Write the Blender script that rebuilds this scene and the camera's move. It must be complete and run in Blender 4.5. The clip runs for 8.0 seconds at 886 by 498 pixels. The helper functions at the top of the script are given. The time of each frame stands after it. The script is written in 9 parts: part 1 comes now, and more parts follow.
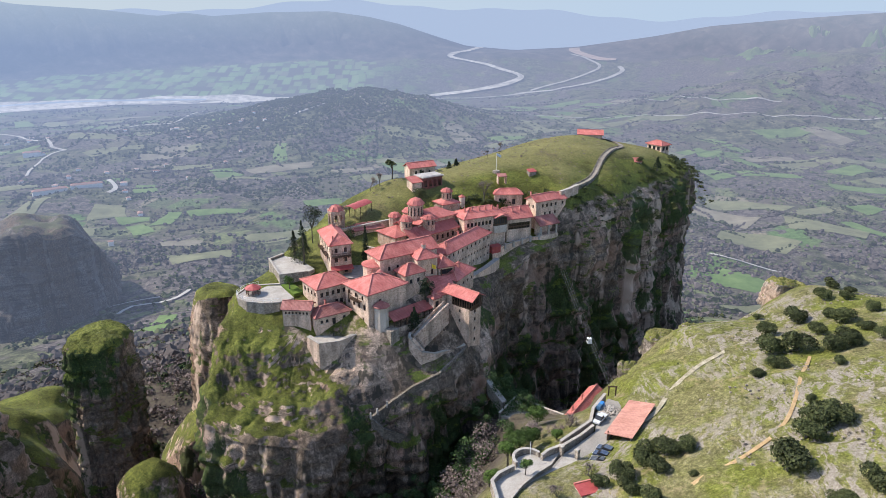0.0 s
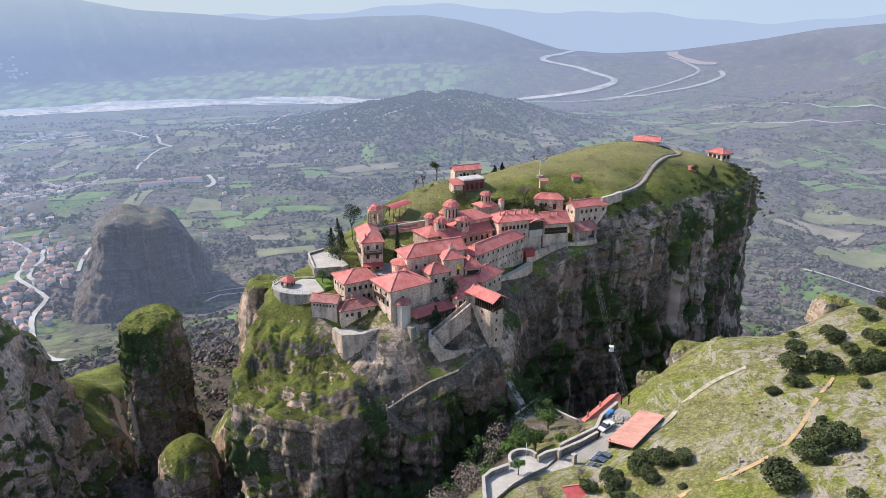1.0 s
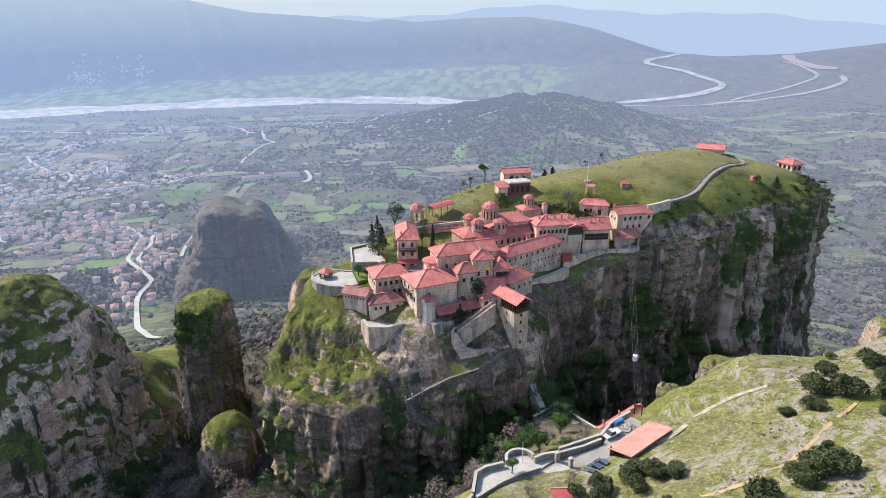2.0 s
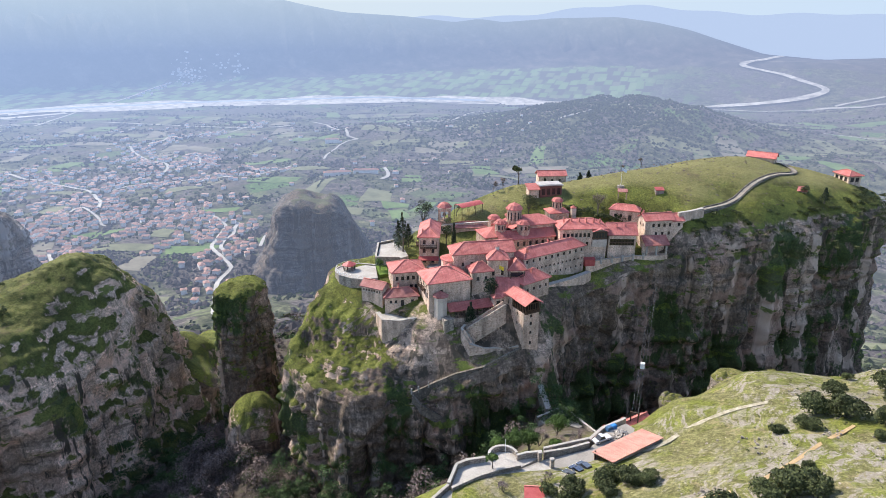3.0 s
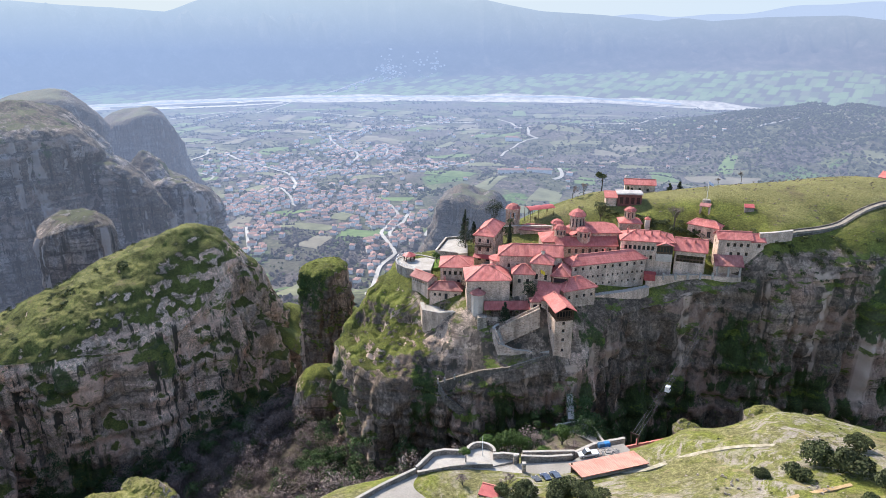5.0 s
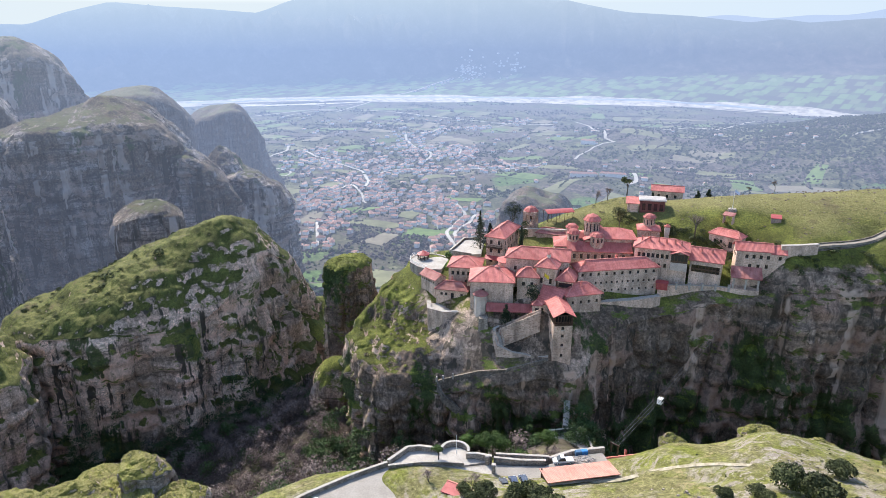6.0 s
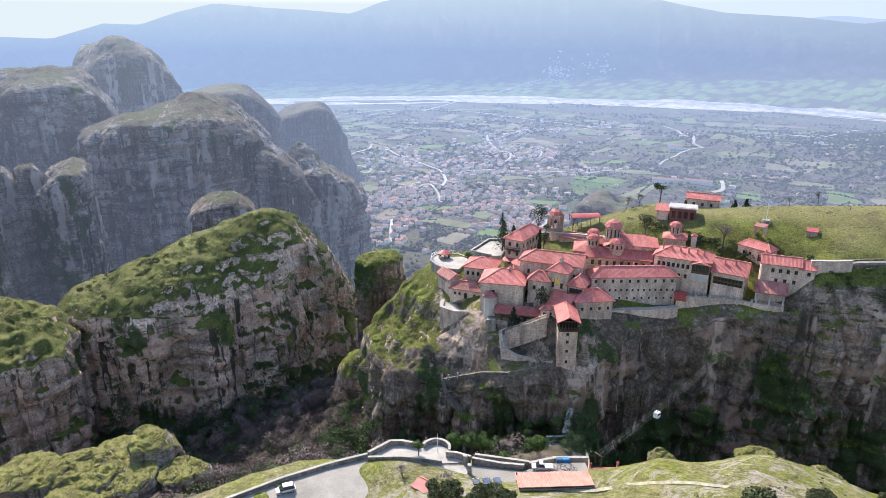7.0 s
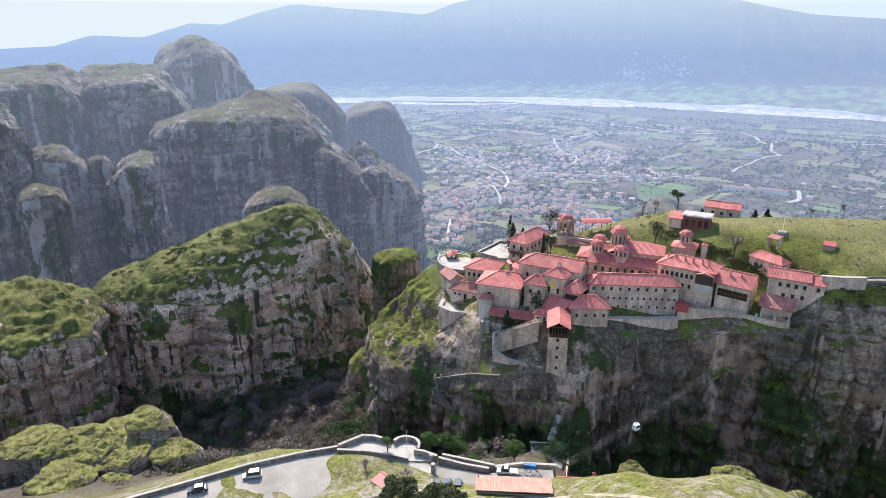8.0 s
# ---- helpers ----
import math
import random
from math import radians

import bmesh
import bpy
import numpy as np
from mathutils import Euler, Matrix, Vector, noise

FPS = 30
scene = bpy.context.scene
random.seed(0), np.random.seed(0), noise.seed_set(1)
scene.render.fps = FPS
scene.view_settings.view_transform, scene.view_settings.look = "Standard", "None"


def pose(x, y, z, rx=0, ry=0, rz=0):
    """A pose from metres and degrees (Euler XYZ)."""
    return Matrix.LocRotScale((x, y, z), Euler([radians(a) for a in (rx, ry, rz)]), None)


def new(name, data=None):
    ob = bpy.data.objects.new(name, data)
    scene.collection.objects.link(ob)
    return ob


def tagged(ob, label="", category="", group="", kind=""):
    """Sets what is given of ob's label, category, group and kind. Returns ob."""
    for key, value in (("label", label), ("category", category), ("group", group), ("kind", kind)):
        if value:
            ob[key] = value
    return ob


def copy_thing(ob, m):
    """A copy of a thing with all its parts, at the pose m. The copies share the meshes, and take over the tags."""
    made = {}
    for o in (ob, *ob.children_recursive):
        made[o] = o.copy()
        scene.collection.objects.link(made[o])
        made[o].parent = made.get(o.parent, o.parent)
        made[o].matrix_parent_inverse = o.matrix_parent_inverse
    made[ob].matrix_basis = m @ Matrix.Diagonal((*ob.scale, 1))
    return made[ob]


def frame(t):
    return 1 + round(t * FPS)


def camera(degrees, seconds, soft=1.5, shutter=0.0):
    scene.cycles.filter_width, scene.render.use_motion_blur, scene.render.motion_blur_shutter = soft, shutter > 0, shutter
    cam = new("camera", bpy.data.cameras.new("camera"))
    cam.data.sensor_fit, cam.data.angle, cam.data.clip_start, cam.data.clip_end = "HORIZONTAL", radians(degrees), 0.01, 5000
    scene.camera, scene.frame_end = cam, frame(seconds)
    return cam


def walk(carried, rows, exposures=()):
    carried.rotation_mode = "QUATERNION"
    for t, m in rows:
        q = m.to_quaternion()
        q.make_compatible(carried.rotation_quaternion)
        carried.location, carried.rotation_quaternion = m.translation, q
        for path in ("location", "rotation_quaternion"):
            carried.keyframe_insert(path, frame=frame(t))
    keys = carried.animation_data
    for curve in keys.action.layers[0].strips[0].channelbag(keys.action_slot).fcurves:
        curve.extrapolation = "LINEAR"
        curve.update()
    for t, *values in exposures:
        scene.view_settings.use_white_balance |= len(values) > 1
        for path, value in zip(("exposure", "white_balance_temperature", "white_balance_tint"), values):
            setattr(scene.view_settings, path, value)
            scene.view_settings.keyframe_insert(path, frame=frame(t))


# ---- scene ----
# the flight: seconds, eye, heading to the left of north, tilt, roll
cam = camera(67.2, 8.0, 0.55)
PATH = [
    (0, (4.20, 1.61, 423.48), 1.07, -19.49, 0.29),
    (0.5, (13.13, -0.15, 423.95), 4.91, -19.37, 0.04),
    (1, (22.26, -1.35, 424.51), 8.98, -19.26, -0.02),
    (1.5, (31.87, -1.87, 425.05), 13.59, -19.18, -0.11),
    (3, (61.68, 1.04, 426.64), 24.76, -19.14, 0.05),
    (3.5, (71.57, 4.16, 427.04), 29.38, -19.18, 0.03),
    (4, (81.41, 8.23, 427.49), 33.50, -19.23, 0.01),
    (4.5, (91.01, 13.07, 427.86), 37.59, -19.24, -0.01),
    (6, (117.08, 32.76, 428.39), 48.15, -19.15, -0.04),
    (6.5, (124.68, 40.55, 428.45), 52.00, -19.09, 0.03),
    (7, (131.63, 48.98, 428.48), 55.65, -19.09, 0.00),
    (7.5, (137.83, 57.85, 428.49), 59.00, -19.06, 0.19),
    (8, (143.46, 66.90, 428.49), 61.80, -19.02, 0.19),
]
walk(cam, [(t, pose(*eye, 90 + tilt, 0, heading) @ pose(0, 0, 0, 0, 0, roll)) for t, eye, heading, tilt, roll in PATH],
     [(0, 0.48), (1.5, 0.62), (3.5, 0.74), (8, 0.86)])

# ---- light ----
SUN_HEADING, SUN_HEIGHT = 80.0, 43.0
to_sun = Vector((-math.sin(radians(SUN_HEADING)) * math.cos(radians(SUN_HEIGHT)), math.cos(radians(SUN_HEADING)) * math.cos(radians(SUN_HEIGHT)), math.sin(radians(SUN_HEIGHT))))
world = bpy.data.worlds.new("sky")
scene.world = world
world.use_nodes = True
wt = world.node_tree
sky = wt.nodes.new("ShaderNodeTexSky")
sky.sky_type, sky.sun_disc = "NISHITA", False
sky.sun_elevation, sky.sun_rotation = radians(SUN_HEIGHT), radians(-SUN_HEADING)
sky.air_density, sky.dust_density, sky.ozone_density, sky.altitude = 1.0, 1.2, 1.2, 600
back = wt.nodes["Background"]
wt.links.new(sky.outputs["Color"], back.inputs["Color"])
back.inputs["Strength"].default_value = 0.195
sun = new("sun", bpy.data.lights.new("sun", "SUN"))
sun.data.energy, sun.data.angle, sun.data.color = 4.4, radians(0.6), (1.0, 0.94, 0.85)
sun.matrix_world = Matrix.Translation((0, 0, 900)) @ to_sun.to_track_quat("Z", "Y").to_matrix().to_4x4()


# ---- materials ----
def shader(name, rough=0.85, spec=0.3, metal=0.0):
    m = bpy.data.materials.new(name)
    m.use_nodes = True
    b = m.node_tree.nodes["Principled BSDF"]
    b.inputs["Roughness"].default_value = rough
    b.inputs["Specular IOR Level"].default_value = spec
    b.inputs["Metallic"].default_value = metal
    return m, m.node_tree, b


def node(nt, kind, **values):
    n = nt.nodes.new(kind)
    for k, v in values.items():
        n.inputs[k].default_value = v
    return n


def position(nt, stretch=(1, 1, 1)):
    g = nt.nodes.new("ShaderNodeNewGeometry")
    mp = nt.nodes.new("ShaderNodeMapping")
    mp.inputs["Scale"].default_value = stretch
    nt.links.new(g.outputs["Position"], mp.inputs["Vector"])
    return mp.outputs["Vector"]


def noise_at(nt, vec, scale, detail=4, rough=0.6):
    n = node(nt, "ShaderNodeTexNoise", Scale=scale, Detail=detail, Roughness=rough)
    nt.links.new(vec, n.inputs["Vector"])
    return n.outputs["Fac"]


def ramp(nt, fac, stops):
    r = nt.nodes.new("ShaderNodeValToRGB")
    while len(r.color_ramp.elements) < len(stops):
        r.color_ramp.elements.new(0.5)
    for e, (p, c) in zip(r.color_ramp.elements, stops):
        e.position, e.color = p, (*c, 1) if len(c) == 3 else (c[0], c[0], c[0], 1)
    nt.links.new(fac, r.inputs["Fac"])
    return r.outputs["Color"]


def mix(nt, fac, a, b, how="MIX"):
    m = nt.nodes.new("ShaderNodeMix")
    m.data_type, m.blend_type = "RGBA", how
    for sock, v in ((m.inputs[0], fac), (m.inputs[6], a), (m.inputs[7], b)):
        if hasattr(v, "links"):
            nt.links.new(v, sock)
        elif isinstance(v, (int, float)):
            sock.default_value = v
        else:
            sock.default_value = (*v, 1)
    return m.outputs[2]


def bump(nt, b, height, strength, distance):
    n = node(nt, "ShaderNodeBump", Strength=strength, Distance=distance)
    nt.links.new(height, n.inputs["Height"])
    nt.links.new(n.outputs["Normal"], b.inputs["Normal"])


def surface(name, dark, light, scale, rough=0.85, spec=0.3, fine=8.0, relief=0.05, strength=0.5, per_object=0.0):
    """A mottled surface with a coarse and a fine grain."""
    m, nt, b = shader(name, rough, spec)
    p = position(nt)
    a = noise_at(nt, p, scale, 5)
    f = noise_at(nt, p, scale * fine, 4, 0.7)
    c = ramp(nt, a, [(0.3, dark), (0.7, light)])
    c = mix(nt, 0.6, c, ramp(nt, f, [(0.3, (0.62,)), (0.7, (1.25,))]), "MULTIPLY")
    if per_object:
        oi = nt.nodes.new("ShaderNodeObjectInfo")
        c = mix(nt, 1.0, c, ramp(nt, oi.outputs["Random"], [(0.0, (1 - per_object,)), (1.0, (1 + per_object,))]), "MULTIPLY")
    nt.links.new(c, b.inputs["Base Color"])
    bump(nt, b, f, strength, relief)
    return m


def slope_mask(nt, low, high):
    g = nt.nodes.new("ShaderNodeNewGeometry")
    s = nt.nodes.new("ShaderNodeSeparateXYZ")
    nt.links.new(g.outputs["Normal"], s.inputs[0])
    r = nt.nodes.new("ShaderNodeMapRange")
    r.inputs[1].default_value, r.inputs[2].default_value = low, high
    nt.links.new(s.outputs["Z"], r.inputs[0])
    return r.outputs[0]


# haze colours painted onto the far land as emission: low and high over the valley, away from and towards the sun
HAZE_LOW_AWAY, HAZE_LOW_SUN = (0.228, 0.264, 0.376), (0.300, 0.418, 0.665)
HAZE_HIGH_AWAY, HAZE_HIGH_SUN = (0.350, 0.410, 0.525), (0.480, 0.600, 0.720)


def arith(nt, how, a, b=0.0):
    n = nt.nodes.new("ShaderNodeMath")
    n.operation = how
    for sock, v in ((n.inputs[0], a), (n.inputs[1], b)):
        if hasattr(v, "links"):
            nt.links.new(v, sock)
        else:
            sock.default_value = v
    return n.outputs[0]


def span(nt, value, a, b):
    n = nt.nodes.new("ShaderNodeMapRange")
    n.inputs[1].default_value, n.inputs[2].default_value = a, b
    nt.links.new(value, n.inputs[0])
    return n.outputs[0]


def paint_haze(nt, b, colour):
    """The far land and all on it, beyond 450 m: haze is painted into the surfaces as emission, more with distance, with
    height and towards the sun.
    """
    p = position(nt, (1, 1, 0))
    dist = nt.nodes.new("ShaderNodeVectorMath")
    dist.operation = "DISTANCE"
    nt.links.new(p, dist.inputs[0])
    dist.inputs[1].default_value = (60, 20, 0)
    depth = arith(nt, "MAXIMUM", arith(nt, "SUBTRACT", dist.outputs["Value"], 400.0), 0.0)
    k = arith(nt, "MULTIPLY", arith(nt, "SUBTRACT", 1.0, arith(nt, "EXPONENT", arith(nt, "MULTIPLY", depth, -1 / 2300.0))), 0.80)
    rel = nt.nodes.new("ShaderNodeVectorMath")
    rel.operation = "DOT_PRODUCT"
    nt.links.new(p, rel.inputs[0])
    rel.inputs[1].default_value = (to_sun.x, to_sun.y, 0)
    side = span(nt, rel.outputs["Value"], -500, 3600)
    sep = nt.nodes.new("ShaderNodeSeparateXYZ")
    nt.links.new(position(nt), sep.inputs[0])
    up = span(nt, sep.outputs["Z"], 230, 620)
    air = mix(nt, up, mix(nt, side, HAZE_LOW_AWAY, HAZE_LOW_SUN), mix(nt, side, HAZE_HIGH_AWAY, HAZE_HIGH_SUN))
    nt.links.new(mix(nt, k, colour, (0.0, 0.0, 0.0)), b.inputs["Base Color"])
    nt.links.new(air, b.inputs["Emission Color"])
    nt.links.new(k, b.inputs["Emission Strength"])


def rock_material(name, stone_dark, stone_light, moss_a, moss_b, wet=0.6, moss_from=0.15, moss_to=0.5, size=1.0, blush=(0.42, 0.27, 0.20), patch=1.0, turf_mid=(0.165, 0.165, 0.058), ivy=0.0, bare=None, streaks=0.85, hazy=False, pale=0.65, beds=0.35, scars=0.58, pads=0.0):
    """Conglomerate cliff: pale and rusty stone, black algae streaks down the face, strata, ivy patches, moss where it is not steep."""
    m, nt, b = shader(name, 0.92, 0.2)
    p = position(nt)
    up = position(nt, (1.0, 1.0, 0.06))
    flat = position(nt, (0.10, 0.10, 1.0))
    big = noise_at(nt, p, 0.045 / size, 5, 0.65)
    grain = noise_at(nt, p, 1.0 / size, 6, 0.8)
    stone = ramp(nt, big, [(0.34, stone_dark), (0.5, stone_light), (0.68, stone_dark)])
    rusty = noise_at(nt, p, 0.07 / size, 4, 0.6)
    stone = mix(nt, ramp(nt, rusty, [(0.52, (0.0,)), (0.62, (0.85,))]), stone, blush)
    stone = mix(nt, 0.8, stone, ramp(nt, grain, [(0.36, (0.40,)), (0.50, (0.95,)), (0.64, (1.55,))]), "MULTIPLY")
    pebble = noise_at(nt, p, 4.5 / size, 4, 0.8)
    stone = mix(nt, 0.8, stone, ramp(nt, pebble, [(0.38, (0.45,)), (0.62, (1.55,))]), "MULTIPLY")
    strata = noise_at(nt, flat, 0.30 / size, 5, 0.7)
    stone = mix(nt, 0.7, stone, ramp(nt, strata, [(0.40, (0.25,)), (0.44, (0.95,)), (0.60, (1.25,))]), "MULTIPLY")
    bedding = noise_at(nt, position(nt, (0.045, 0.045, 1.0)), 0.34 / size, 4, 0.6)
    stone = mix(nt, beds, stone, ramp(nt, bedding, [(0.465, (1.1,)), (0.495, (0.22,)), (0.505, (0.22,)), (0.545, (1.0,))]), "MULTIPLY")
    streak = noise_at(nt, up, 0.20 / size, 6, 0.72)
    wide = noise_at(nt, position(nt, (1.0, 1.0, 0.22)), 0.040 / size, 5, 0.6)
    wetness = mix(nt, 1.0, ramp(nt, streak, [(0.42, (0.0,)), (0.50, (1.0,))]), ramp(nt, wide, [(0.40, (0.05,)), (0.52, (1.0,))]), "MULTIPLY")
    coat = ramp(nt, wide, [(0.62 - 0.20 * wet, (0.0,)), (0.70 - 0.20 * wet, (0.85,))])
    wetness = mix(nt, 1.0, mix(nt, 1.0, wetness, coat, "LIGHTEN"), (min(1, wet * 1.2),) * 3, "MULTIPLY")
    stone = mix(nt, wetness, stone, mix(nt, 0.9, (0.126, 0.093, 0.067), ramp(nt, grain, [(0.38, (0.45,)), (0.50, (0.9,)), (0.62, (2.0,))]), "MULTIPLY"))
    thin = noise_at(nt, position(nt, (1.0, 1.0, 0.028)), 0.33 / size, 4, 0.62)
    runs = mix(nt, 1.0, ramp(nt, thin, [(0.53, (0.0,)), (0.575, (streaks,))]), ramp(nt, noise_at(nt, position(nt, (1.0, 1.0, 0.35)), 0.06 / size, 5, 0.65), [(0.40, (0.0,)), (0.52, (1.0,))]), "MULTIPLY")
    stone = mix(nt, runs, stone, (0.060, 0.052, 0.040))
    steep = span(nt, slope_mask(nt, 0.0, 1.0), 0.62, 0.38)
    scar = noise_at(nt, position(nt, (1.0, 1.0, 1.7)), 0.042 / size, 5, 0.6)
    stone = mix(nt, arith(nt, "MULTIPLY", steep, ramp(nt, scar, [(scars, (0.0,)), (scars + 0.035, (0.8,))])), stone, mix(nt, 0.7, blush, ramp(nt, grain, [(0.3, (0.45,)), (0.7, (1.35,))]), "MULTIPLY"))
    bright = noise_at(nt, position(nt, (1.0, 1.0, 0.04)), 0.15 / size, 3, 0.5)
    stone = mix(nt, arith(nt, "MULTIPLY", steep, ramp(nt, bright, [(pale, (0.0,)), (pale + 0.04, (0.8,))])), stone, tuple(min(1.0, 1.25 * v) for v in stone_light))
    moss_n = noise_at(nt, p, 0.11 / size, 6, 0.7)
    moss_f = noise_at(nt, p, 1.6 / size, 5, 0.75)
    if ivy:
        leafy = noise_at(nt, position(nt, (1.0, 1.0, 0.6)), 0.042 / size, 6, 0.68)
        green = ramp(nt, moss_f, [(0.3, (0.018, 0.030, 0.010)), (0.55, (0.052, 0.082, 0.022)), (0.74, (0.13, 0.18, 0.040))])
        stone = mix(nt, ramp(nt, leafy, [(0.64 - 0.14 * ivy, (0.0,)), (0.67 - 0.14 * ivy, (0.92,))]), stone, green)
    if pads:
        # cushions of bright moss on the ledges of the face
        ledge = noise_at(nt, position(nt, (0.55, 0.55, 1.5)), 0.16 / size, 5, 0.66)
        stone = mix(nt, ramp(nt, ledge, [(0.66 - 0.10 * pads, (0.0,)), (0.69 - 0.10 * pads, (0.9,))]), stone, ramp(nt, moss_f, [(0.3, (0.045, 0.060, 0.014)), (0.5, (0.115, 0.150, 0.028)), (0.72, (0.235, 0.275, 0.055))]))
    moss = ramp(nt, moss_f, [(0.28, moss_a), (0.72, moss_b)])
    moss = mix(nt, 0.85, moss, ramp(nt, moss_n, [(0.34, (0.32,)), (0.5, (0.9,)), (0.66, (1.6,))]), "MULTIPLY")
    moss = mix(nt, 0.8, moss, ramp(nt, pebble, [(0.38, (0.5,)), (0.62, (1.45,))]), "MULTIPLY")
    where = nt.nodes.new("ShaderNodeMath")
    where.operation = "MULTIPLY_ADD"
    nt.links.new(moss_n, where.inputs[0])
    where.inputs[1].default_value = 1.6 * patch
    nt.links.new(slope_mask(nt, moss_from, moss_to), where.inputs[2])
    amount = where.outputs[0]
    flatness = slope_mask(nt, 0.90, 0.97)
    if bare:
        # stony ground round the buildings: little moss, turf only on the hill above
        sep = nt.nodes.new("ShaderNodeSeparateXYZ")
        nt.links.new(p, sep.inputs[0])
        east, low, hill, level = (nt.nodes.new("ShaderNodeMapRange") for _ in range(4))
        east.inputs[1].default_value, east.inputs[2].default_value = bare[0], bare[0] + 8
        level.inputs[1].default_value, level.inputs[2].default_value = bare[0] + 10, bare[0] + 26
        level.inputs[3].default_value, level.inputs[4].default_value = bare[1], bare[2]
        under = nt.nodes.new("ShaderNodeMath")
        under.operation = "SUBTRACT"
        low.inputs[1].default_value, low.inputs[2].default_value = 2, -2
        hill.inputs[1].default_value, hill.inputs[2].default_value = 349, 354
        nt.links.new(sep.outputs["X"], east.inputs[0])
        nt.links.new(sep.outputs["X"], level.inputs[0])
        nt.links.new(sep.outputs["Z"], under.inputs[0])
        nt.links.new(level.outputs[0], under.inputs[1])
        nt.links.new(under.outputs[0], low.inputs[0])
        nt.links.new(sep.outputs["Z"], hill.inputs[0])
        gone = mix(nt, 1.0, east.outputs[0], low.outputs[0], "MULTIPLY")
        amount = mix(nt, gone, amount, mix(nt, 1.0, amount, (0.42, 0.42, 0.42), "SUBTRACT"))
        flatness = mix(nt, 1.0, flatness, hill.outputs[0], "MULTIPLY")
        flatness = mix(nt, gone, flatness, (0.0, 0.0, 0.0))
    edge = nt.nodes.new("ShaderNodeMapRange")
    edge.inputs[1].default_value, edge.inputs[2].default_value = 0.98 + 0.8 * (patch - 1), 1.14 + 0.8 * (patch - 1)
    nt.links.new(amount, edge.inputs[0])
    c = mix(nt, edge.outputs[0], stone, moss)
    turf = ramp(nt, moss_f, [(0.28, tuple(1.6 * v for v in moss_a)), (0.5, turf_mid), (0.74, tuple(1.5 * v for v in turf_mid))])
    turf = mix(nt, 0.6, turf, ramp(nt, moss_n, [(0.3, (0.55,)), (0.7, (1.25,))]), "MULTIPLY")
    turf = mix(nt, 0.7, turf, ramp(nt, pebble, [(0.34, (0.6,)), (0.66, (1.35,))]), "MULTIPLY")
    heath = noise_at(nt, p, 0.09 / size, 6, 0.72)
    turf = mix(nt, ramp(nt, heath, [(0.54, (0.0,)), (0.62, (0.75,))]), turf, mix(nt, 0.8, (0.125, 0.098, 0.052), ramp(nt, moss_f, [(0.3, (0.5,)), (0.7, (1.5,))]), "MULTIPLY"))
    c = mix(nt, flatness, c, turf)
    # far rocks: haze painted over stone and moss as emission
    if hazy:
        paint_haze(nt, b, c)
    else:
        nt.links.new(c, b.inputs["Base Color"])
    h = mix(nt, 0.45, grain, streak)
    bump(nt, b, mix(nt, 0.25, h, pebble), 1.0, 1.4 * size)
    return m


def roof_material(name, dark, light):
    """Clay tiles: courses along the slope, sun-bleached and lichened patches, tile-to-tile variation."""
    m, nt, b = shader(name, 0.75, 0.3)
    tc = nt.nodes.new("ShaderNodeUVMap")
    w = node(nt, "ShaderNodeTexWave", Scale=1.0, Distortion=0.4, Detail=1.0)
    w.inputs["Detail Scale"].default_value = 1.0
    sc = nt.nodes.new("ShaderNodeMapping")
    sc.inputs["Scale"].default_value = (0.9, 0.9, 0.9)
    nt.links.new(tc.outputs["UV"], sc.inputs["Vector"])
    nt.links.new(sc.outputs["Vector"], w.inputs["Vector"])
    p = position(nt)
    a = noise_at(nt, p, 0.35, 5)
    f = noise_at(nt, p, 3.5, 3, 0.7)
    c = ramp(nt, a, [(0.3, dark), (0.7, light)])
    c = mix(nt, 0.6, c, ramp(nt, f, [(0.3, (0.7,)), (0.7, (1.2,))]), "MULTIPLY")
    c = mix(nt, 0.5, c, ramp(nt, w.outputs["Fac"], [(0.0, (0.6,)), (0.6, (1.1,))]), "MULTIPLY")
    runs = nt.nodes.new("ShaderNodeMapping")
    runs.inputs["Scale"].default_value = (2.6, 0.35, 1.0)
    nt.links.new(tc.outputs["UV"], runs.inputs["Vector"])
    c = mix(nt, 0.75, c, ramp(nt, noise_at(nt, runs.outputs["Vector"], 0.8, 5, 0.75), [(0.3, (0.62, 0.60, 0.60)), (0.52, (1.0, 1.0, 1.0)), (0.72, (1.25, 1.3, 1.3))]), "MULTIPLY")
    oi = nt.nodes.new("ShaderNodeObjectInfo")
    c = mix(nt, 1.0, c, ramp(nt, oi.outputs["Random"], [(0.0, (0.85,)), (1.0, (1.12,))]), "MULTIPLY")
    nt.links.new(c, b.inputs["Base Color"])
    bump(nt, b, w.outputs["Fac"], 0.6, 0.08)
    return m


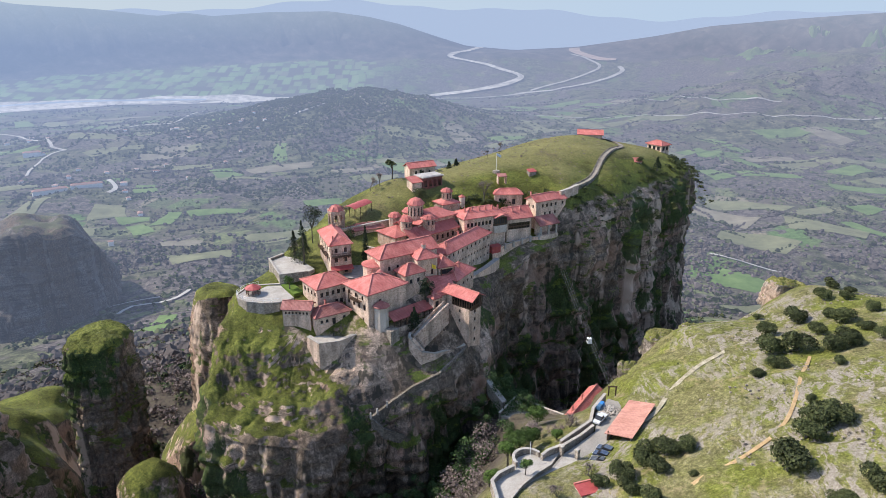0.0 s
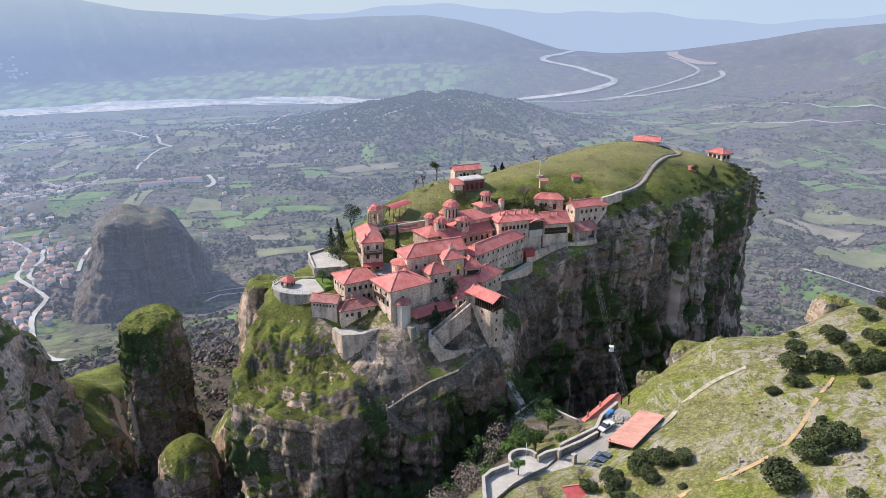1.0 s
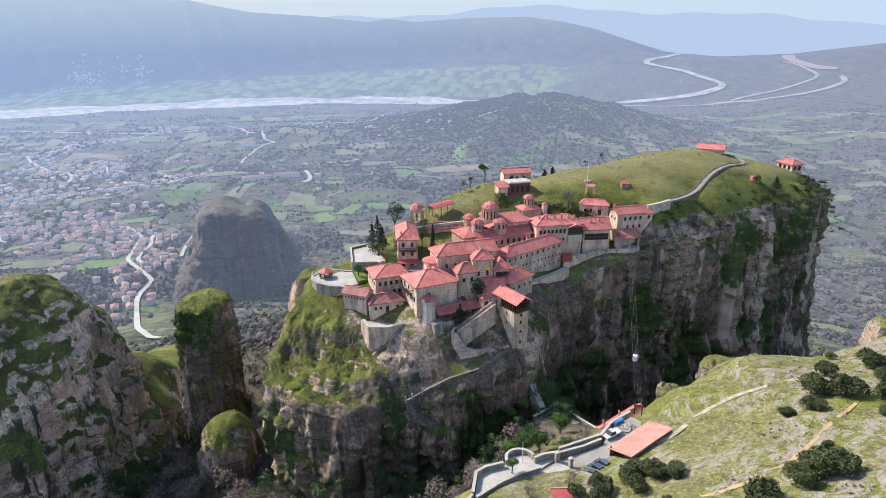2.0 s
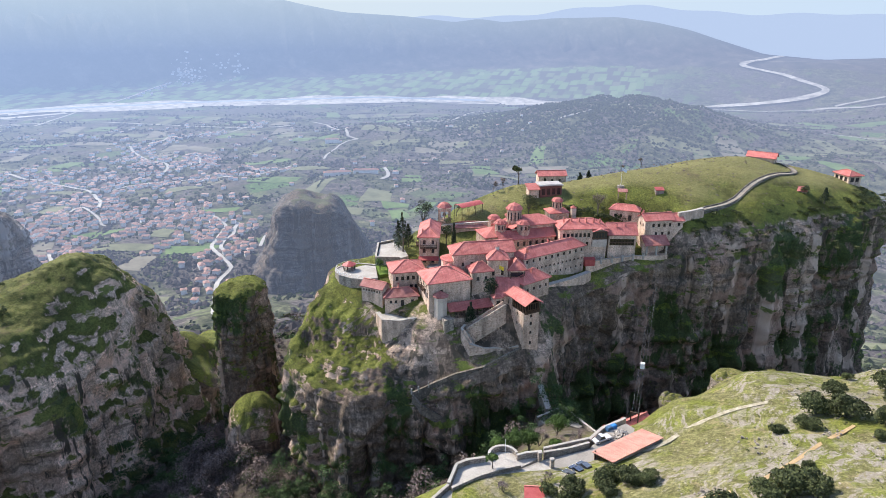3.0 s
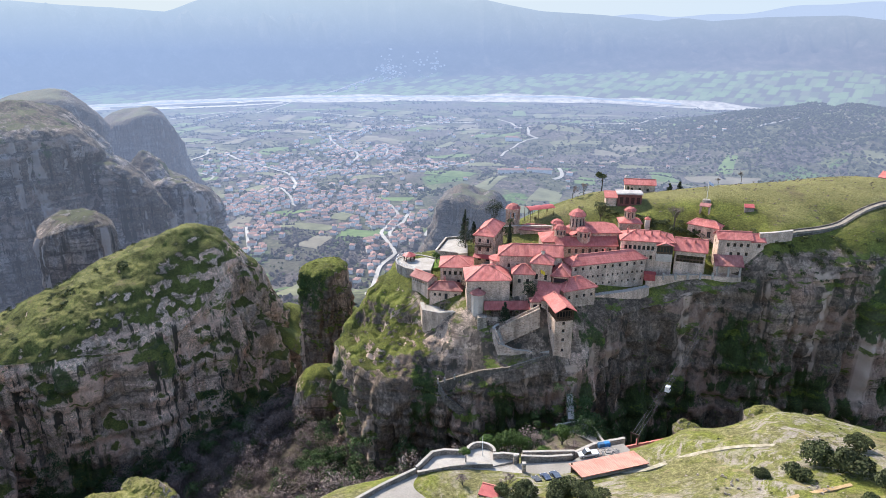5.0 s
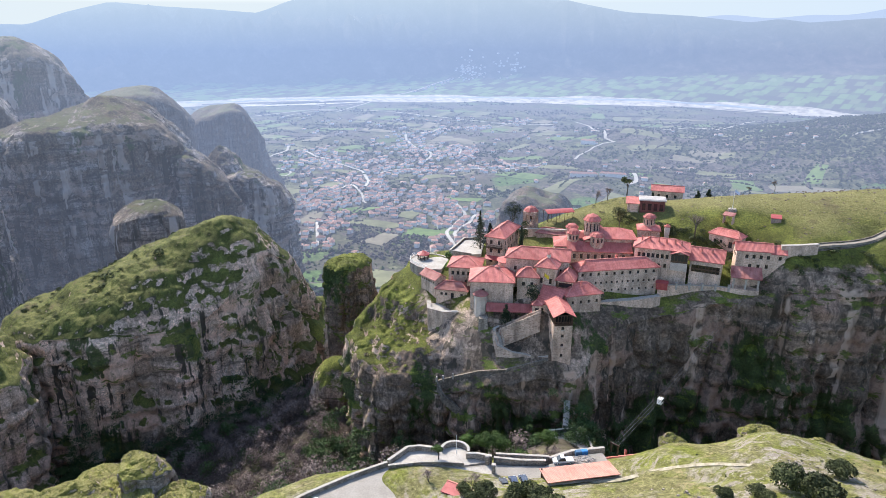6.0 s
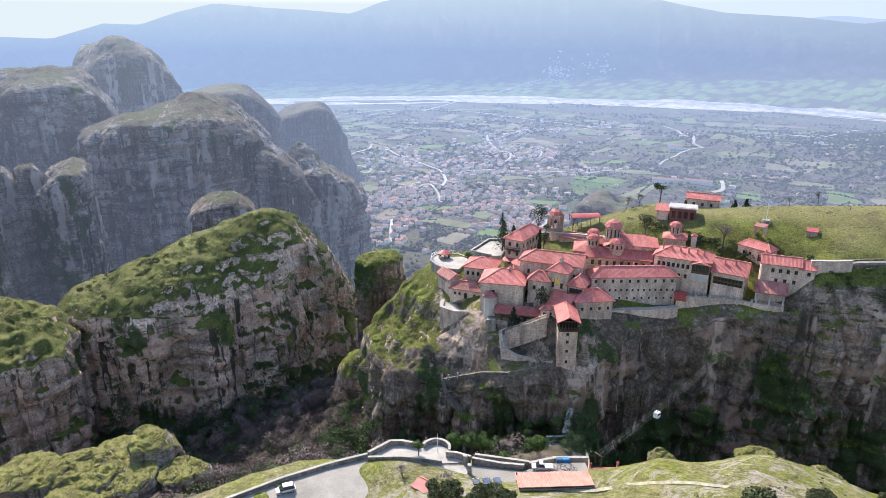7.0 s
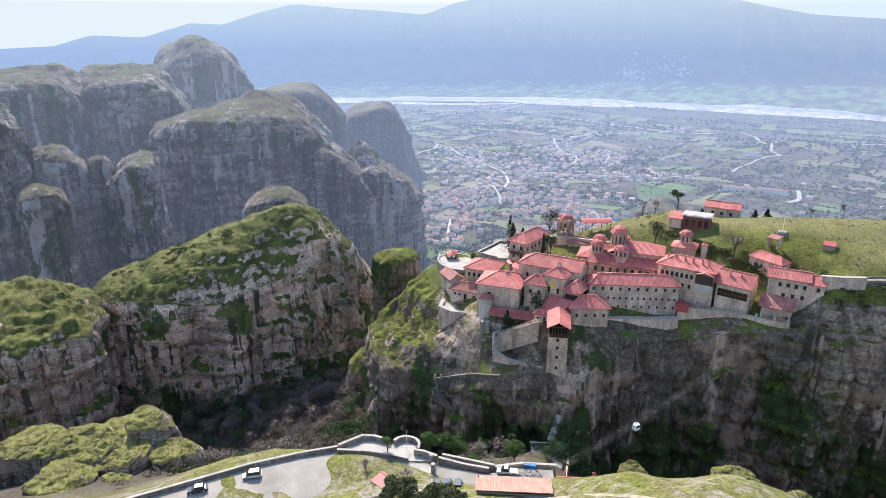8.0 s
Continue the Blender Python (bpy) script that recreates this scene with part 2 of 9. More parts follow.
def masonry_material(name, dark, light, mortar, stone=0.5):
    """Rubble masonry: stones of uneven tone in pale mortar, with rain stains."""
    m, nt, b = shader(name, 0.9, 0.2)
    p = position(nt, (1, 1, 1.5))
    v = node(nt, "ShaderNodeTexVoronoi", Scale=1.0 / stone)
    v.inputs["Randomness"].default_value = 0.9
    nt.links.new(p, v.inputs["Vector"])
    c = ramp(nt, v.outputs["Color"], [(0.2, dark), (0.8, light)])
    c = mix(nt, ramp(nt, v.outputs["Distance"], [(0.4, (0.0,)), (0.75, (0.8,))]), c, mortar)
    stain = noise_at(nt, position(nt, (1, 1, 0.25)), 0.5, 4)
    c = mix(nt, 0.75, c, ramp(nt, stain, [(0.32, (0.42,)), (0.62, (1.15,))]), "MULTIPLY")
    c = mix(nt, 0.7, c, ramp(nt, noise_at(nt, position(nt), 0.13, 5, 0.65), [(0.3, (0.62, 0.60, 0.58)), (0.5, (1.0, 0.97, 0.94)), (0.7, (1.2, 1.08, 1.0))]), "MULTIPLY")
    nt.links.new(c, b.inputs["Base Color"])
    bump(nt, b, v.outputs["Distance"], -0.5, 0.06)
    return m


M_ROCK = rock_material("cliff_rock", (0.29, 0.205, 0.155), (0.54, 0.40, 0.305), (0.045, 0.055, 0.014), (0.20, 0.205, 0.042), 0.74, 0.40, 1.05, ivy=0.80, bare=(-38, 341, 356), turf_mid=(0.215, 0.192, 0.072), pale=0.575, scars=0.565, pads=0.75)
M_DOME = rock_material("pale_cliff_rock", (0.46, 0.33, 0.245), (0.76, 0.56, 0.44), (0.034, 0.048, 0.013), (0.165, 0.165, 0.045), 0.42, 0.38, 1.0, 1.0, (0.80, 0.54, 0.41), 1.4, (0.165, 0.160, 0.050), ivy=0.60, streaks=0.95, beds=0.15, scars=0.55, pads=0.5)
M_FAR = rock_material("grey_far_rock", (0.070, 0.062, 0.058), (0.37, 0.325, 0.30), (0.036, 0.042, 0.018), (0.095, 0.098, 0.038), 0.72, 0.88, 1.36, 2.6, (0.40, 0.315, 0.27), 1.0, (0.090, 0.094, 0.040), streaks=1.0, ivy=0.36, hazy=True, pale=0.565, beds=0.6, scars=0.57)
# darker copy of the far rock: the domed rock's shade is put into its colour
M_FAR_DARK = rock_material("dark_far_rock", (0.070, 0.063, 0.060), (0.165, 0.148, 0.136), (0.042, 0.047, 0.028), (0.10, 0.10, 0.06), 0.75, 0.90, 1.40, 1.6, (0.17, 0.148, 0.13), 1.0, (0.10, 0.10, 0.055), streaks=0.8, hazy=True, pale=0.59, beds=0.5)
M_ROOF = roof_material("clay_roof_tiles", (0.40, 0.10, 0.085), (0.60, 0.205, 0.175))
M_ROOF_OLD = roof_material("weathered_roof_tiles", (0.24, 0.07, 0.06), (0.46, 0.20, 0.17))
M_WALL = masonry_material("rubble_masonry", (0.40, 0.285, 0.215), (0.67, 0.505, 0.40), (0.69, 0.535, 0.43), 0.34)
M_PLASTER = surface("lime_plaster", (0.44, 0.36, 0.295), (0.62, 0.53, 0.45), 0.4, 0.9, 0.2, 9, 0.03)
M_WOOD = surface("dark_timber", (0.05, 0.028, 0.018), (0.11, 0.065, 0.04), 1.2, 0.7, 0.3)
# the shade inside rooms, put into a near-black base colour
M_DARK = surface("unlit_room", (0.012, 0.011, 0.010), (0.022, 0.02, 0.018), 1.0, 0.9, 0.1)
M_PAVE = surface("pale_paving", (0.29, 0.26, 0.228), (0.45, 0.41, 0.365), 0.35, 0.85, 0.3, 9, 0.02)
M_ASPHALT = surface("worn_asphalt", (0.235, 0.21, 0.182), (0.36, 0.325, 0.285), 0.15, 0.9, 0.2, 20, 0.01)
M_RED = surface("red_painted_metal", (0.30, 0.045, 0.045), (0.44, 0.095, 0.085), 1.0, 0.55, 0.4)
M_OXIDE = surface("red_oxide_boards", (0.13, 0.05, 0.042), (0.23, 0.095, 0.078), 1.2, 0.8, 0.3)
M_STONEWALL = masonry_material("dry_stone_wall", (0.19, 0.16, 0.135), (0.42, 0.365, 0.31), (0.26, 0.225, 0.19), 0.4)
M_OLDWALL = masonry_material("lichened_dry_stone", (0.09, 0.078, 0.065), (0.25, 0.215, 0.18), (0.14, 0.12, 0.10), 0.4)
M_MOSSY = rock_material("mossy_boulder_rock", (0.24, 0.20, 0.165), (0.46, 0.39, 0.33), (0.07, 0.085, 0.015), (0.23, 0.215, 0.06), 0.4, 0.50, 1.1, 0.7, (0.46, 0.33, 0.25), 1.1, (0.25, 0.225, 0.085))


# ---- ground ----
def wave_noise(x, y, size, seed):
    """Cheap smooth noise from sines, about -1 to 1."""
    rng = np.random.RandomState(seed)
    out = np.zeros_like(x)
    for k in range(6):
        a, ph, s = rng.uniform(0, 6.28), rng.uniform(0, 6.28), (1.0 + 0.55 * k) / size
        out += np.sin((x * math.cos(a) + y * math.sin(a)) * s * 6.28 + ph) / (1 + 0.5 * k)
    return out / 2.6


def smooth_surface(points, stiff=2.0):
    """The smoothest sheet through the spot heights (a thin plate), as a function of x and y."""
    P = np.array(points, float)
    n = len(P)
    kernel = lambda r2: 0.5 * r2 * np.log(r2 + 1e-9)
    A = np.zeros((n + 3, n + 3))
    A[:n, :n] = kernel((P[:, None, 0] - P[None, :, 0]) ** 2 + (P[:, None, 1] - P[None, :, 1]) ** 2) + np.eye(n) * stiff
    A[:n, n], A[:n, n + 1], A[:n, n + 2] = 1, P[:, 0], P[:, 1]
    A[n:, :n] = A[:n, n:].T
    k = np.linalg.solve(A, np.concatenate([P[:, 2], [0, 0, 0]]))

    def f(x, y):
        z = k[n] + k[n + 1] * x + k[n + 2] * y
        for i in range(n):
            z = z + k[i] * kernel((x - P[i, 0]) ** 2 + (y - P[i, 1]) ** 2)
        return z
    return f


# spot heights: the near hillside with its car park
HILLSIDE = [(30, 125, 331.1), (38, 132, 331), (14, 112, 331.1), (24, 121, 331.1), (12, 100, 331), (12, 78, 331), (22, 100, 331), (57, 123, 339.5), (46, 112, 337), (78, 121, 346.5),
            (81, 138, 345), (73, 139, 342.8), (47, 151, 331.5), (52, 163, 332), (58, 168, 332.5), (65, 180, 332.5), (74, 186, 332.5), (84, 187, 334.2), (98, 197, 333.2), (119, 212, 336.6),
            (56, 140, 335), (66, 85, 348), (110, 110, 356), (130, 150, 353), (150, 80, 364), (100, 175, 342.2), (130, 195, 342.6), (32, 84, 334), (45, 72, 342), (60, 160, 336.5), (78, 173, 340.4), (87, 174, 340.4)]
# spot heights: the ravine round the monastery's rock
RAVINE = [(20, 164, 316.5), (28, 160, 319), (42, 160, 322), (46, 178, 312), (60, 195, 300), (85, 212, 298), (110, 238, 300), (5, 150, 302), (-12, 130, 298), (18, 132, 324.5), (21, 146, 321),
          (6, 122, 319), (1, 96, 328), (-3, 84, 326.5), (2, 70, 327), (-16, 92, 308), (-20, 62, 317), (-40, 74, 308), (-58, 82, 285), (-95, 125, 282), (-82, 150, 286), (-102, 155, 279), (-78, 185, 270), (-120, 240, 225),
          (170, 290, 270), (150, 250, 300), (-60, 50, 298), (-110, 40, 280), (-200, 20, 250), (-40, 115, 292), (-10, 30, 325)]
near_land = smooth_surface(HILLSIDE + RAVINE)


# the skyline of the far mountains: heading to the left of north, degrees above the eye's level
SKYLINE = [(-45, 0.7), (-31, 0.2), (-25, -0.3), (-19, -0.9), (-15, -1.7), (-9, -2.6), (-4, -2.9), (0, -2.6), (3, -1.7), (5.5, -0.9), (8, -0.35), (11, 0.05), (16, -0.05), (20, -0.35), (22, -0.1), (24, -0.35),
           (28, 0.1), (33, 0.4), (36, 0.95), (38.5, 1.5), (45, 2.3), (55, 2.3), (60, 1.3), (62.5, 0.4), (66, 0.7), (69, 0.85), (73, 1.15), (76, 0.4), (78.5, -0.45), (81, -0.35), (84.5, -1.4), (88, -1.2), (90.5, -1.95), (97, -2.2), (110, -2.0)]


def mountains(x, y):
    """Height of the far chains, closing the valley."""
    az = np.degrees(np.arctan2(-(x - 70), y - 20))
    r = np.hypot(x - 70, y - 20)
    el = np.interp(az, [s[0] for s in SKYLINE], [s[1] for s in SKYLINE])
    crest = 427 + 4880 * np.tan(np.radians(el))
    foot = np.interp(az, [-60, -35, -20, -8, 5, 30, 95], [3500, 3700, 4050, 4450, 4400, 4330, 4330])
    t = np.clip((r - foot) / (4870 - foot), 0, 1)
    spur = 0.5 + 1.0 * wave_noise(az * 40, r * 0.6, 260, 31) + 0.6 * wave_noise(az * 40, r, 110, 33)
    spur = 0.5 + (spur - 0.5) * np.clip((np.abs(az + 3) - 7) / 6, 0, 1)
    shape = np.clip(t ** 1.15 * (1 + 0.62 * (spur - 0.5) * np.sin(t * 3.14159)), 0, 1)
    # the plain climbs a little towards the mountains' foot
    rim = 427 - foot * np.tan(np.radians(np.interp(az, [-60, -40, -20, -5, 8, 18, 30, 45, 60, 80, 100], [4.9, 4.7, 4.3, 3.1, 3.4, 3.8, 4.35, 4.8, 5.15, 5.35, 5.4])))
    return crest, shape, (rim + 18) * np.clip((r - 3720) / np.maximum(120.0, foot - 3720), 0, 1)


def ground_height(x, y):
    d = np.hypot(x - 20, y - 150)
    near = np.clip(near_land(x, y), 215, 372)
    # beyond the rocks the land falls to the valley and the river plain
    flat = np.clip((3200 - d) / 1200, 0.15, 1)
    valley = 30 - 48 * np.clip((d - 1500) / 2200, 0, 1) + (10 * wave_noise(x, y, 900, 3) + 5 * wave_noise(x, y, 260, 4)) * flat
    slope = 250 * np.clip(1 - (d - 150) / 750, 0, 1) ** 1.4
    w = np.clip((d - 110) / 160, 0, 1)
    w = w * w * (3 - 2 * w)
    z = near * (1 - w) + (valley + slope) * w
    # behind the eye the hillside goes on
    south = np.clip((-y + 20 + 0.3 * x) / 80, 0, 1) * np.clip((x + 60) / 80, 0, 1) * np.clip((700 - d) / 400, 0, 1)
    z = z * (1 - south) + (352 + 10 * wave_noise(x, y, 300, 9)) * south
    # the wooded hill and its outliers
    for hx, hy, hh, hs in ((-500, 2450, 112, 460), (-120, 2560, 62, 340), (-1180, 2080, 40, 170), (330, 2050, 45, 170), (1100, 2700, 110, 520), (1800, 3000, 200, 600), (700, 3500, 70, 330)):
        z = z + hh * np.exp(-(((x - hx) ** 2 + (y - hy) ** 2) / (hs * hs))) * (1 + 0.12 * wave_noise(x, y, 300, 11))
    crest, shape, rise = mountains(x, y)
    z = z + rise
    return z + (crest - z) * shape


def build_ground():
    rings = [0.0]
    while rings[-1] < 4900:
        rings.append(rings[-1] + max(1.6, rings[-1] * 0.021))
    rings = np.array(rings[1:])
    n = 640
    az = np.linspace(0, 2 * math.pi, n, endpoint=False)
    R, A = np.meshgrid(rings, az, indexing="ij")
    cx, cy = 55.0, 120.0
    X, Y = cx - R * np.sin(A), cy + R * np.cos(A)
    Z = ground_height(X, Y)
    near = np.clip(1 - R / 260, 0, 1)
    Z += near * (0.5 * wave_noise(X, Y, 17, 21) + 0.25 * wave_noise(X, Y, 6, 22)) * np.clip((np.hypot(X - 27, Y - 121) - 22) / 10, 0, 1)
    verts = [(cx, cy, float(ground_height(np.array([cx]), np.array([cy]))[0]))] + list(zip(X.ravel().tolist(), Y.ravel().tolist(), Z.ravel().tolist()))
    faces = [(0, 1 + j, 1 + (j + 1) % n) for j in range(n)]
    for i in range(len(rings) - 1):
        a, b = 1 + i * n, 1 + (i + 1) * n
        faces += [(a + j, b + j, b + (j + 1) % n, a + (j + 1) % n) for j in range(n)]
    me = bpy.data.meshes.new("ground")
    me.from_pydata(verts, [], faces)
    me.polygons.foreach_set("use_smooth", [True] * len(me.polygons))
    ob = new("ground", me)
    return tagged(ob, "grassy limestone hillside falling to a wooded winter valley", "ground", kind="structure")


def parcels(nt, scale, turn, tones):
    """A patchwork of small fields with straight edges."""
    mp = nt.nodes.new("ShaderNodeMapping")
    mp.inputs["Scale"].default_value, mp.inputs["Rotation"].default_value = (1.0, 0.6, 0.0), (0, 0, radians(turn))
    nt.links.new(position(nt), mp.inputs["Vector"])
    v = node(nt, "ShaderNodeTexVoronoi", Scale=scale, Randomness=0.75)
    v.distance = "CHEBYCHEV"
    nt.links.new(mp.outputs["Vector"], v.inputs["Vector"])
    r = nt.nodes.new("ShaderNodeSeparateColor")
    nt.links.new(v.outputs["Color"], r.inputs[0])
    c = ramp(nt, r.outputs[0], tones)
    c.node.color_ramp.interpolation = "CONSTANT"
    # rough verges between the plots
    return mix(nt, span(nt, v.outputs["Distance"], 0.40, 0.52), c, (0.085, 0.078, 0.055))


def land_colour(nt):
    """Winter valley: dark scrub, bare mauve woods, small meadows and ploughland in patches, green fields on the river plain."""
    p = position(nt)
    fine = noise_at(nt, p, 0.11, 5, 0.8)
    scrub_n = noise_at(nt, p, 0.030, 6, 0.78)
    scrub = ramp(nt, scrub_n, [(0.40, (0.030, 0.034, 0.018)), (0.50, (0.078, 0.080, 0.047)), (0.58, (0.130, 0.132, 0.074)), (0.72, (0.19, 0.175, 0.118))])
    wood = ramp(nt, noise_at(nt, p, 0.055, 6, 0.78), [(0.34, (0.040, 0.034, 0.033)), (0.52, (0.100, 0.084, 0.077)), (0.70, (0.17, 0.150, 0.130))])
    c = mix(nt, ramp(nt, noise_at(nt, p, 0.0040, 6, 0.66), [(0.48, (0.0,)), (0.52, (1.0,))]), scrub, wood)
    small = parcels(nt, 0.0125, 24, [(0.0, (0.155, 0.145, 0.090)), (0.16, (0.095, 0.135, 0.050)), (0.32, (0.130, 0.118, 0.083)), (0.44, (0.130, 0.146, 0.067)), (0.60, (0.105, 0.088, 0.071)), (0.72, (0.090, 0.150, 0.046)), (0.82, (0.20, 0.176, 0.122)), (0.92, (0.108, 0.120, 0.060))])
    meadow = noise_at(nt, p, 0.0052, 5, 0.62)
    c = mix(nt, ramp(nt, meadow, [(0.535, (0.0,)), (0.55, (0.92,))]), c, small)
    c = mix(nt, 0.75, c, ramp(nt, fine, [(0.38, (0.50,)), (0.50, (0.95,)), (0.62, (1.45,))]), "MULTIPLY")
    dist = nt.nodes.new("ShaderNodeVectorMath")
    dist.operation = "DISTANCE"
    nt.links.new(position(nt, (1, 1, 0)), dist.inputs[0])
    dist.inputs[1].default_value = (60, 20, 0)
    green = parcels(nt, 0.022, -8, [(0.0, (0.15, 0.215, 0.085)), (0.2, (0.18, 0.265, 0.10)), (0.45, (0.16, 0.24, 0.085)), (0.62, (0.16, 0.165, 0.10)), (0.70, (0.20, 0.275, 0.115)), (0.88, (0.17, 0.205, 0.10))])
    sep = nt.nodes.new("ShaderNodeSeparateXYZ")
    nt.links.new(p, sep.inputs[0])
    edge = arith(nt, "ADD", dist.outputs["Value"], arith(nt, "MULTIPLY", noise_at(nt, p, 0.004, 5, 0.65), 240.0))
    where = arith(nt, "MULTIPLY", span(nt, dist.outputs["Value"], 3800, 3815), span(nt, edge, 4450, 4435))
    where = arith(nt, "MULTIPLY", where, span(nt, sep.outputs["X"], -350, -560))
    c = mix(nt, where, c, mix(nt, 0.4, green, ramp(nt, fine, [(0.3, (0.75,)), (0.7, (1.2,))]), "MULTIPLY"))
    # the mountain slopes: dark woods with bare spurs
    forest = ramp(nt, noise_at(nt, p, 0.010, 6, 0.7), [(0.36, (0.030, 0.038, 0.034)), (0.54, (0.085, 0.075, 0.070)), (0.70, (0.17, 0.145, 0.12))])
    return mix(nt, span(nt, edge, 4440, 4470), c, forest)


def ground_material():
    m, nt, b = shader("hillside_turf", 0.95, 0.1)
    p = position(nt)
    valley = land_colour(nt)
    grass_f = noise_at(nt, p, 1.3, 6, 0.75)
    tuft = noise_at(nt, p, 0.35, 5, 0.7)
    grass = ramp(nt, grass_f, [(0.28, (0.055, 0.052, 0.020)), (0.5, (0.150, 0.138, 0.058)), (0.72, (0.29, 0.26, 0.135))])
    green = ramp(nt, grass_f, [(0.28, (0.050, 0.056, 0.012)), (0.5, (0.130, 0.138, 0.030)), (0.72, (0.235, 0.235, 0.062))])
    grass = mix(nt, ramp(nt, noise_at(nt, p, 0.07, 6, 0.7), [(0.44, (0.0,)), (0.56, (1.0,))]), grass, green)
    straw = noise_at(nt, p, 0.16, 6, 0.75)
    grass = mix(nt, ramp(nt, straw, [(0.56, (0.0,)), (0.64, (0.7,))]), grass, (0.26, 0.205, 0.115))
    grass = mix(nt, 0.8, grass, ramp(nt, tuft, [(0.3, (0.45,)), (0.7, (1.4,))]), "MULTIPLY")
    speck = noise_at(nt, p, 4.5, 4, 0.8)
    grass = mix(nt, 0.9, grass, ramp(nt, speck, [(0.34, (0.42,)), (0.66, (1.55,))]), "MULTIPLY")
    # weathered rock ribs breaking through along the slope
    rib = noise_at(nt, position(nt, (0.30, 0.30, 2.6)), 0.55, 7, 0.8)
    bare = noise_at(nt, p, 0.045, 5, 0.65)
    amount = mix(nt, 1.0, ramp(nt, rib, [(0.49, (0.0,)), (0.53, (1.0,))]), ramp(nt, bare, [(0.47, (0.0,)), (0.56, (1.0,))]), "MULTIPLY")
    stone = ramp(nt, mix(nt, 0.5, speck, grass_f), [(0.34, (0.10, 0.085, 0.065)), (0.5, (0.24, 0.205, 0.165)), (0.66, (0.42, 0.375, 0.315))])
    grass = mix(nt, amount, grass, stone)
    sep = nt.nodes.new("ShaderNodeSeparateXYZ")
    nt.links.new(p, sep.inputs[0])
    high = nt.nodes.new("ShaderNodeMapRange")
    high.inputs[1].default_value, high.inputs[2].default_value = 318, 327
    nt.links.new(sep.outputs["Z"], high.inputs[0])
    brush = ramp(nt, noise_at(nt, p, 0.5, 5, 0.75), [(0.3, (0.035, 0.028, 0.022)), (0.55, (0.09, 0.073, 0.058)), (0.75, (0.08, 0.095, 0.035))])
    mid = nt.nodes.new("ShaderNodeMapRange")
    mid.inputs[1].default_value, mid.inputs[2].default_value = 120, 200
    nt.links.new(sep.outputs["Z"], mid.inputs[0])
    c = mix(nt, mid.outputs[0], valley, brush)
    c = mix(nt, high.outputs[0], c, grass)
    nt.links.new(c, b.inputs["Base Color"])
    h = mix(nt, 0.5, grass_f, tuft)
    bump(nt, b, h, 0.8, 0.35)
    return m


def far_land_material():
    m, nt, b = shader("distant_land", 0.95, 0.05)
    paint_haze(nt, b, land_colour(nt))
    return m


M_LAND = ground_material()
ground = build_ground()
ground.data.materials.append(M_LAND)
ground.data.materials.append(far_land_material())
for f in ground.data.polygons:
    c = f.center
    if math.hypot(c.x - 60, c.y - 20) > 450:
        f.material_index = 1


# ---- rocks ----
def closed_curve(points, n):
    """n points along a smooth closed curve through the given ones, evenly spaced."""
    k = len(points)
    dense = []
    for i in range(k):
        p0, p1, p2, p3 = (Vector(points[(i + j - 1) % k]) for j in range(4))
        for s in range(40):
            t = s / 40
            dense.append(0.5 * (2 * p1 + (p2 - p0) * t + (2 * p0 - 5 * p1 + 4 * p2 - p3) * t * t + (3 * p1 - p0 - 3 * p2 + p3) * t ** 3))
    dense = np.array([(p.x, p.y) for p in dense])
    step = np.hypot(*(np.roll(dense, -1, 0) - dense).T)
    along = np.concatenate([[0], np.cumsum(step)])
    want = np.linspace(0, along[-1], n, endpoint=False)
    ring = np.vstack([dense, dense[:1]])
    return np.stack([np.interp(want, along, ring[:, 0]), np.interp(want, along, ring[:, 1])], 1)


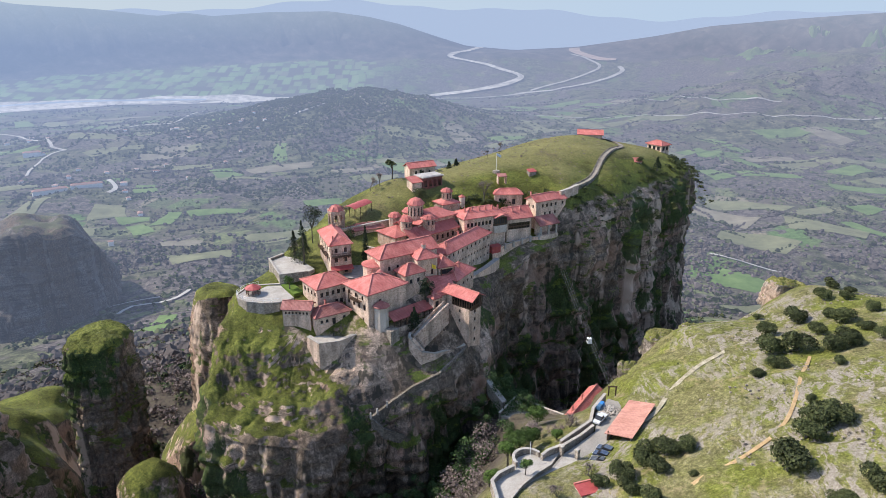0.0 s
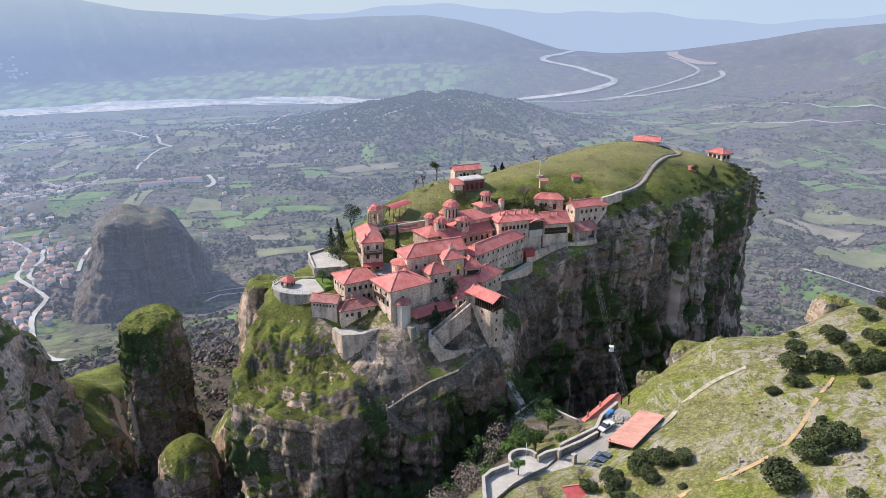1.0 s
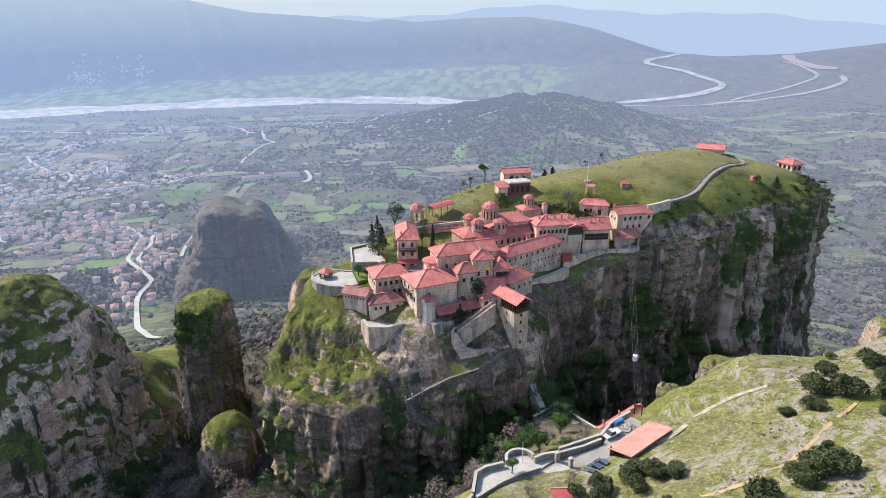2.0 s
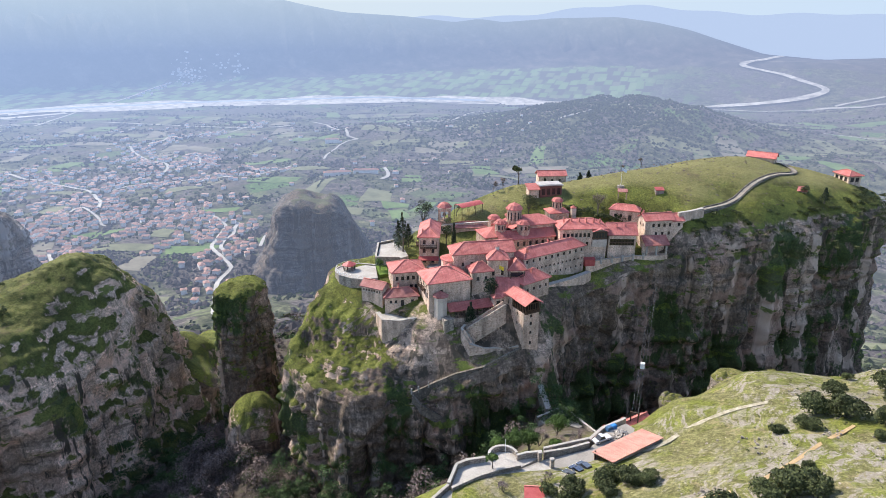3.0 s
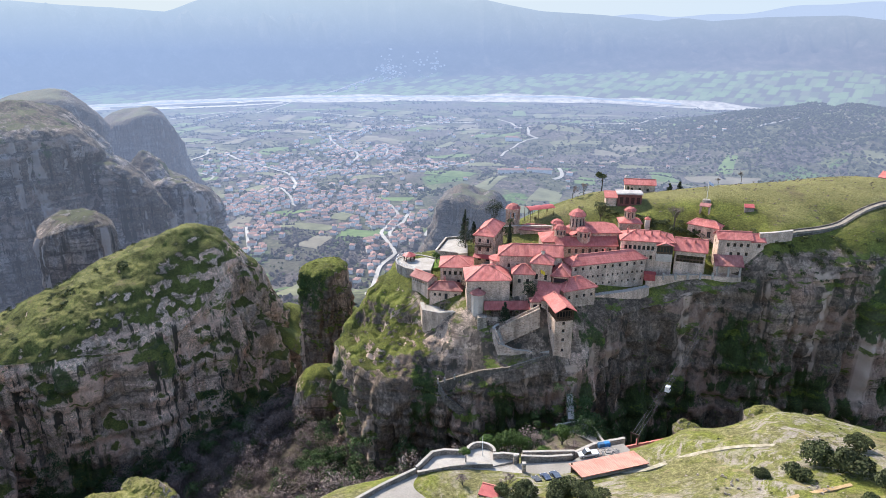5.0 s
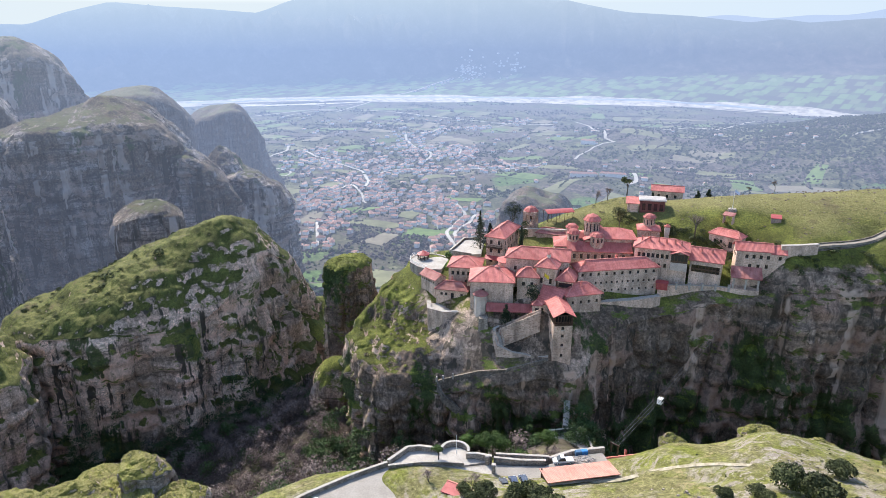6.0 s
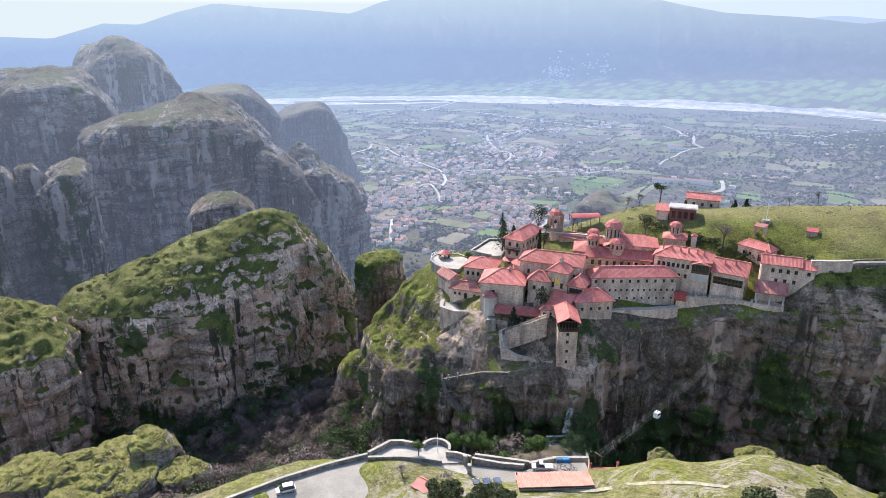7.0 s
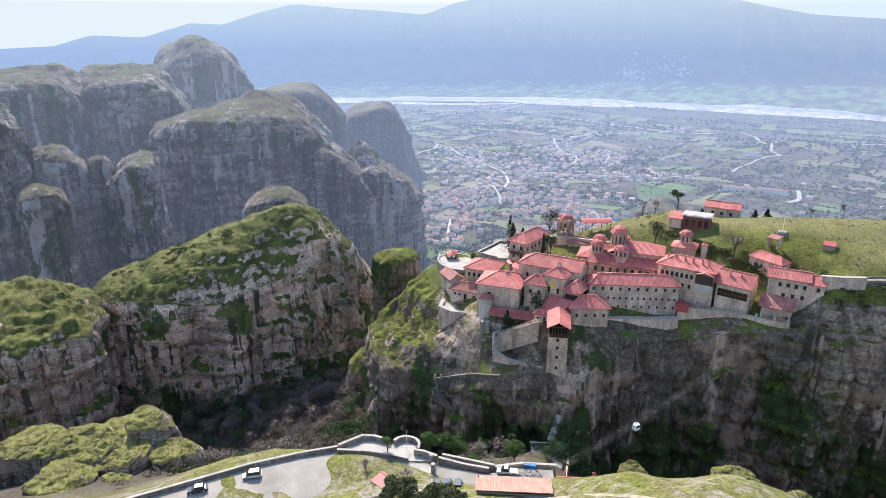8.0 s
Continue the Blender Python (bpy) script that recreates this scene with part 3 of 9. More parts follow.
def rock(name, label, rim, spine, top, base_z, material, n=300, sides=70, tops=36, flare=0.25, bulge=3.0, rough=3.0, grain=9.0, edge=4.0, seed=0.0, category="rock", kind="structure", ledges=1.0, crag=None, top_rough=0.3, blocks=0.9, apron=None):
    """A cliffed rock: rim outline, a spine to which its top closes, a height function for the top, sides down to base_z."""
    ring = closed_curve(rim, n)
    tangent = np.roll(ring, -1, 0) - np.roll(ring, 1, 0)
    normal = np.stack([tangent[:, 1], -tangent[:, 0]], 1)
    normal /= np.linalg.norm(normal, axis=1)[:, None]
    for _ in range(6):
        normal = (np.roll(normal, 2, 0) + normal + np.roll(normal, -2, 0)) / 3
    area = np.sum(ring[:, 0] * np.roll(ring[:, 1], -1) - ring[:, 1] * np.roll(ring[:, 0], -1))
    if area < 0:
        normal = -normal
    zr = top(ring[:, 0], ring[:, 1])
    grid, amp = [], []
    for i in range(sides):
        v = i / (sides - 1)
        z = base_z + (zr - edge - base_z) * v
        down = zr - z
        out = flare * np.maximum(0.0, down - edge) * 0.5 + bulge * np.sin(np.minimum(1.0, (down - edge) / 22) * 3.14159) * 0.6 + edge * 0.45
        if apron is not None:
            # a skirt that spreads towards one side
            out = out + apron[2] * np.clip(normal[:, 0] * apron[0] + normal[:, 1] * apron[1], 0, 1) * np.maximum(0.0, down - edge) ** 1.5 / 10
        grid.append(np.stack([ring[:, 0] + normal[:, 0] * out, ring[:, 1] + normal[:, 1] * out, z], 1))
        amp.append(0.45 + 0.55 * np.minimum(1.0, (down - edge) / 9))
    target = []
    for j in range(n):
        best = None
        for a in range(len(spine) - 1):
            p, q = Vector(spine[a]), Vector(spine[a + 1])
            t = max(0, min(1, (Vector(ring[j]) - p).dot(q - p) / max(1e-6, (q - p).length_squared)))
            c = p + (q - p) * t
            dd = (c - Vector(ring[j])).length
            if best is None or dd < best[0]:
                best = (dd, c)
        target.append(best[1])
    T = np.array([(t.x, t.y) for t in target])
    for i in range(1, tops + 1):
        w = i / tops
        w = w ** 1.5 if i < tops else 0.999
        P = ring * (1 - w) + T * w
        Z = top(P[:, 0], P[:, 1])
        dist = np.linalg.norm(P - ring, axis=1)
        drop = edge * np.clip(1 - dist / (edge * 1.6), 0, 1) ** 2
        out = (edge * 0.45) * np.clip(1 - dist / (edge * 1.2), 0, 1)
        grid.append(np.stack([P[:, 0] + normal[:, 0] * out, P[:, 1] + normal[:, 1] * out, Z - drop], 1))
        ta = np.array([crag(x, y) for x, y in P]) if crag is not None else np.full(n, top_rough)
        near = np.clip(1 - dist / (edge * 1.5), 0, 1)
        amp.append(ta + (0.45 - ta) * near)
    G, amp = np.array(grid), np.array(amp)
    du = np.roll(G, -1, 1) - np.roll(G, 1, 1)
    dv = np.gradient(G, axis=0)
    N = np.cross(du, dv) * (1 if area > 0 else -1)
    N /= np.maximum(1e-9, np.linalg.norm(N, axis=2))[:, :, None]
    flatv, flata = G.reshape(-1, 3), amp.reshape(-1)
    D = np.zeros(len(flatv))
    for i, ((x, y, z), k) in enumerate(zip(flatv.tolist(), flata.tolist())):
        if k > 0.02:
            q = Vector((x / grain + seed, y / grain, z * 0.38 / grain))
            # on the sides tall columns, on top mossy pillows, parted by clefts
            if i < sides * n:
                c = Vector((x / (grain * 1.1), y / (grain * 1.1) + seed, z * 0.16 / grain))
            else:
                c = Vector((x / (grain * 0.62), y / (grain * 0.62) + seed, z * 0.5 / grain))
            w = 0.35 * noise.noise_vector(Vector((x * 2.2 / grain, y * 2.2 / grain, z * 0.8 / grain)))
            near = noise.voronoi(c + w)[0]
            cleft = min(1.0, max(0.0, (near[1] - near[0]) / 0.42)) ** 0.55
            D[i] = k * (rough * 0.8 * noise.fractal(q, 0.7, 2.1, 7) + (blocks if i < sides * n else 0.28 * blocks) * rough * (cleft - 0.8) + ledges * noise.noise(Vector((x * 0.02, y * 0.02 + seed, z * 0.33 * 12 / grain))))
    done = flatv + N.reshape(-1, 3) * D[:, None]
    verts = done.tolist()
    faces = []
    rows = sides + tops
    for i in range(rows - 1):
        a, b = i * n, (i + 1) * n
        for j in range(n):
            k = (j + 1) % n
            faces.append((a + j, a + k, b + k, b + j) if area > 0 else (a + k, a + j, b + j, b + k))
    me = bpy.data.meshes.new(name)
    me.from_pydata(verts, [], faces)
    me.polygons.foreach_set("use_smooth", [True] * len(me.polygons))
    me.materials.append(material)
    ob = new(name, me)
    return tagged(ob, label, category, kind=kind)


# spot heights of the monastery's rock: the built terraces, then the hill behind them
TERRACES = [(-56, 175, 347), (-46, 182, 347), (-47, 191, 349), (-39, 166, 343), (-30, 176, 346), (-27, 157, 333), (-33.5, 156.5, 331.5), (-44.3, 157.6, 334), (-40.6, 146.7, 329), (-58, 165, 340), (-57, 153, 331.5), (-53.5, 145, 325),
            (-39, 141, 325), (-27, 142, 324), (-27, 149.5, 330), (-20, 159, 336), (-14, 157.5, 330), (-16.6, 151.5, 323.5), (-6.8, 158.4, 328), (0, 161.6, 330), (8, 172, 332.5), (12, 177, 331),
            (-12, 166, 340.5), (-3, 170, 336), (0, 178, 345.5), (5, 184, 344.5), (13, 197, 342.5), (9, 200, 346), (18, 211, 343), (-10, 187, 347.5), (-30, 190, 348.3), (-9, 209, 350), (14, 217, 347)]
HILLTOP = [(24, 219, 346), (33, 225, 347.5), (42, 229.5, 347), (20, 228, 351), (38, 238, 353), (24, 241, 356.5), (18, 247, 364), (-6, 240, 362), (-31, 217, 357), (-20, 248, 364), (-12, 258, 362.5),
           (18, 252, 366.3), (62, 314, 370), (42, 285, 370), (30, 268, 369), (46, 246, 361.5), (60, 265, 363), (80, 305, 366), (92, 296, 362), (34, 255, 365), (46, 238, 358), (45, 232, 350), (56, 250, 359), (55, 240.5, 351), (68, 264, 361.5), (65, 250.5, 352), (80, 278, 360.5),
           (77, 262, 352.5), (89, 276, 353), (90, 289, 361), (102, 290, 354), (112, 305, 355), (114, 320, 356), (103, 318, 361.5), (95, 335, 361)]
BACK_SLOPE = [(55, 335, 365), (25, 305, 364), (-5, 280, 360), (-30, 258, 357), (-48, 228, 350), (-57, 198, 345), (-40, 205, 351)]
monastery_top = smooth_surface(TERRACES + HILLTOP + BACK_SLOPE, 0.6)


RIM = [(-59, 180), (-61, 167), (-60, 153), (-54, 144), (-40, 140), (-28, 141), (-18, 149), (-6, 156.5), (1, 160.5), (9, 170), (14, 177), (14, 186), (16, 198), (20, 209), (28, 218), (36, 225.5), (45, 231), (55, 239.5),
       (65, 249.5), (77, 261), (89, 275), (102, 289), (112, 304), (115, 319), (105, 336), (85, 343), (55, 335), (25, 311), (-5, 285), (-30, 262), (-48, 230), (-57, 200)]


def bare_rock(x, y):
    """How rugged the monastery's rock is: smooth under the buildings and the hill's turf, craggy on the nose and the cliff edge."""
    nose = min(1.0, max(0.0, (163 - y - 0.25 * (x + 30)) / 7)) if x < -12 else 0.3 * min(1.0, max(0.0, (168 - y + 0.95 * x) / 6)) if x < 12 else 0.0
    west = min(1.0, max(0.0, (-57 - x) / 3)) * 0.6
    east = min(0.7, max(0.0, (x - 46) / 20)) * min(1.0, max(0.0, (355 - float(monastery_top(np.array([x]), np.array([y]))[0])) / 5)) if x > 46 else 0.0
    return 0.04 + 0.75 * max(nose, west, east)


rock("monastery_rock", "sheer dark conglomerate cliff with mossy green nose under the monastery", RIM, [(-38, 165), (-10, 195), (30, 250), (75, 305)], monastery_top, 225, M_ROCK, 900, 150, 80, 0.10, 2.5, 3.6, 11.0, 1.6,
     ledges=1.8, crag=bare_rock, blocks=1.1)


def dome_top(cx, cy, zc, rx, ry, drop, turn=0.0):
    ca, sa = math.cos(radians(turn)), math.sin(radians(turn))
    def f(x, y):
        u, v = ((x - cx) * ca + (y - cy) * sa) / rx, (-(x - cx) * sa + (y - cy) * ca) / ry
        return zc - drop * np.clip(u * u + v * v, 0, 2.0)
    return f


DOME_SPOTS = [(-137, 137, 348.5), (-141, 114.5, 340.5), (-125, 112, 333), (-128, 90, 330), (-135, 75, 326), (-152, 64, 322), (-139, 170, 325), (-150, 185, 305), (-126, 150, 337), (-122, 135, 331), (-160, 140, 342), (-160, 160, 340.5), (-150, 165, 337),
              (-160, 100, 334), (-180, 130, 333), (-175, 80, 323), (-190, 100, 318), (-197, 140, 322), (-182, 170, 322), (-166, 188, 306), (-118, 121, 323), (-118, 104, 323)]
dome_f = smooth_surface(DOME_SPOTS, 1.5)
rock("green_topped_rock", "broad pale cliffed rock with a grassy domed top", [(-118, 122), (-118, 98), (-126, 79), (-139, 67), (-153, 61), (-178, 64), (-196, 90), (-200, 135), (-188, 172), (-168, 190), (-150, 186), (-140, 172), (-127, 150)],
     [(-152, 100), (-155, 150)], dome_f, 215, M_DOME, 620, 130, 70, 0.10, 2.0, 4.2, 13.0, 3.0, 3.1, ledges=2.0, top_rough=0.42, blocks=0.9, apron=(0.25, 0.97, 0.55))
rock("rock_pillar", "tall dark rock pillar with a flat mossy top", [(-108, 172), (-104, 166.5), (-96, 167), (-92, 174), (-94, 182), (-101, 185), (-107, 181)], [(-101, 174), (-99, 177)],
     dome_top(-100, 175, 335.5, 14, 14, 3), 225, M_ROCK, 320, 130, 20, 0.06, 0.6, 2.0, 6.0, 1.2, 5.0, ledges=1.2, top_rough=0.5)
rock("mossy_outcrop", "low dark rock with a rounded mossy cap", [(-88, 154), (-84, 148), (-78, 147), (-74, 152), (-76, 160), (-84, 163)], [(-82, 153), (-80, 157)], dome_top(-81, 155, 305, 10, 10, 7), 225, M_ROCK, 180, 60, 16, 0.15, 1.0, 1.5, 7.0, 3.0, 7.0, top_rough=0.5)
def spine_of(rim):
    """A short line through the middle of an outline, along its longer way."""
    P = np.array(rim, float)
    c = P.mean(0)
    w, v = np.linalg.eigh(np.cov((P - c).T))
    d = v[:, 1] * math.sqrt(max(0.0, w[1] - w[0])) * 0.8 + v[:, 1] * 1.0
    return [tuple(c - d), tuple(c + d)]


def far_rock(name, label, rim, spots, base_z, material, *sizes, **more):
    """A cliffed rock of the far group: outline and spot heights of its top."""
    return rock(name, label, rim, spine_of(rim), smooth_surface(spots, 0.35), base_z, material, *sizes, **more)


far_rock("far_domed_rock", "dark grey twin-topped rock standing in the wooded valley", [(-583, 787), (-549, 762), (-517, 767), (-493, 790), (-480, 828), (-488, 876), (-512, 931), (-560, 949), (-610, 928), (-630, 876), (-613, 827)],
         [(-589, 795, 137), (-556, 776, 166), (-527, 785, 170), (-514, 794, 158), (-501, 806, 164), (-487, 835, 140), (-496, 883, 88), (-604, 834, 153), (-588, 833, 164), (-563, 851, 163), (-556, 856, 146), (-543, 865, 158), (-527, 881, 150), (-525, 923, 96), (-601, 922, 136)], 0, M_FAR_DARK, 340, 100, 40, 0.14, 4, 8, 30, 8, 9.0, ledges=3, top_rough=0.3, blocks=0.6, apron=(-0.8, -0.6, 0.35))
far_rock("far_cliff", "massive grey cliffed rock with streaked strata above the village", [(-803, 145), (-757, 154), (-729, 183), (-714, 228), (-713, 277), (-720, 319), (-746, 356), (-805, 382), (-880, 378), (-927, 320), (-947, 246), (-931, 179), (-863, 151)],
         [(-783, 153, 295), (-748, 188, 310), (-741, 235, 316), (-737, 277, 314), (-745, 324, 306), (-770, 363, 268), (-841, 171, 299), (-826, 207, 312), (-822, 260, 319), (-819, 277, 332), (-812, 307, 330), (-817, 346, 316), (-829, 375, 290), (-881, 376, 277), (-922, 296, 303), (-928, 204, 291)], -30, M_FAR, 560, 140, 40, 0.10, 5, 12, 30, 9, 12.0, ledges=7, top_rough=0.35, blocks=0.8)
far_rock("cliff_buttress", "grey lower buttress leaning on the great cliff", [(-721, 335), (-695, 351), (-685, 379), (-706, 407), (-746, 428), (-799, 431), (-823, 394), (-792, 358)],
         [(-743, 348, 263), (-713, 358, 260), (-704, 386, 234), (-720, 412, 200), (-765, 376, 254), (-764, 409, 230), (-766, 431, 196), (-815, 402, 244)], -30, M_FAR, 320, 100, 26, 0.10, 6, 8, 26, 12, 14.0, ledges=5, top_rough=0.35, blocks=0.7)
far_rock("cone_peak", "small grey cone-shaped peak behind the cliff", [(-807, 408), (-783, 417), (-780, 438), (-807, 465), (-854, 480), (-882, 464), (-862, 432)],
         [(-817, 411, 227), (-819, 433, 252), (-805, 443, 240), (-815, 469, 209), (-854, 454, 242), (-863, 430, 225)], -30, M_FAR, 200, 70, 26, 0.35, 4, 6, 24, 8, 15.0, ledges=4, top_rough=0.6, blocks=0.7)
far_rock("far_shoulder", "lower shoulder of grey cliff with grassy ledges", [(-752, 412), (-717, 420), (-706, 445), (-718, 478), (-755, 505), (-811, 527), (-870, 519), (-867, 476), (-818, 437)],
         [(-760, 420, 220), (-745, 432, 225), (-733, 458, 216), (-737, 487, 192), (-802, 451, 219), (-797, 487, 206), (-793, 519, 183), (-861, 515, 195)], -30, M_FAR, 320, 90, 30, 0.10, 4, 9, 28, 8, 16.0, ledges=5, top_rough=0.5, blocks=0.8)
far_rock("watch_tower_rock", "tall square-topped grey rock on the skyline", [(-1329, 213), (-1278, 226), (-1257, 271), (-1257, 330), (-1283, 377), (-1338, 406), (-1419, 410), (-1490, 361), (-1492, 288), (-1428, 228)],
         [(-1350, 207, 333), (-1317, 230, 351), (-1326, 246, 378), (-1290, 283, 383), (-1283, 328, 368), (-1297, 361, 338), (-1330, 396, 278), (-1385, 254, 379), (-1399, 300, 387), (-1391, 347, 375), (-1395, 382, 341), (-1398, 412, 277), (-1488, 313, 378)], -40, M_FAR, 300, 100, 30, 0.12, 4, 15, 52, 7, 18.0, ledges=7, top_rough=0.35, blocks=0.7)
far_rock("flat_rock", "distant flat-topped grey rock", [(-1261, 386), (-1206, 401), (-1172, 449), (-1177, 502), (-1216, 541), (-1291, 570), (-1359, 556), (-1400, 488), (-1357, 414)],
         [(-1269, 396, 280), (-1225, 408, 291), (-1200, 459, 295), (-1195, 510, 282), (-1226, 543, 246), (-1280, 471, 299), (-1276, 519, 294), (-1284, 558, 261), (-1344, 426, 284), (-1376, 499, 290)], -40, M_FAR_DARK, 260, 80, 24, 0.06, 5, 8, 48, 14, 24.0, ledges=4, top_rough=0.3, blocks=0.5)
far_rock("round_rock", "distant rounded grey rock with a sloping foot by the river plain", [(-1459, 634), (-1403, 642), (-1363, 689), (-1361, 744), (-1398, 785), (-1458, 820), (-1536, 819), (-1575, 751), (-1542, 671)],
         [(-1459, 635, 154), (-1433, 648, 202), (-1402, 672, 216), (-1389, 706, 227), (-1381, 750, 212), (-1400, 780, 170), (-1507, 679, 195), (-1496, 706, 207), (-1472, 741, 228), (-1463, 787, 212), (-1478, 825, 134), (-1554, 778, 212)], -40, M_FAR_DARK, 260, 80, 26, 0.10, 5, 8, 46, 8, 26.0, ledges=4, top_rough=0.3, blocks=0.6, apron=(0.1, 1.0, 0.3))
far_rock("left_range", "broad grey rock range with a grassy top", [(-906, -80), (-886, -36), (-895, 6), (-916, 44), (-957, 65), (-1037, 71), (-1116, 40), (-1133, -31), (-1065, -102)],
         [(-929, -59, 352), (-913, -21, 349), (-920, 17, 347), (-936, 52, 340), (-967, 68, 329), (-1003, -26, 356), (-1015, 15, 355), (-1026, 41, 363), (-1027, 70, 346), (-1115, 11, 351), (-1049, -71, 353)], -40, M_FAR, 420, 110, 34, 0.10, 6, 13, 36, 8, 20.0, ledges=6, top_rough=0.35, blocks=0.8)
far_rock("range_end", "grey cliffed head of the rock range with a worn top", [(-977, 72), (-936, 97), (-924, 136), (-936, 175), (-968, 207), (-1036, 222), (-1109, 202), (-1145, 133), (-1106, 81)],
         [(-986, 78, 335), (-956, 103, 343), (-949, 144, 346), (-956, 181, 333), (-988, 209, 293), (-1036, 103, 352), (-1034, 140, 355), (-1032, 176, 351), (-1039, 200, 338), (-1037, 219, 299), (-1134, 141, 348)], -40, M_FAR, 380, 110, 30, 0.08, 6, 13, 34, 9, 21.0, ledges=6, top_rough=0.35, blocks=0.8)
far_rock("gorge_dome", "rounded grey rock among the pinnacles of the gorge", [(-655, 13), (-625, 26), (-621, 41), (-641, 56), (-687, 61), (-736, 52), (-745, 23), (-705, 12)],
         [(-665, 16, 287), (-646, 30, 298), (-646, 45, 297), (-667, 60, 273), (-686, 32, 296), (-686, 48, 295), (-697, 62, 277), (-736, 35, 288)], -20, M_FAR, 240, 80, 24, 0.18, 5, 7, 22, 8, 30.0, ledges=3, top_rough=0.5, blocks=0.9)
far_rock("gorge_pinnacle", "slim grey pinnacle in the gorge", [(-647, 67), (-632, 75), (-641, 85), (-676, 92), (-706, 84), (-692, 69)],
         [(-657, 70, 274), (-646, 79, 288), (-656, 88, 278), (-671, 84, 285), (-681, 92, 264), (-696, 79, 279)], -20, M_FAR, 180, 80, 18, 0.18, 3, 6, 18, 6, 31.0, ledges=3, top_rough=0.6, blocks=0.9)
far_rock("gorge_block", "pale blocky rock standing in the gorge", [(-554, 7), (-527, 15), (-523, 28), (-546, 37), (-596, 35), (-615, 20), (-599, 5)],
         [(-559, 11, 275), (-540, 19, 282), (-541, 32, 282), (-556, 40, 273), (-590, 16, 276), (-591, 34, 274)], -20, M_FAR, 200, 80, 18, 0.08, 4, 5, 20, 7, 32.0, ledges=3, top_rough=0.5, blocks=0.9)
far_rock("gorge_spur", "grey spur with a mossy crest in the gorge", [(-616, 79), (-591, 91), (-595, 109), (-635, 123), (-704, 128), (-726, 105), (-676, 82)],
         [(-626, 80, 261), (-611, 94, 281), (-615, 114, 287), (-644, 127, 287), (-666, 103, 279), (-684, 128, 288), (-715, 116, 279)], -20, M_FAR, 240, 80, 20, 0.14, 4, 7, 22, 7, 33.0, ledges=3, top_rough=0.5, blocks=0.9)
far_rock("gorge_stack", "tall grey rock stack at the head of the gorge", [(-621, -25), (-603, -10), (-619, 3), (-654, 7), (-704, -5), (-712, -26), (-670, -33)],
         [(-642, -17, 333), (-628, -4, 336), (-639, 8, 328), (-665, 10, 308), (-673, -7, 334), (-684, 4, 328)], -20, M_FAR, 240, 90, 20, 0.12, 5, 8, 24, 7, 34.0, ledges=4, top_rough=0.5, blocks=0.9)
far_rock("split_pinnacle", "small pale pinnacle below the great cliff", [(-493, 197), (-472, 202), (-463, 219), (-473, 238), (-510, 254), (-542, 251), (-554, 223), (-532, 206)],
         [(-502, 203, 260), (-485, 211, 269), (-481, 229, 270), (-487, 245, 261), (-528, 227, 263), (-522, 248, 261)], -10, M_FAR, 200, 70, 20, 0.10, 3, 5, 20, 8, 16.0, ledges=2, top_rough=0.6, blocks=0.8)
# low mossy rocks of the gorge behind the pillar
far_rock("gorge_ridge", "dark rounded rock ridge with mossy crest behind the pillar", [(-163.3, 203.1), (-151.0, 200.2), (-146.3, 207.4), (-143.3, 218.1), (-145.9, 232.0), (-158.7, 253.6), (-176.6, 263.2), (-185.0, 253.5), (-186.2, 233.4)],
         [(-166.9, 207.8, 279.1), (-155.4, 204.3, 283.2), (-150.8, 212.9, 281.5), (-146.7, 223.1, 277.7), (-149.8, 235.5, 263.5), (-175.5, 222.8, 276.1), (-169.9, 231.0, 275.1), (-163.4, 235.8, 276.0), (-158.3, 241.8, 274.7), (-156.3, 249.1, 265.8), (-179.3, 254.0, 263.4)], 200, M_ROCK, 240, 60, 24, 0.12, 2.0, 2.2, 12.0, 4.0, 41.0, ledges=1.0, top_rough=0.3, blocks=0.5)
far_rock("gorge_hump", "dark rock hump with yellow-green moss in the gorge", [(-139.1, 171.2), (-128.9, 169.2), (-123.4, 173.4), (-122.8, 183.7), (-127.4, 197.5), (-139.3, 213.6), (-150.7, 212.9), (-157.5, 202.7), (-153.9, 188.8)],
         [(-140.5, 175.2, 297.0), (-132.5, 174.0, 297.4), (-127.2, 178.0, 292.7), (-126.0, 186.3, 281.3), (-130.9, 197.5, 264.5), (-143.9, 187.9, 294.9), (-139.2, 194.1, 291.1), (-135.7, 199.1, 284.3), (-135.0, 204.4, 269.5), (-150.1, 205.9, 283.4)], 200, M_ROCK, 220, 60, 24, 0.14, 2.0, 2.0, 11.0, 4.0, 43.0, ledges=1.0, top_rough=0.3, blocks=0.5)
far_rock("leaning_fin", "thin dark rock fin behind the viewing terrace", [(-84.1, 209.7), (-78.3, 203.4), (-72.3, 203.6), (-68.6, 209.2), (-70.7, 221.2), (-78.1, 233.4), (-87.2, 234.3), (-89.2, 224.8)],
         [(-83.5, 212.1, 329.5), (-78.3, 207.7, 334.4), (-72.8, 207.7, 335.3), (-69.0, 213.3, 333.4), (-85.3, 222.1, 329.7), (-80.6, 226.1, 329.0), (-74.1, 228.5, 328.1)], 220, M_ROCK, 200, 80, 18, 0.22, 1.0, 1.8, 8.0, 2.5, 45.0, ledges=1.0, top_rough=0.4, blocks=0.6)
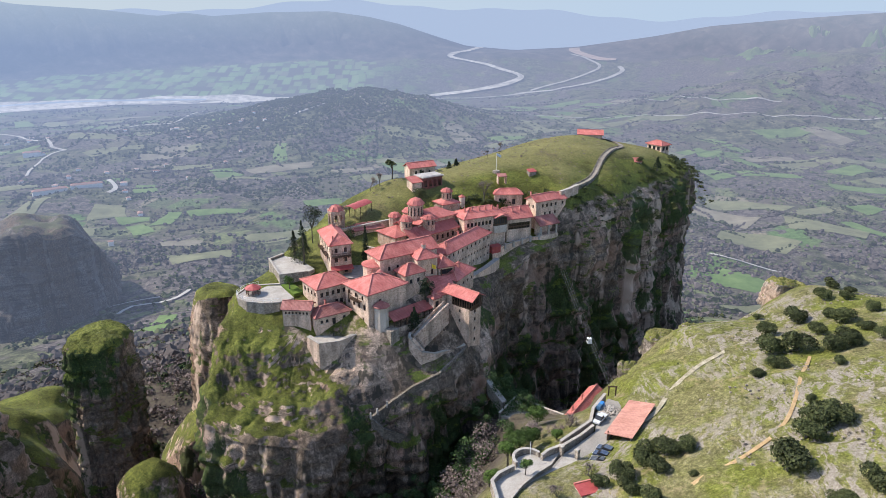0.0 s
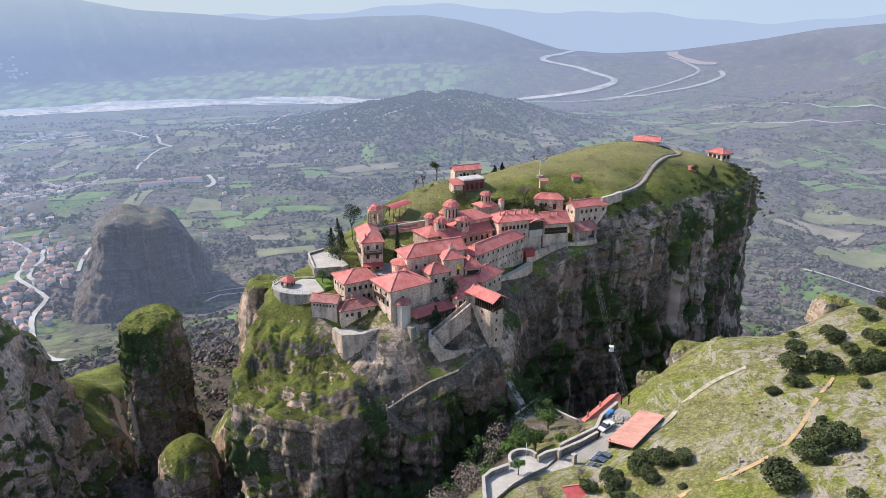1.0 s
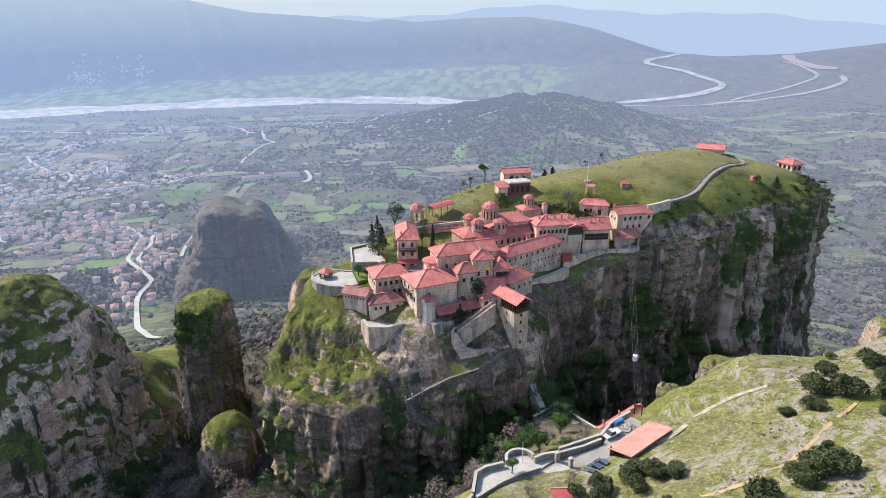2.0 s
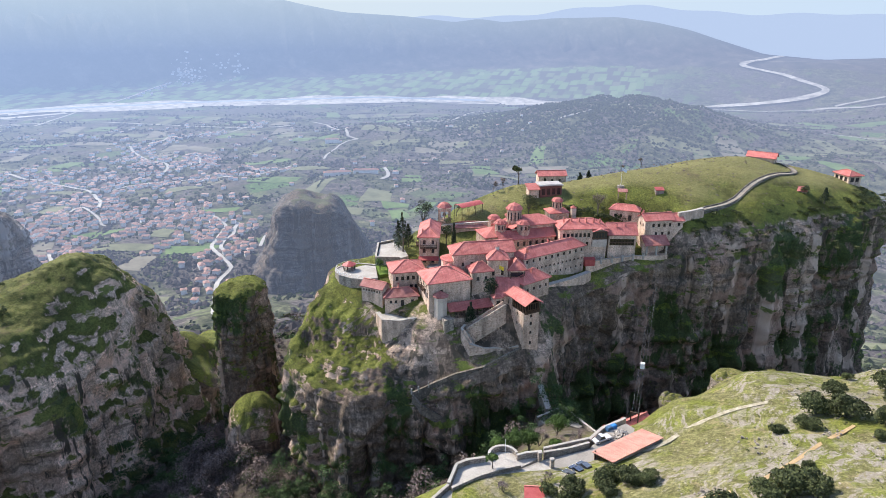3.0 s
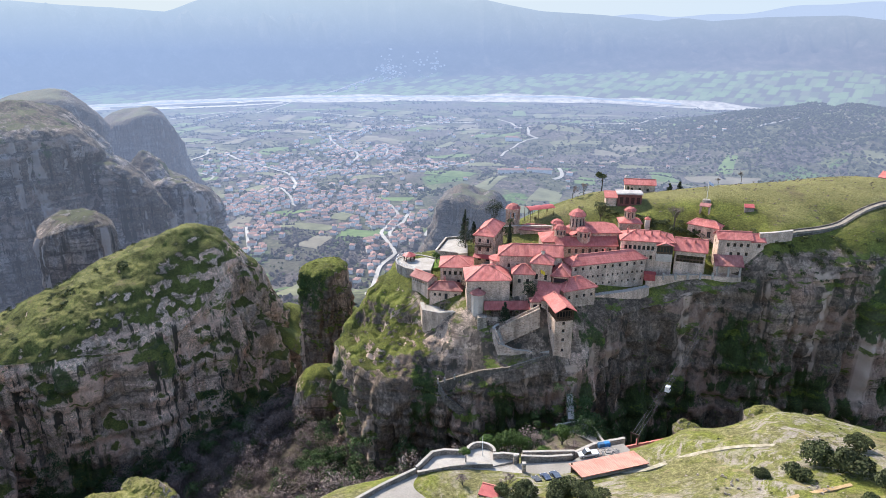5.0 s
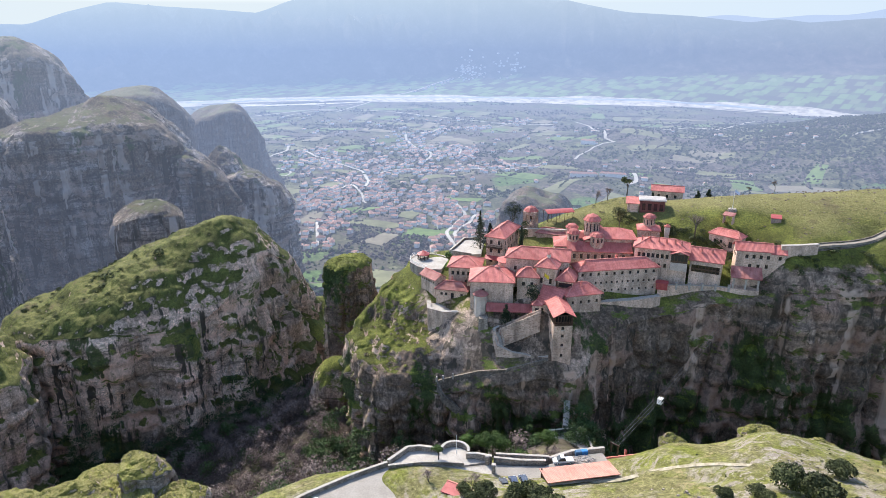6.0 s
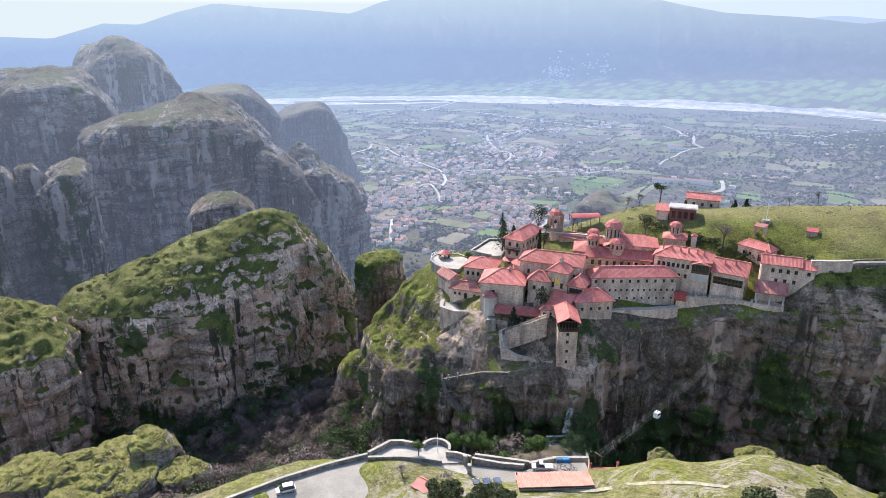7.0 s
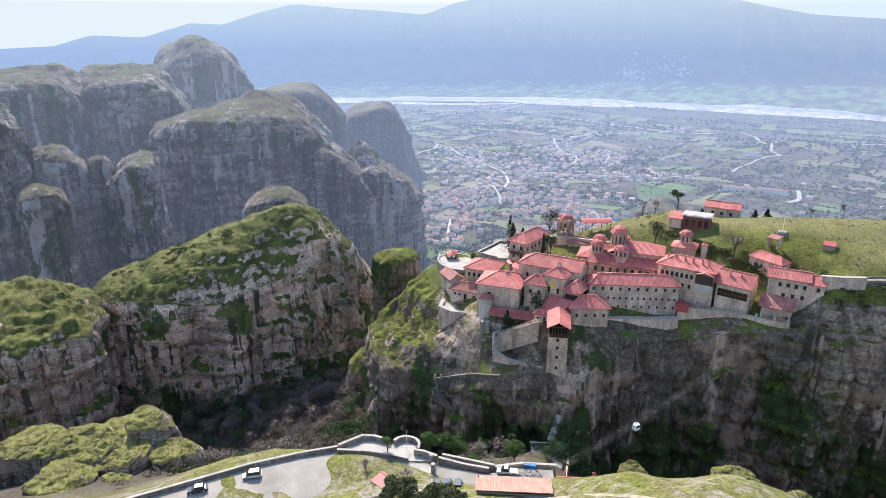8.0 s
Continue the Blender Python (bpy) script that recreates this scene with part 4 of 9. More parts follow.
far_rock("mossy_slab", "low slab of rock with bright moss below the fin", [(-102.6, 207.6), (-91.3, 195.3), (-83.2, 192.6), (-79.9, 198.4), (-84.5, 211.7), (-94.7, 220.3), (-104.6, 220.0)],
         [(-102.6, 205.3, 267.5), (-93.5, 198.7, 278.6), (-85.5, 198.1, 288.0), (-81.2, 202.2, 290.9), (-102.3, 214.5, 270.8), (-92.3, 214.8, 283.2), (-85.4, 213.4, 288.8)], 215, M_ROCK, 180, 50, 20, 0.15, 1.0, 1.6, 8.0, 2.5, 47.0, ledges=0.8, top_rough=0.4, blocks=0.6)
rock("near_left_rock", "pale cliffed rock with mossy cap beside the ravine", [(-109, 40), (-116, 55), (-138, 61), (-168, 50), (-173, 10), (-153, -20), (-122, -15), (-109, 10)], [(-133, 10), (-141, 40)], dome_top(-139, 22, 330, 40, 48, 12), 215, M_DOME, 300, 80, 36, 0.10, 2.5, 4.6, 12.0, 2.5, 28.0, ledges=2.2, top_rough=0.85, blocks=1.0)



# ---- tools for built things ----
def mesh_from(name, bm, material):
    me = bpy.data.meshes.new(name)
    bm.normal_update()
    bm.to_mesh(me)
    bm.free()
    me.materials.append(material)
    return me


def part(name, data, material, parent, label=""):
    """Links a bmesh (or a ready mesh) as one mesh object under a thing or under a part."""
    me = mesh_from(name, data, material) if isinstance(data, bmesh.types.BMesh) else data
    ob = new(name, me)
    ob.parent = parent
    if label:
        ob["label"] = label
    return ob


def thing(name, x, y, z, turn, label, category, group="", kind=""):
    ob = new(name)
    ob.matrix_world = pose(x, y, z, 0, 0, turn)
    ob.empty_display_size = 0.5
    return tagged(ob, label, category, group, kind)


def box(bm, x0, y0, z0, x1, y1, z1, taper=0.0):
    t = taper
    v = [bm.verts.new(p) for p in ((x0, y0, z0), (x1, y0, z0), (x1, y1, z0), (x0, y1, z0), (x0 + t, y0 + t, z1), (x1 - t, y0 + t, z1), (x1 - t, y1 - t, z1), (x0 + t, y1 - t, z1))]
    for f in ((3, 2, 1, 0), (4, 5, 6, 7), (0, 1, 5, 4), (1, 2, 6, 5), (2, 3, 7, 6), (3, 0, 4, 7)):
        bm.faces.new([v[i] for i in f])
    return bm


def beam(bm, a, b, wide, high):
    """A bar of square section from a to b."""
    a, b = Vector(a), Vector(b)
    d = (b - a).normalized()
    side = d.cross(Vector((0, 0, 1)))
    side = side.normalized() if side.length > 1e-4 else Vector((1, 0, 0))
    up = side.cross(d)
    q = [[bm.verts.new(p + side * s * wide / 2 + up * u * high / 2) for s, u in ((-1, -1), (1, -1), (1, 1), (-1, 1))] for p in (a, b)]
    for i in range(4):
        k = (i + 1) % 4
        bm.faces.new((q[0][i], q[0][k], q[1][k], q[1][i]))
    bm.faces.new(q[0][::-1])
    bm.faces.new(q[1])
    return bm


def drum(bm, x, y, z0, z1, r0, r1, n=16, cap=True):
    a = [bm.verts.new((x + r0 * math.cos(6.28319 * i / n), y + r0 * math.sin(6.28319 * i / n), z0)) for i in range(n)]
    if r1 < 1e-4:
        t = bm.verts.new((x, y, z1))
        for i in range(n):
            bm.faces.new((a[i], a[(i + 1) % n], t))
    else:
        b = [bm.verts.new((x + r1 * math.cos(6.28319 * i / n), y + r1 * math.sin(6.28319 * i / n), z1)) for i in range(n)]
        for i in range(n):
            bm.faces.new((a[i], a[(i + 1) % n], b[(i + 1) % n], b[i]))
        if cap:
            bm.faces.new(b)
    bm.faces.new(a[::-1])
    return bm


def slab(faces, thick):
    """A roof skin with thickness; faces are lists of points, each first edge lies along the eaves. Carries tile coordinates."""
    bm = bmesh.new()
    uv = bm.loops.layers.uv.new("UVMap")
    edges = {}
    key = lambda p: tuple(round(c, 3) for c in p)
    top, low = {}, {}
    for f in faces:
        for p in f:
            if key(p) not in top:
                top[key(p)] = bm.verts.new(p)
                low[key(p)] = bm.verts.new((p[0], p[1], p[2] - thick))
    for f in faces:
        face = bm.faces.new([top[key(p)] for p in f])
        bm.faces.new([low[key(p)] for p in reversed(f)])
        o, e = Vector(f[0]), (Vector(f[1]) - Vector(f[0])).normalized()
        n = e.cross(Vector(f[-1]) - o).normalized()
        s = n.cross(e)
        for loop in face.loops:
            d = loop.vert.co - o
            loop[uv].uv = (d.dot(e), d.dot(s))
        for i in range(len(f)):
            a, b = key(f[i]), key(f[(i + 1) % len(f)])
            edges[(a, b)] = edges.get((a, b), 0) + 1
    for a, b in edges:
        if (b, a) not in edges:
            bm.faces.new((top[b], top[a], low[a], low[b]))
    return bm


def pierced_wall(bm, origin, along, width, z0, z1, holes, depth=0.3):
    """A wall face from origin along a direction, with real openings; outward is to the right of the direction."""
    a = Vector(along)
    inward = Vector((-a.y, a.x, 0))
    o = Vector(origin)
    us = sorted({0.0, width, *[h[0] for h in holes], *[h[1] for h in holes]})
    zs = sorted({z0, z1, *[h[2] for h in holes], *[h[3] for h in holes]})
    P = lambda u, z, dd=0.0: o + a * u + inward * dd + Vector((0, 0, z))
    quad = lambda *p: bm.faces.new([bm.verts.new(q) for q in p])
    for i in range(len(us) - 1):
        for j in range(len(zs) - 1):
            um, zm = (us[i] + us[i + 1]) / 2, (zs[j] + zs[j + 1]) / 2
            if not any(h[0] < um < h[1] and h[2] < zm < h[3] for h in holes):
                quad(P(us[i], zs[j]), P(us[i + 1], zs[j]), P(us[i + 1], zs[j + 1]), P(us[i], zs[j + 1]))
    for u0, u1, h0, h1 in holes:
        quad(P(u0, h0), P(u1, h0), P(u1, h0, depth), P(u0, h0, depth))
        quad(P(u0, h1, depth), P(u1, h1, depth), P(u1, h1), P(u0, h1))
        quad(P(u0, h0), P(u0, h0, depth), P(u0, h1, depth), P(u0, h1))
        quad(P(u1, h0, depth), P(u1, h0), P(u1, h1), P(u1, h1, depth))


PANES = {}


def window_meshes(w, h):
    """Frame with mullion and transom, and the pane behind it; shared between windows of one size."""
    k = (round(w, 2), round(h, 2))
    if k not in PANES:
        bm = bmesh.new()
        t = 0.09
        box(bm, -w / 2, 0.05, 0, w / 2, 0.13, t)
        box(bm, -w / 2, 0.05, h - t, w / 2, 0.13, h)
        box(bm, -w / 2, 0.05, t, -w / 2 + t, 0.13, h - t)
        box(bm, w / 2 - t, 0.05, t, w / 2, 0.13, h - t)
        box(bm, -t / 3, 0.06, t, t / 3, 0.12, h - t)
        f = mesh_from("window", bm, M_WOOD)
        bm = bmesh.new()
        box(bm, -w / 2 + t, 0.14, t, w / 2 - t, 0.2, h - t)
        g = mesh_from("pane", bm, M_GLASS)
        bm = bmesh.new()
        box(bm, -w / 2 - 0.12, -0.12, -0.14, w / 2 + 0.12, 0.05, -0.02)
        s = mesh_from("window_sill", bm, M_SILL)
        PANES[k] = (f, g, s)
    return PANES[k]


def glass_material():
    m, nt, b = shader("window_glass", 0.12, 0.5)
    oi = nt.nodes.new("ShaderNodeObjectInfo")
    nt.links.new(ramp(nt, oi.outputs["Random"], [(0.0, (0.012, 0.012, 0.014)), (1.0, (0.04, 0.042, 0.048))]), b.inputs["Base Color"])
    return m


M_GLASS = glass_material()
M_SILL = surface("dressed_stone", (0.30, 0.26, 0.225), (0.48, 0.43, 0.375), 1.5, 0.85)
M_RIDGE = surface("ridge_tiles", (0.46, 0.15, 0.12), (0.62, 0.26, 0.21), 1.2, 0.8)
M_WHITE = surface("whitewashed_metal", (0.62, 0.61, 0.59), (0.78, 0.77, 0.75), 0.6, 0.6)


def side_frames(w, d):
    return {"f": ((0, 0, 0), (1, 0, 0), w, 0), "r": ((w, 0, 0), (0, 1, 0), d, 90), "b": ((w, d, 0), (-1, 0, 0), w, 180), "l": ((0, d, 0), (0, -1, 0), d, 270)}


def add_openings(rows, width):
    """Rows of (sill height, count, wide, high, from, to) as holes in metres along the wall."""
    out = []
    for z, n, ww, hh, a, b in rows:
        for i in range(n):
            u = width * (a + (b - a) * ((i + 0.5) / n))
            if ww / 2 + 0.15 < u < width - ww / 2 - 0.15:
                out.append((u - ww / 2, u + ww / 2, z, z + hh))
    return out


def roof_faces(kind, w, d, z, rise, o, lift=0.0):
    """Roof skins over a w by d plan with overhang o, as outward faces whose first edge is the eaves, and the ridge lines."""
    x0, x1, y0, y1, zt = -o, w + o, -o, d + o, z + rise
    if kind == "shed":
        return [[(x0, y0, z), (x1, y0, z), (x1, y1, zt), (x0, y1, zt)]], [((x0, y1, zt), (x1, y1, zt))]
    if kind == "pyramid":
        c = (w / 2, d / 2, zt)
        k = [(x0, y0, z), (x1, y0, z), (x1, y1, z), (x0, y1, z)]
        return [[k[i], k[(i + 1) % 4], c] for i in range(4)], [(p, c) for p in k]
    if kind == "gable":
        m = d / 2
        return [[(x0, y0, z), (x1, y0, z), (x1, m, zt), (x0, m, zt)], [(x1, y1, z), (x0, y1, z), (x0, m, zt), (x1, m, zt)]], [((x0, m, zt), (x1, m, zt))]
    if kind == "gable_y":
        m = w / 2
        return [[(x1, y0, z), (x1, y1, z), (m, y1, zt), (m, y0, zt)], [(x0, y1, z), (x0, y0, z), (m, y0, zt), (m, y1, zt)]], [((m, y0, zt), (m, y1, zt))]
    if w >= d:
        i = min(d / 2 + o, w / 2)
        a, b = (x0 + i, d / 2, zt), (x1 - i, d / 2, zt)
        if kind == "hip_left":
            b = (x1, d / 2, zt)
        if kind == "hip_right":
            a = (x0, d / 2, zt)
        fs = [[(x0, y0, z), (x1, y0, z), b, a], [(x1, y1, z), (x0, y1, z), a, b]]
        lines = [(a, b)]
        if kind != "hip_left":
            fs.append([(x1, y0, z), (x1, y1, z), b])
            lines += [((x1, y0, z), b), ((x1, y1, z), b)]
        if kind != "hip_right":
            fs.append([(x0, y1, z), (x0, y0, z), a])
            lines += [((x0, y0, z), a), ((x0, y1, z), a)]
        return fs, lines
    i = w / 2 + o
    a, b = (w / 2, y0 + i, zt), (w / 2, y1 - i, zt)
    return ([[(x1, y0, z), (x1, y1, z), b, a], [(x0, y1, z), (x0, y0, z), a, b], [(x0, y0, z), (x1, y0, z), a], [(x1, y1, z), (x0, y1, z), b]],
            [(a, b), ((x0, y0, z), a), ((x1, y0, z), a), ((x0, y1, z), b), ((x1, y1, z), b)])


def add_roof(ob, kind, w, d, z, rise, o, material, thick=0.22):
    fs, lines = roof_faces(kind, w, d, z, rise, o)
    part("roof", slab(fs, thick), material, ob)
    bm = bmesh.new()
    for a, b in lines:
        beam(bm, Vector(a) + Vector((0, 0, 0.06)), Vector(b) + Vector((0, 0, 0.06)), 0.3, 0.16)
    part("ridge_tiles", bm, M_RIDGE, ob)


def add_chimney(ob, x, y, z, h=1.6, s=0.45, mat=None):
    bm = bmesh.new()
    box(bm, -s / 2, -s / 2, -0.8, s / 2, s / 2, h)
    box(bm, -s / 2 - 0.08, -s / 2 - 0.08, h, s / 2 + 0.08, s / 2 + 0.08, h + 0.12)
    c = part("chimney", bm, mat or M_RIDGE, ob)
    c.location = (x, y, z)
    bm = bmesh.new()
    box(bm, -s / 2, -s / 2, h + 0.12, s / 2, s / 2, h + 0.42, s / 3)
    part("chimney_cap", bm, M_ROOF, c)


def add_windows(ob, holes, frame_, base=0.0):
    (ox, oy, oz), (ax, ay, az), width, turn = frame_
    for u0, u1, h0, h1 in holes:
        f, g, s = window_meshes(u1 - u0, h1 - h0)
        wdw = part("window", f, None, ob)
        wdw.matrix_local = pose(ox + ax * (u0 + u1) / 2, oy + ay * (u0 + u1) / 2, h0, 0, 0, turn)
        part("pane", g, None, wdw)
        if h1 - h0 < 1.7:
            part("window_sill", s, None, wdw)


def house(name, label, x, y, turn, w, d, base, eaves, rise, kind="hip", over=0.55, rows=None, wall=None, roof=None, chimneys=(), category="building", group="monastery buildings", foot=2.0):
    """A masonry building: front-left wall corner at (x, y), front along turn; heights absolute; rows of windows by side."""
    ob = thing(name, x, y, base, turn, label, category, group)
    h = eaves - base
    bm = bmesh.new()
    todo = []
    for side, fr in side_frames(w, d).items():
        holes = add_openings([r for r in (rows or {}).get(side, ())], fr[2])
        pierced_wall(bm, fr[0], fr[1], fr[2], -foot, h, holes)
        todo.append((holes, fr))
    if kind in ("gable", "hip_left", "hip_right"):
        for xx in ([0, w] if kind == "gable" else [w] if kind == "hip_left" else [0]):
            t = [bm.verts.new(p) for p in ((xx, 0, h), (xx, d, h), (xx, d / 2, h + rise * d / (d + 2 * over) + 0.1))]
            bm.faces.new(t if xx else t[::-1])
    if kind == "gable_y":
        for yy in (0, d):
            t = [bm.verts.new(p) for p in ((0, yy, h), (w, yy, h), (w / 2, yy, h + rise * w / (w + 2 * over) + 0.1))]
            bm.faces.new(t[::-1] if yy else t)
    part("wall", bm, wall or M_WALL, ob)
    bm = bmesh.new()
    box(bm, 0.35, 0.35, 0.1, w - 0.35, d - 0.35, h - 0.1)
    part("interior", bm, M_DARK, ob)
    if kind == "shed":
        bm = bmesh.new()
        t = rise * d / (d + 2 * over)
        box(bm, 0, d - 0.3, h, w, d, h + t)
        for xx in (0.0, w - 0.3):
            v = [bm.verts.new(p) for p in ((xx, 0.05, h), (xx + 0.3, 0.05, h), (xx + 0.3, d - 0.3, h + t), (xx, d - 0.3, h + t), (xx, d - 0.3, h), (xx + 0.3, d - 0.3, h))]
            for f in ((0, 1, 2, 3), (0, 3, 4), (1, 5, 2)):
                bm.faces.new([v[i] for i in f])
        part("upper_wall", bm, wall or M_WALL, ob)
    for holes, fr in todo:
        add_windows(ob, holes, fr)
    add_roof(ob, kind, w, d, h, rise, over, roof or M_ROOF)
    for cx, cy, cz in chimneys:
        add_chimney(ob, cx, cy, h + cz)
    return ob


def balcony(ob, x, y, z, w, deep, turn=0, posts=3, rail=1.0, roofed=0.0):
    """A timber balcony on brackets with rail and balusters."""
    bm = bmesh.new()
    box(bm, 0, -deep, -0.15, w, 0, 0)
    for i in range(posts):
        u = w * (i + 0.5) / posts
        beam(bm, (u, -deep + 0.1, -0.1), (u, 0, -1.1), 0.12, 0.12)
    b = part("balcony", bm, M_WOOD, ob, "dark timber balcony")
    b.matrix_local = pose(x, y, z, 0, 0, turn)
    bm = bmesh.new()
    beam(bm, (0, -deep + 0.05, rail), (w, -deep + 0.05, rail), 0.1, 0.1)
    for u in np.arange(0.05, w, 0.28):
        beam(bm, (float(u), -deep + 0.05, 0), (float(u), -deep + 0.05, rail), 0.06, 0.06)
    for u in (0.06, w - 0.06):
        beam(bm, (u, -deep + 0.05, rail), (u, 0, rail), 0.1, 0.1)
        if roofed:
            beam(bm, (u, -deep + 0.08, 0), (u, -deep + 0.08, roofed), 0.16, 0.16)
    part("railing", bm, M_WOOD, b)
    return b


# ---- the monastery ----
W1, W2 = 0.85, 1.2
guest_house = house("guest_house", "tall stone house with timber balconies and red hipped tile roof", -32.6, 186.6, 23, 6.3, 15.2, 348.5, 358.7, 2.6, "hip", 0.6,
      {"f": [(1.2, 2, 1.0, 1.6, 0.05, 0.95), (4.6, 2, 0.9, 1.5, 0.05, 0.95), (7.6, 2, 0.9, 1.4, 0.05, 0.95)], "r": [(4.4, 5, 0.9, 1.6, 0.02, 0.98), (7.4, 6, 0.9, 1.4, 0.02, 0.98), (1.0, 4, 1.2, 2.0, 0.05, 0.95)],
       "l": [(4.4, 5, 0.9, 1.6, 0.02, 0.98), (7.4, 6, 0.9, 1.4, 0.02, 0.98)]}, chimneys=[(1.2, 1.4, 0.4)])
balcony(guest_house, 0.4, 0, 6.6, 5.5, 1.3, 0, 4, 1.0, 2.4)
balcony(guest_house, 0, 6.5, 6.4, 4.0, 1.2, 270, 3)
balcony(guest_house, 0, 12.5, 6.4, 4.0, 1.2, 270, 3)
bm = slab([[(-0.2, -1.9, 2.7), (6.5, -1.9, 2.7), (6.5, 0.05, 3.5), (-0.2, 0.05, 3.5)]], 0.15)
part("awning", bm, M_RED, guest_house, "red painted awning")
house("west_hall", "square stone house with red hipped tile roof", -33.6, 170.2, 38, 10.2, 9.2, 345.5, 351.6, 2.3, "hip", 0.6, {"f": [(3.3, 5, 0.9, 1.3, 0.05, 0.9), (0.3, 3, 0.9, 1.4, 0.5, 0.95)], "r": [(3.3, 3, 0.9, 1.3, 0.1, 0.9)], "l": [(3.3, 4, 0.9, 1.3, 0.05, 0.95)]})
house("low_store", "long low stone store with weathered tile roof", -42.4, 165.8, -3, 7.6, 4.4, 343, 347.6, 1.6, "gable", 0.5, {"f": [(3.1, 7, 0.5, 0.7, 0.05, 0.95)], "r": [(2.2, 2, 0.6, 1.0, 0.2, 0.8)]}, roof=M_ROOF_OLD)
house("lower_annex", "low stone annex with broad red roof and garden door", -33.2, 164.4, 34, 10.2, 5.2, 342, 345.6, 2.0, "hip", 0.5, {"f": [(0.4, 1, 1.0, 2.0, 0.45, 0.6), (1.5, 2, 0.8, 0.9, 0.1, 0.4), (1.5, 1, 0.8, 0.9, 0.7, 0.95)]}, roof=M_ROOF_OLD, chimneys=[(4.5, 3.6, 1.2)])
front_house = house("front_house", "large stone building with hipped roof and tiled lantern", -19.0, 165.9, 43, 13.2, 11.0, 340.5, 352.0, 2.9, "hip", 0.6,
      {"f": [(7.6, 1, 0.9, 1.5, 0.2, 0.4), (2.8, 4, 0.8, 1.5, 0.35, 1.0)], "l": [(6.2, 4, 1.0, 1.7, 0.05, 0.95), (9.0, 3, 0.9, 1.3, 0.05, 0.9), (2.6, 3, 0.8, 1.3, 0.1, 0.9)], "r": [(7.5, 3, 0.8, 1.3, 0.1, 0.9)]}, wall=M_WALL)
balcony(front_house, 0, 7.5, 8.6, 4.5, 1.4, 270, 3, 1.0, 2.4)


def lantern(ob, x, y, z, r, h, rise, n=8, slots=True):
    bm = bmesh.new()
    drum(bm, 0, 0, -0.6, 0.5, r * 1.05, r * 1.05, n)
    for i in range(n):
        a = 6.28319 * (i + 0.5) / n
        beam(bm, (r * 0.9 * math.cos(a), r * 0.9 * math.sin(a), 0.5), (r * 0.9 * math.cos(a), r * 0.9 * math.sin(a), h), 0.22, 0.22)
    drum(bm, 0, 0, 0.5, h, r * 0.55, r * 0.55, n)
    body = part("lantern", bm, M_PLASTER, ob, "pale stone roof lantern")
    body.location = (x, y, z)
    bm = bmesh.new()
    drum(bm, 0, 0, h, h + rise, r * 1.35, 0, n)
    part("lantern_roof", bm, M_ROOF, body)


lantern(front_house, 8.2, 5.5, 13.2, 0.75, 1.3, 0.7)
turret = thing("corner_turret", -15.7, 167.2, 340, 43, "small polygonal stone turret with red cap roof", "tower", "monastery buildings")
bm = bmesh.new()
drum(bm, 0, 0, -3, 8.4, 2.1, 2.0, 8)
part("wall", bm, M_PLASTER, turret)
fs = [[(2.5 * math.cos(6.28319 * i / 8), 2.5 * math.sin(6.28319 * i / 8), 8.4), (2.5 * math.cos(6.28319 * (i + 1) / 8), 2.5 * math.sin(6.28319 * (i + 1) / 8), 8.4), (0, 0, 9.9)] for i in range(8)]
part("roof", slab(fs, 0.15), M_ROOF_OLD, turret)
refectory = house("refectory", "long stone refectory with red tile roof and rounded end", -17.1, 179.8, 35, 19.4, 8.0, 347, 357.0, 2.6, "hip_left", 0.6,
      {"f": [(5.9, 6, 0.8, 1.3, 0.08, 0.95), (2.6, 3, 0.8, 1.3, 0.05, 0.5)], "r": [(5.5, 2, 0.9, 1.5, 0.2, 0.8)], "l": [(6.0, 2, 0.8, 1.3, 0.2, 0.8)]})
bm = bmesh.new()
drum(bm, 0, 4.0, -2, 7.6, 3.2, 3.2, 14)
part("apse", bm, M_WALL, refectory)
fs = [[(3.6 * math.cos(1.5708 + 3.14159 * i / 8), 4 + 3.6 * math.sin(1.5708 + 3.14159 * i / 8), 7.6), (3.6 * math.cos(1.5708 + 3.14159 * (i + 1) / 8), 4 + 3.6 * math.sin(1.5708 + 3.14159 * (i + 1) / 8), 7.6), (0.05, 4, 8.9)] for i in range(8)]
part("apse_roof", slab(fs, 0.15), M_ROOF, refectory)
kitchen = house("old_kitchen", "square stone kitchen with pyramid tile roof and lantern", -6.4, 181.9, 27, 6.2, 5.8, 347, 356.3, 2.6, "pyramid", 0.5, {"f": [(4.0, 2, 0.8, 1.8, 0.05, 0.95)], "r": [(5.0, 2, 0.7, 1.2, 0.1, 0.9)]})
lantern(kitchen, 3.1, 2.9, 11.7, 0.6, 1.0, 0.5, 6)
house("kitchen_wing", "low stone wing with red lean-to roof", -9.7, 177.0, 38, 6.4, 5.0, 347, 353.3, 2.4, "hip", 0.5, {"f": [(3.3, 2, 0.9, 1.3, 0.1, 0.9)], "l": [(3.3, 2, 0.9, 1.3, 0.1, 0.9)]})
house("long_range", "long three-storey stone range with small square windows", 1.8, 192.4, 57, 26.0, 6.2, 345, 354.3, 2.4, "hip", 0.55,
      {"f": [(7.4, 10, 0.75, 1.0, 0.0, 1.0), (4.6, 13, 0.6, 0.75, 0.12, 1.0), (2.0, 8, 0.6, 0.7, 0.3, 1.0)], "r": [(7.4, 2, 0.75, 1.0, 0.1, 0.9), (4.2, 2, 0.6, 0.7, 0.1, 0.9)]}, chimneys=[(2.5, 1.6, 0.9), (14, 5.0, 0.9)])
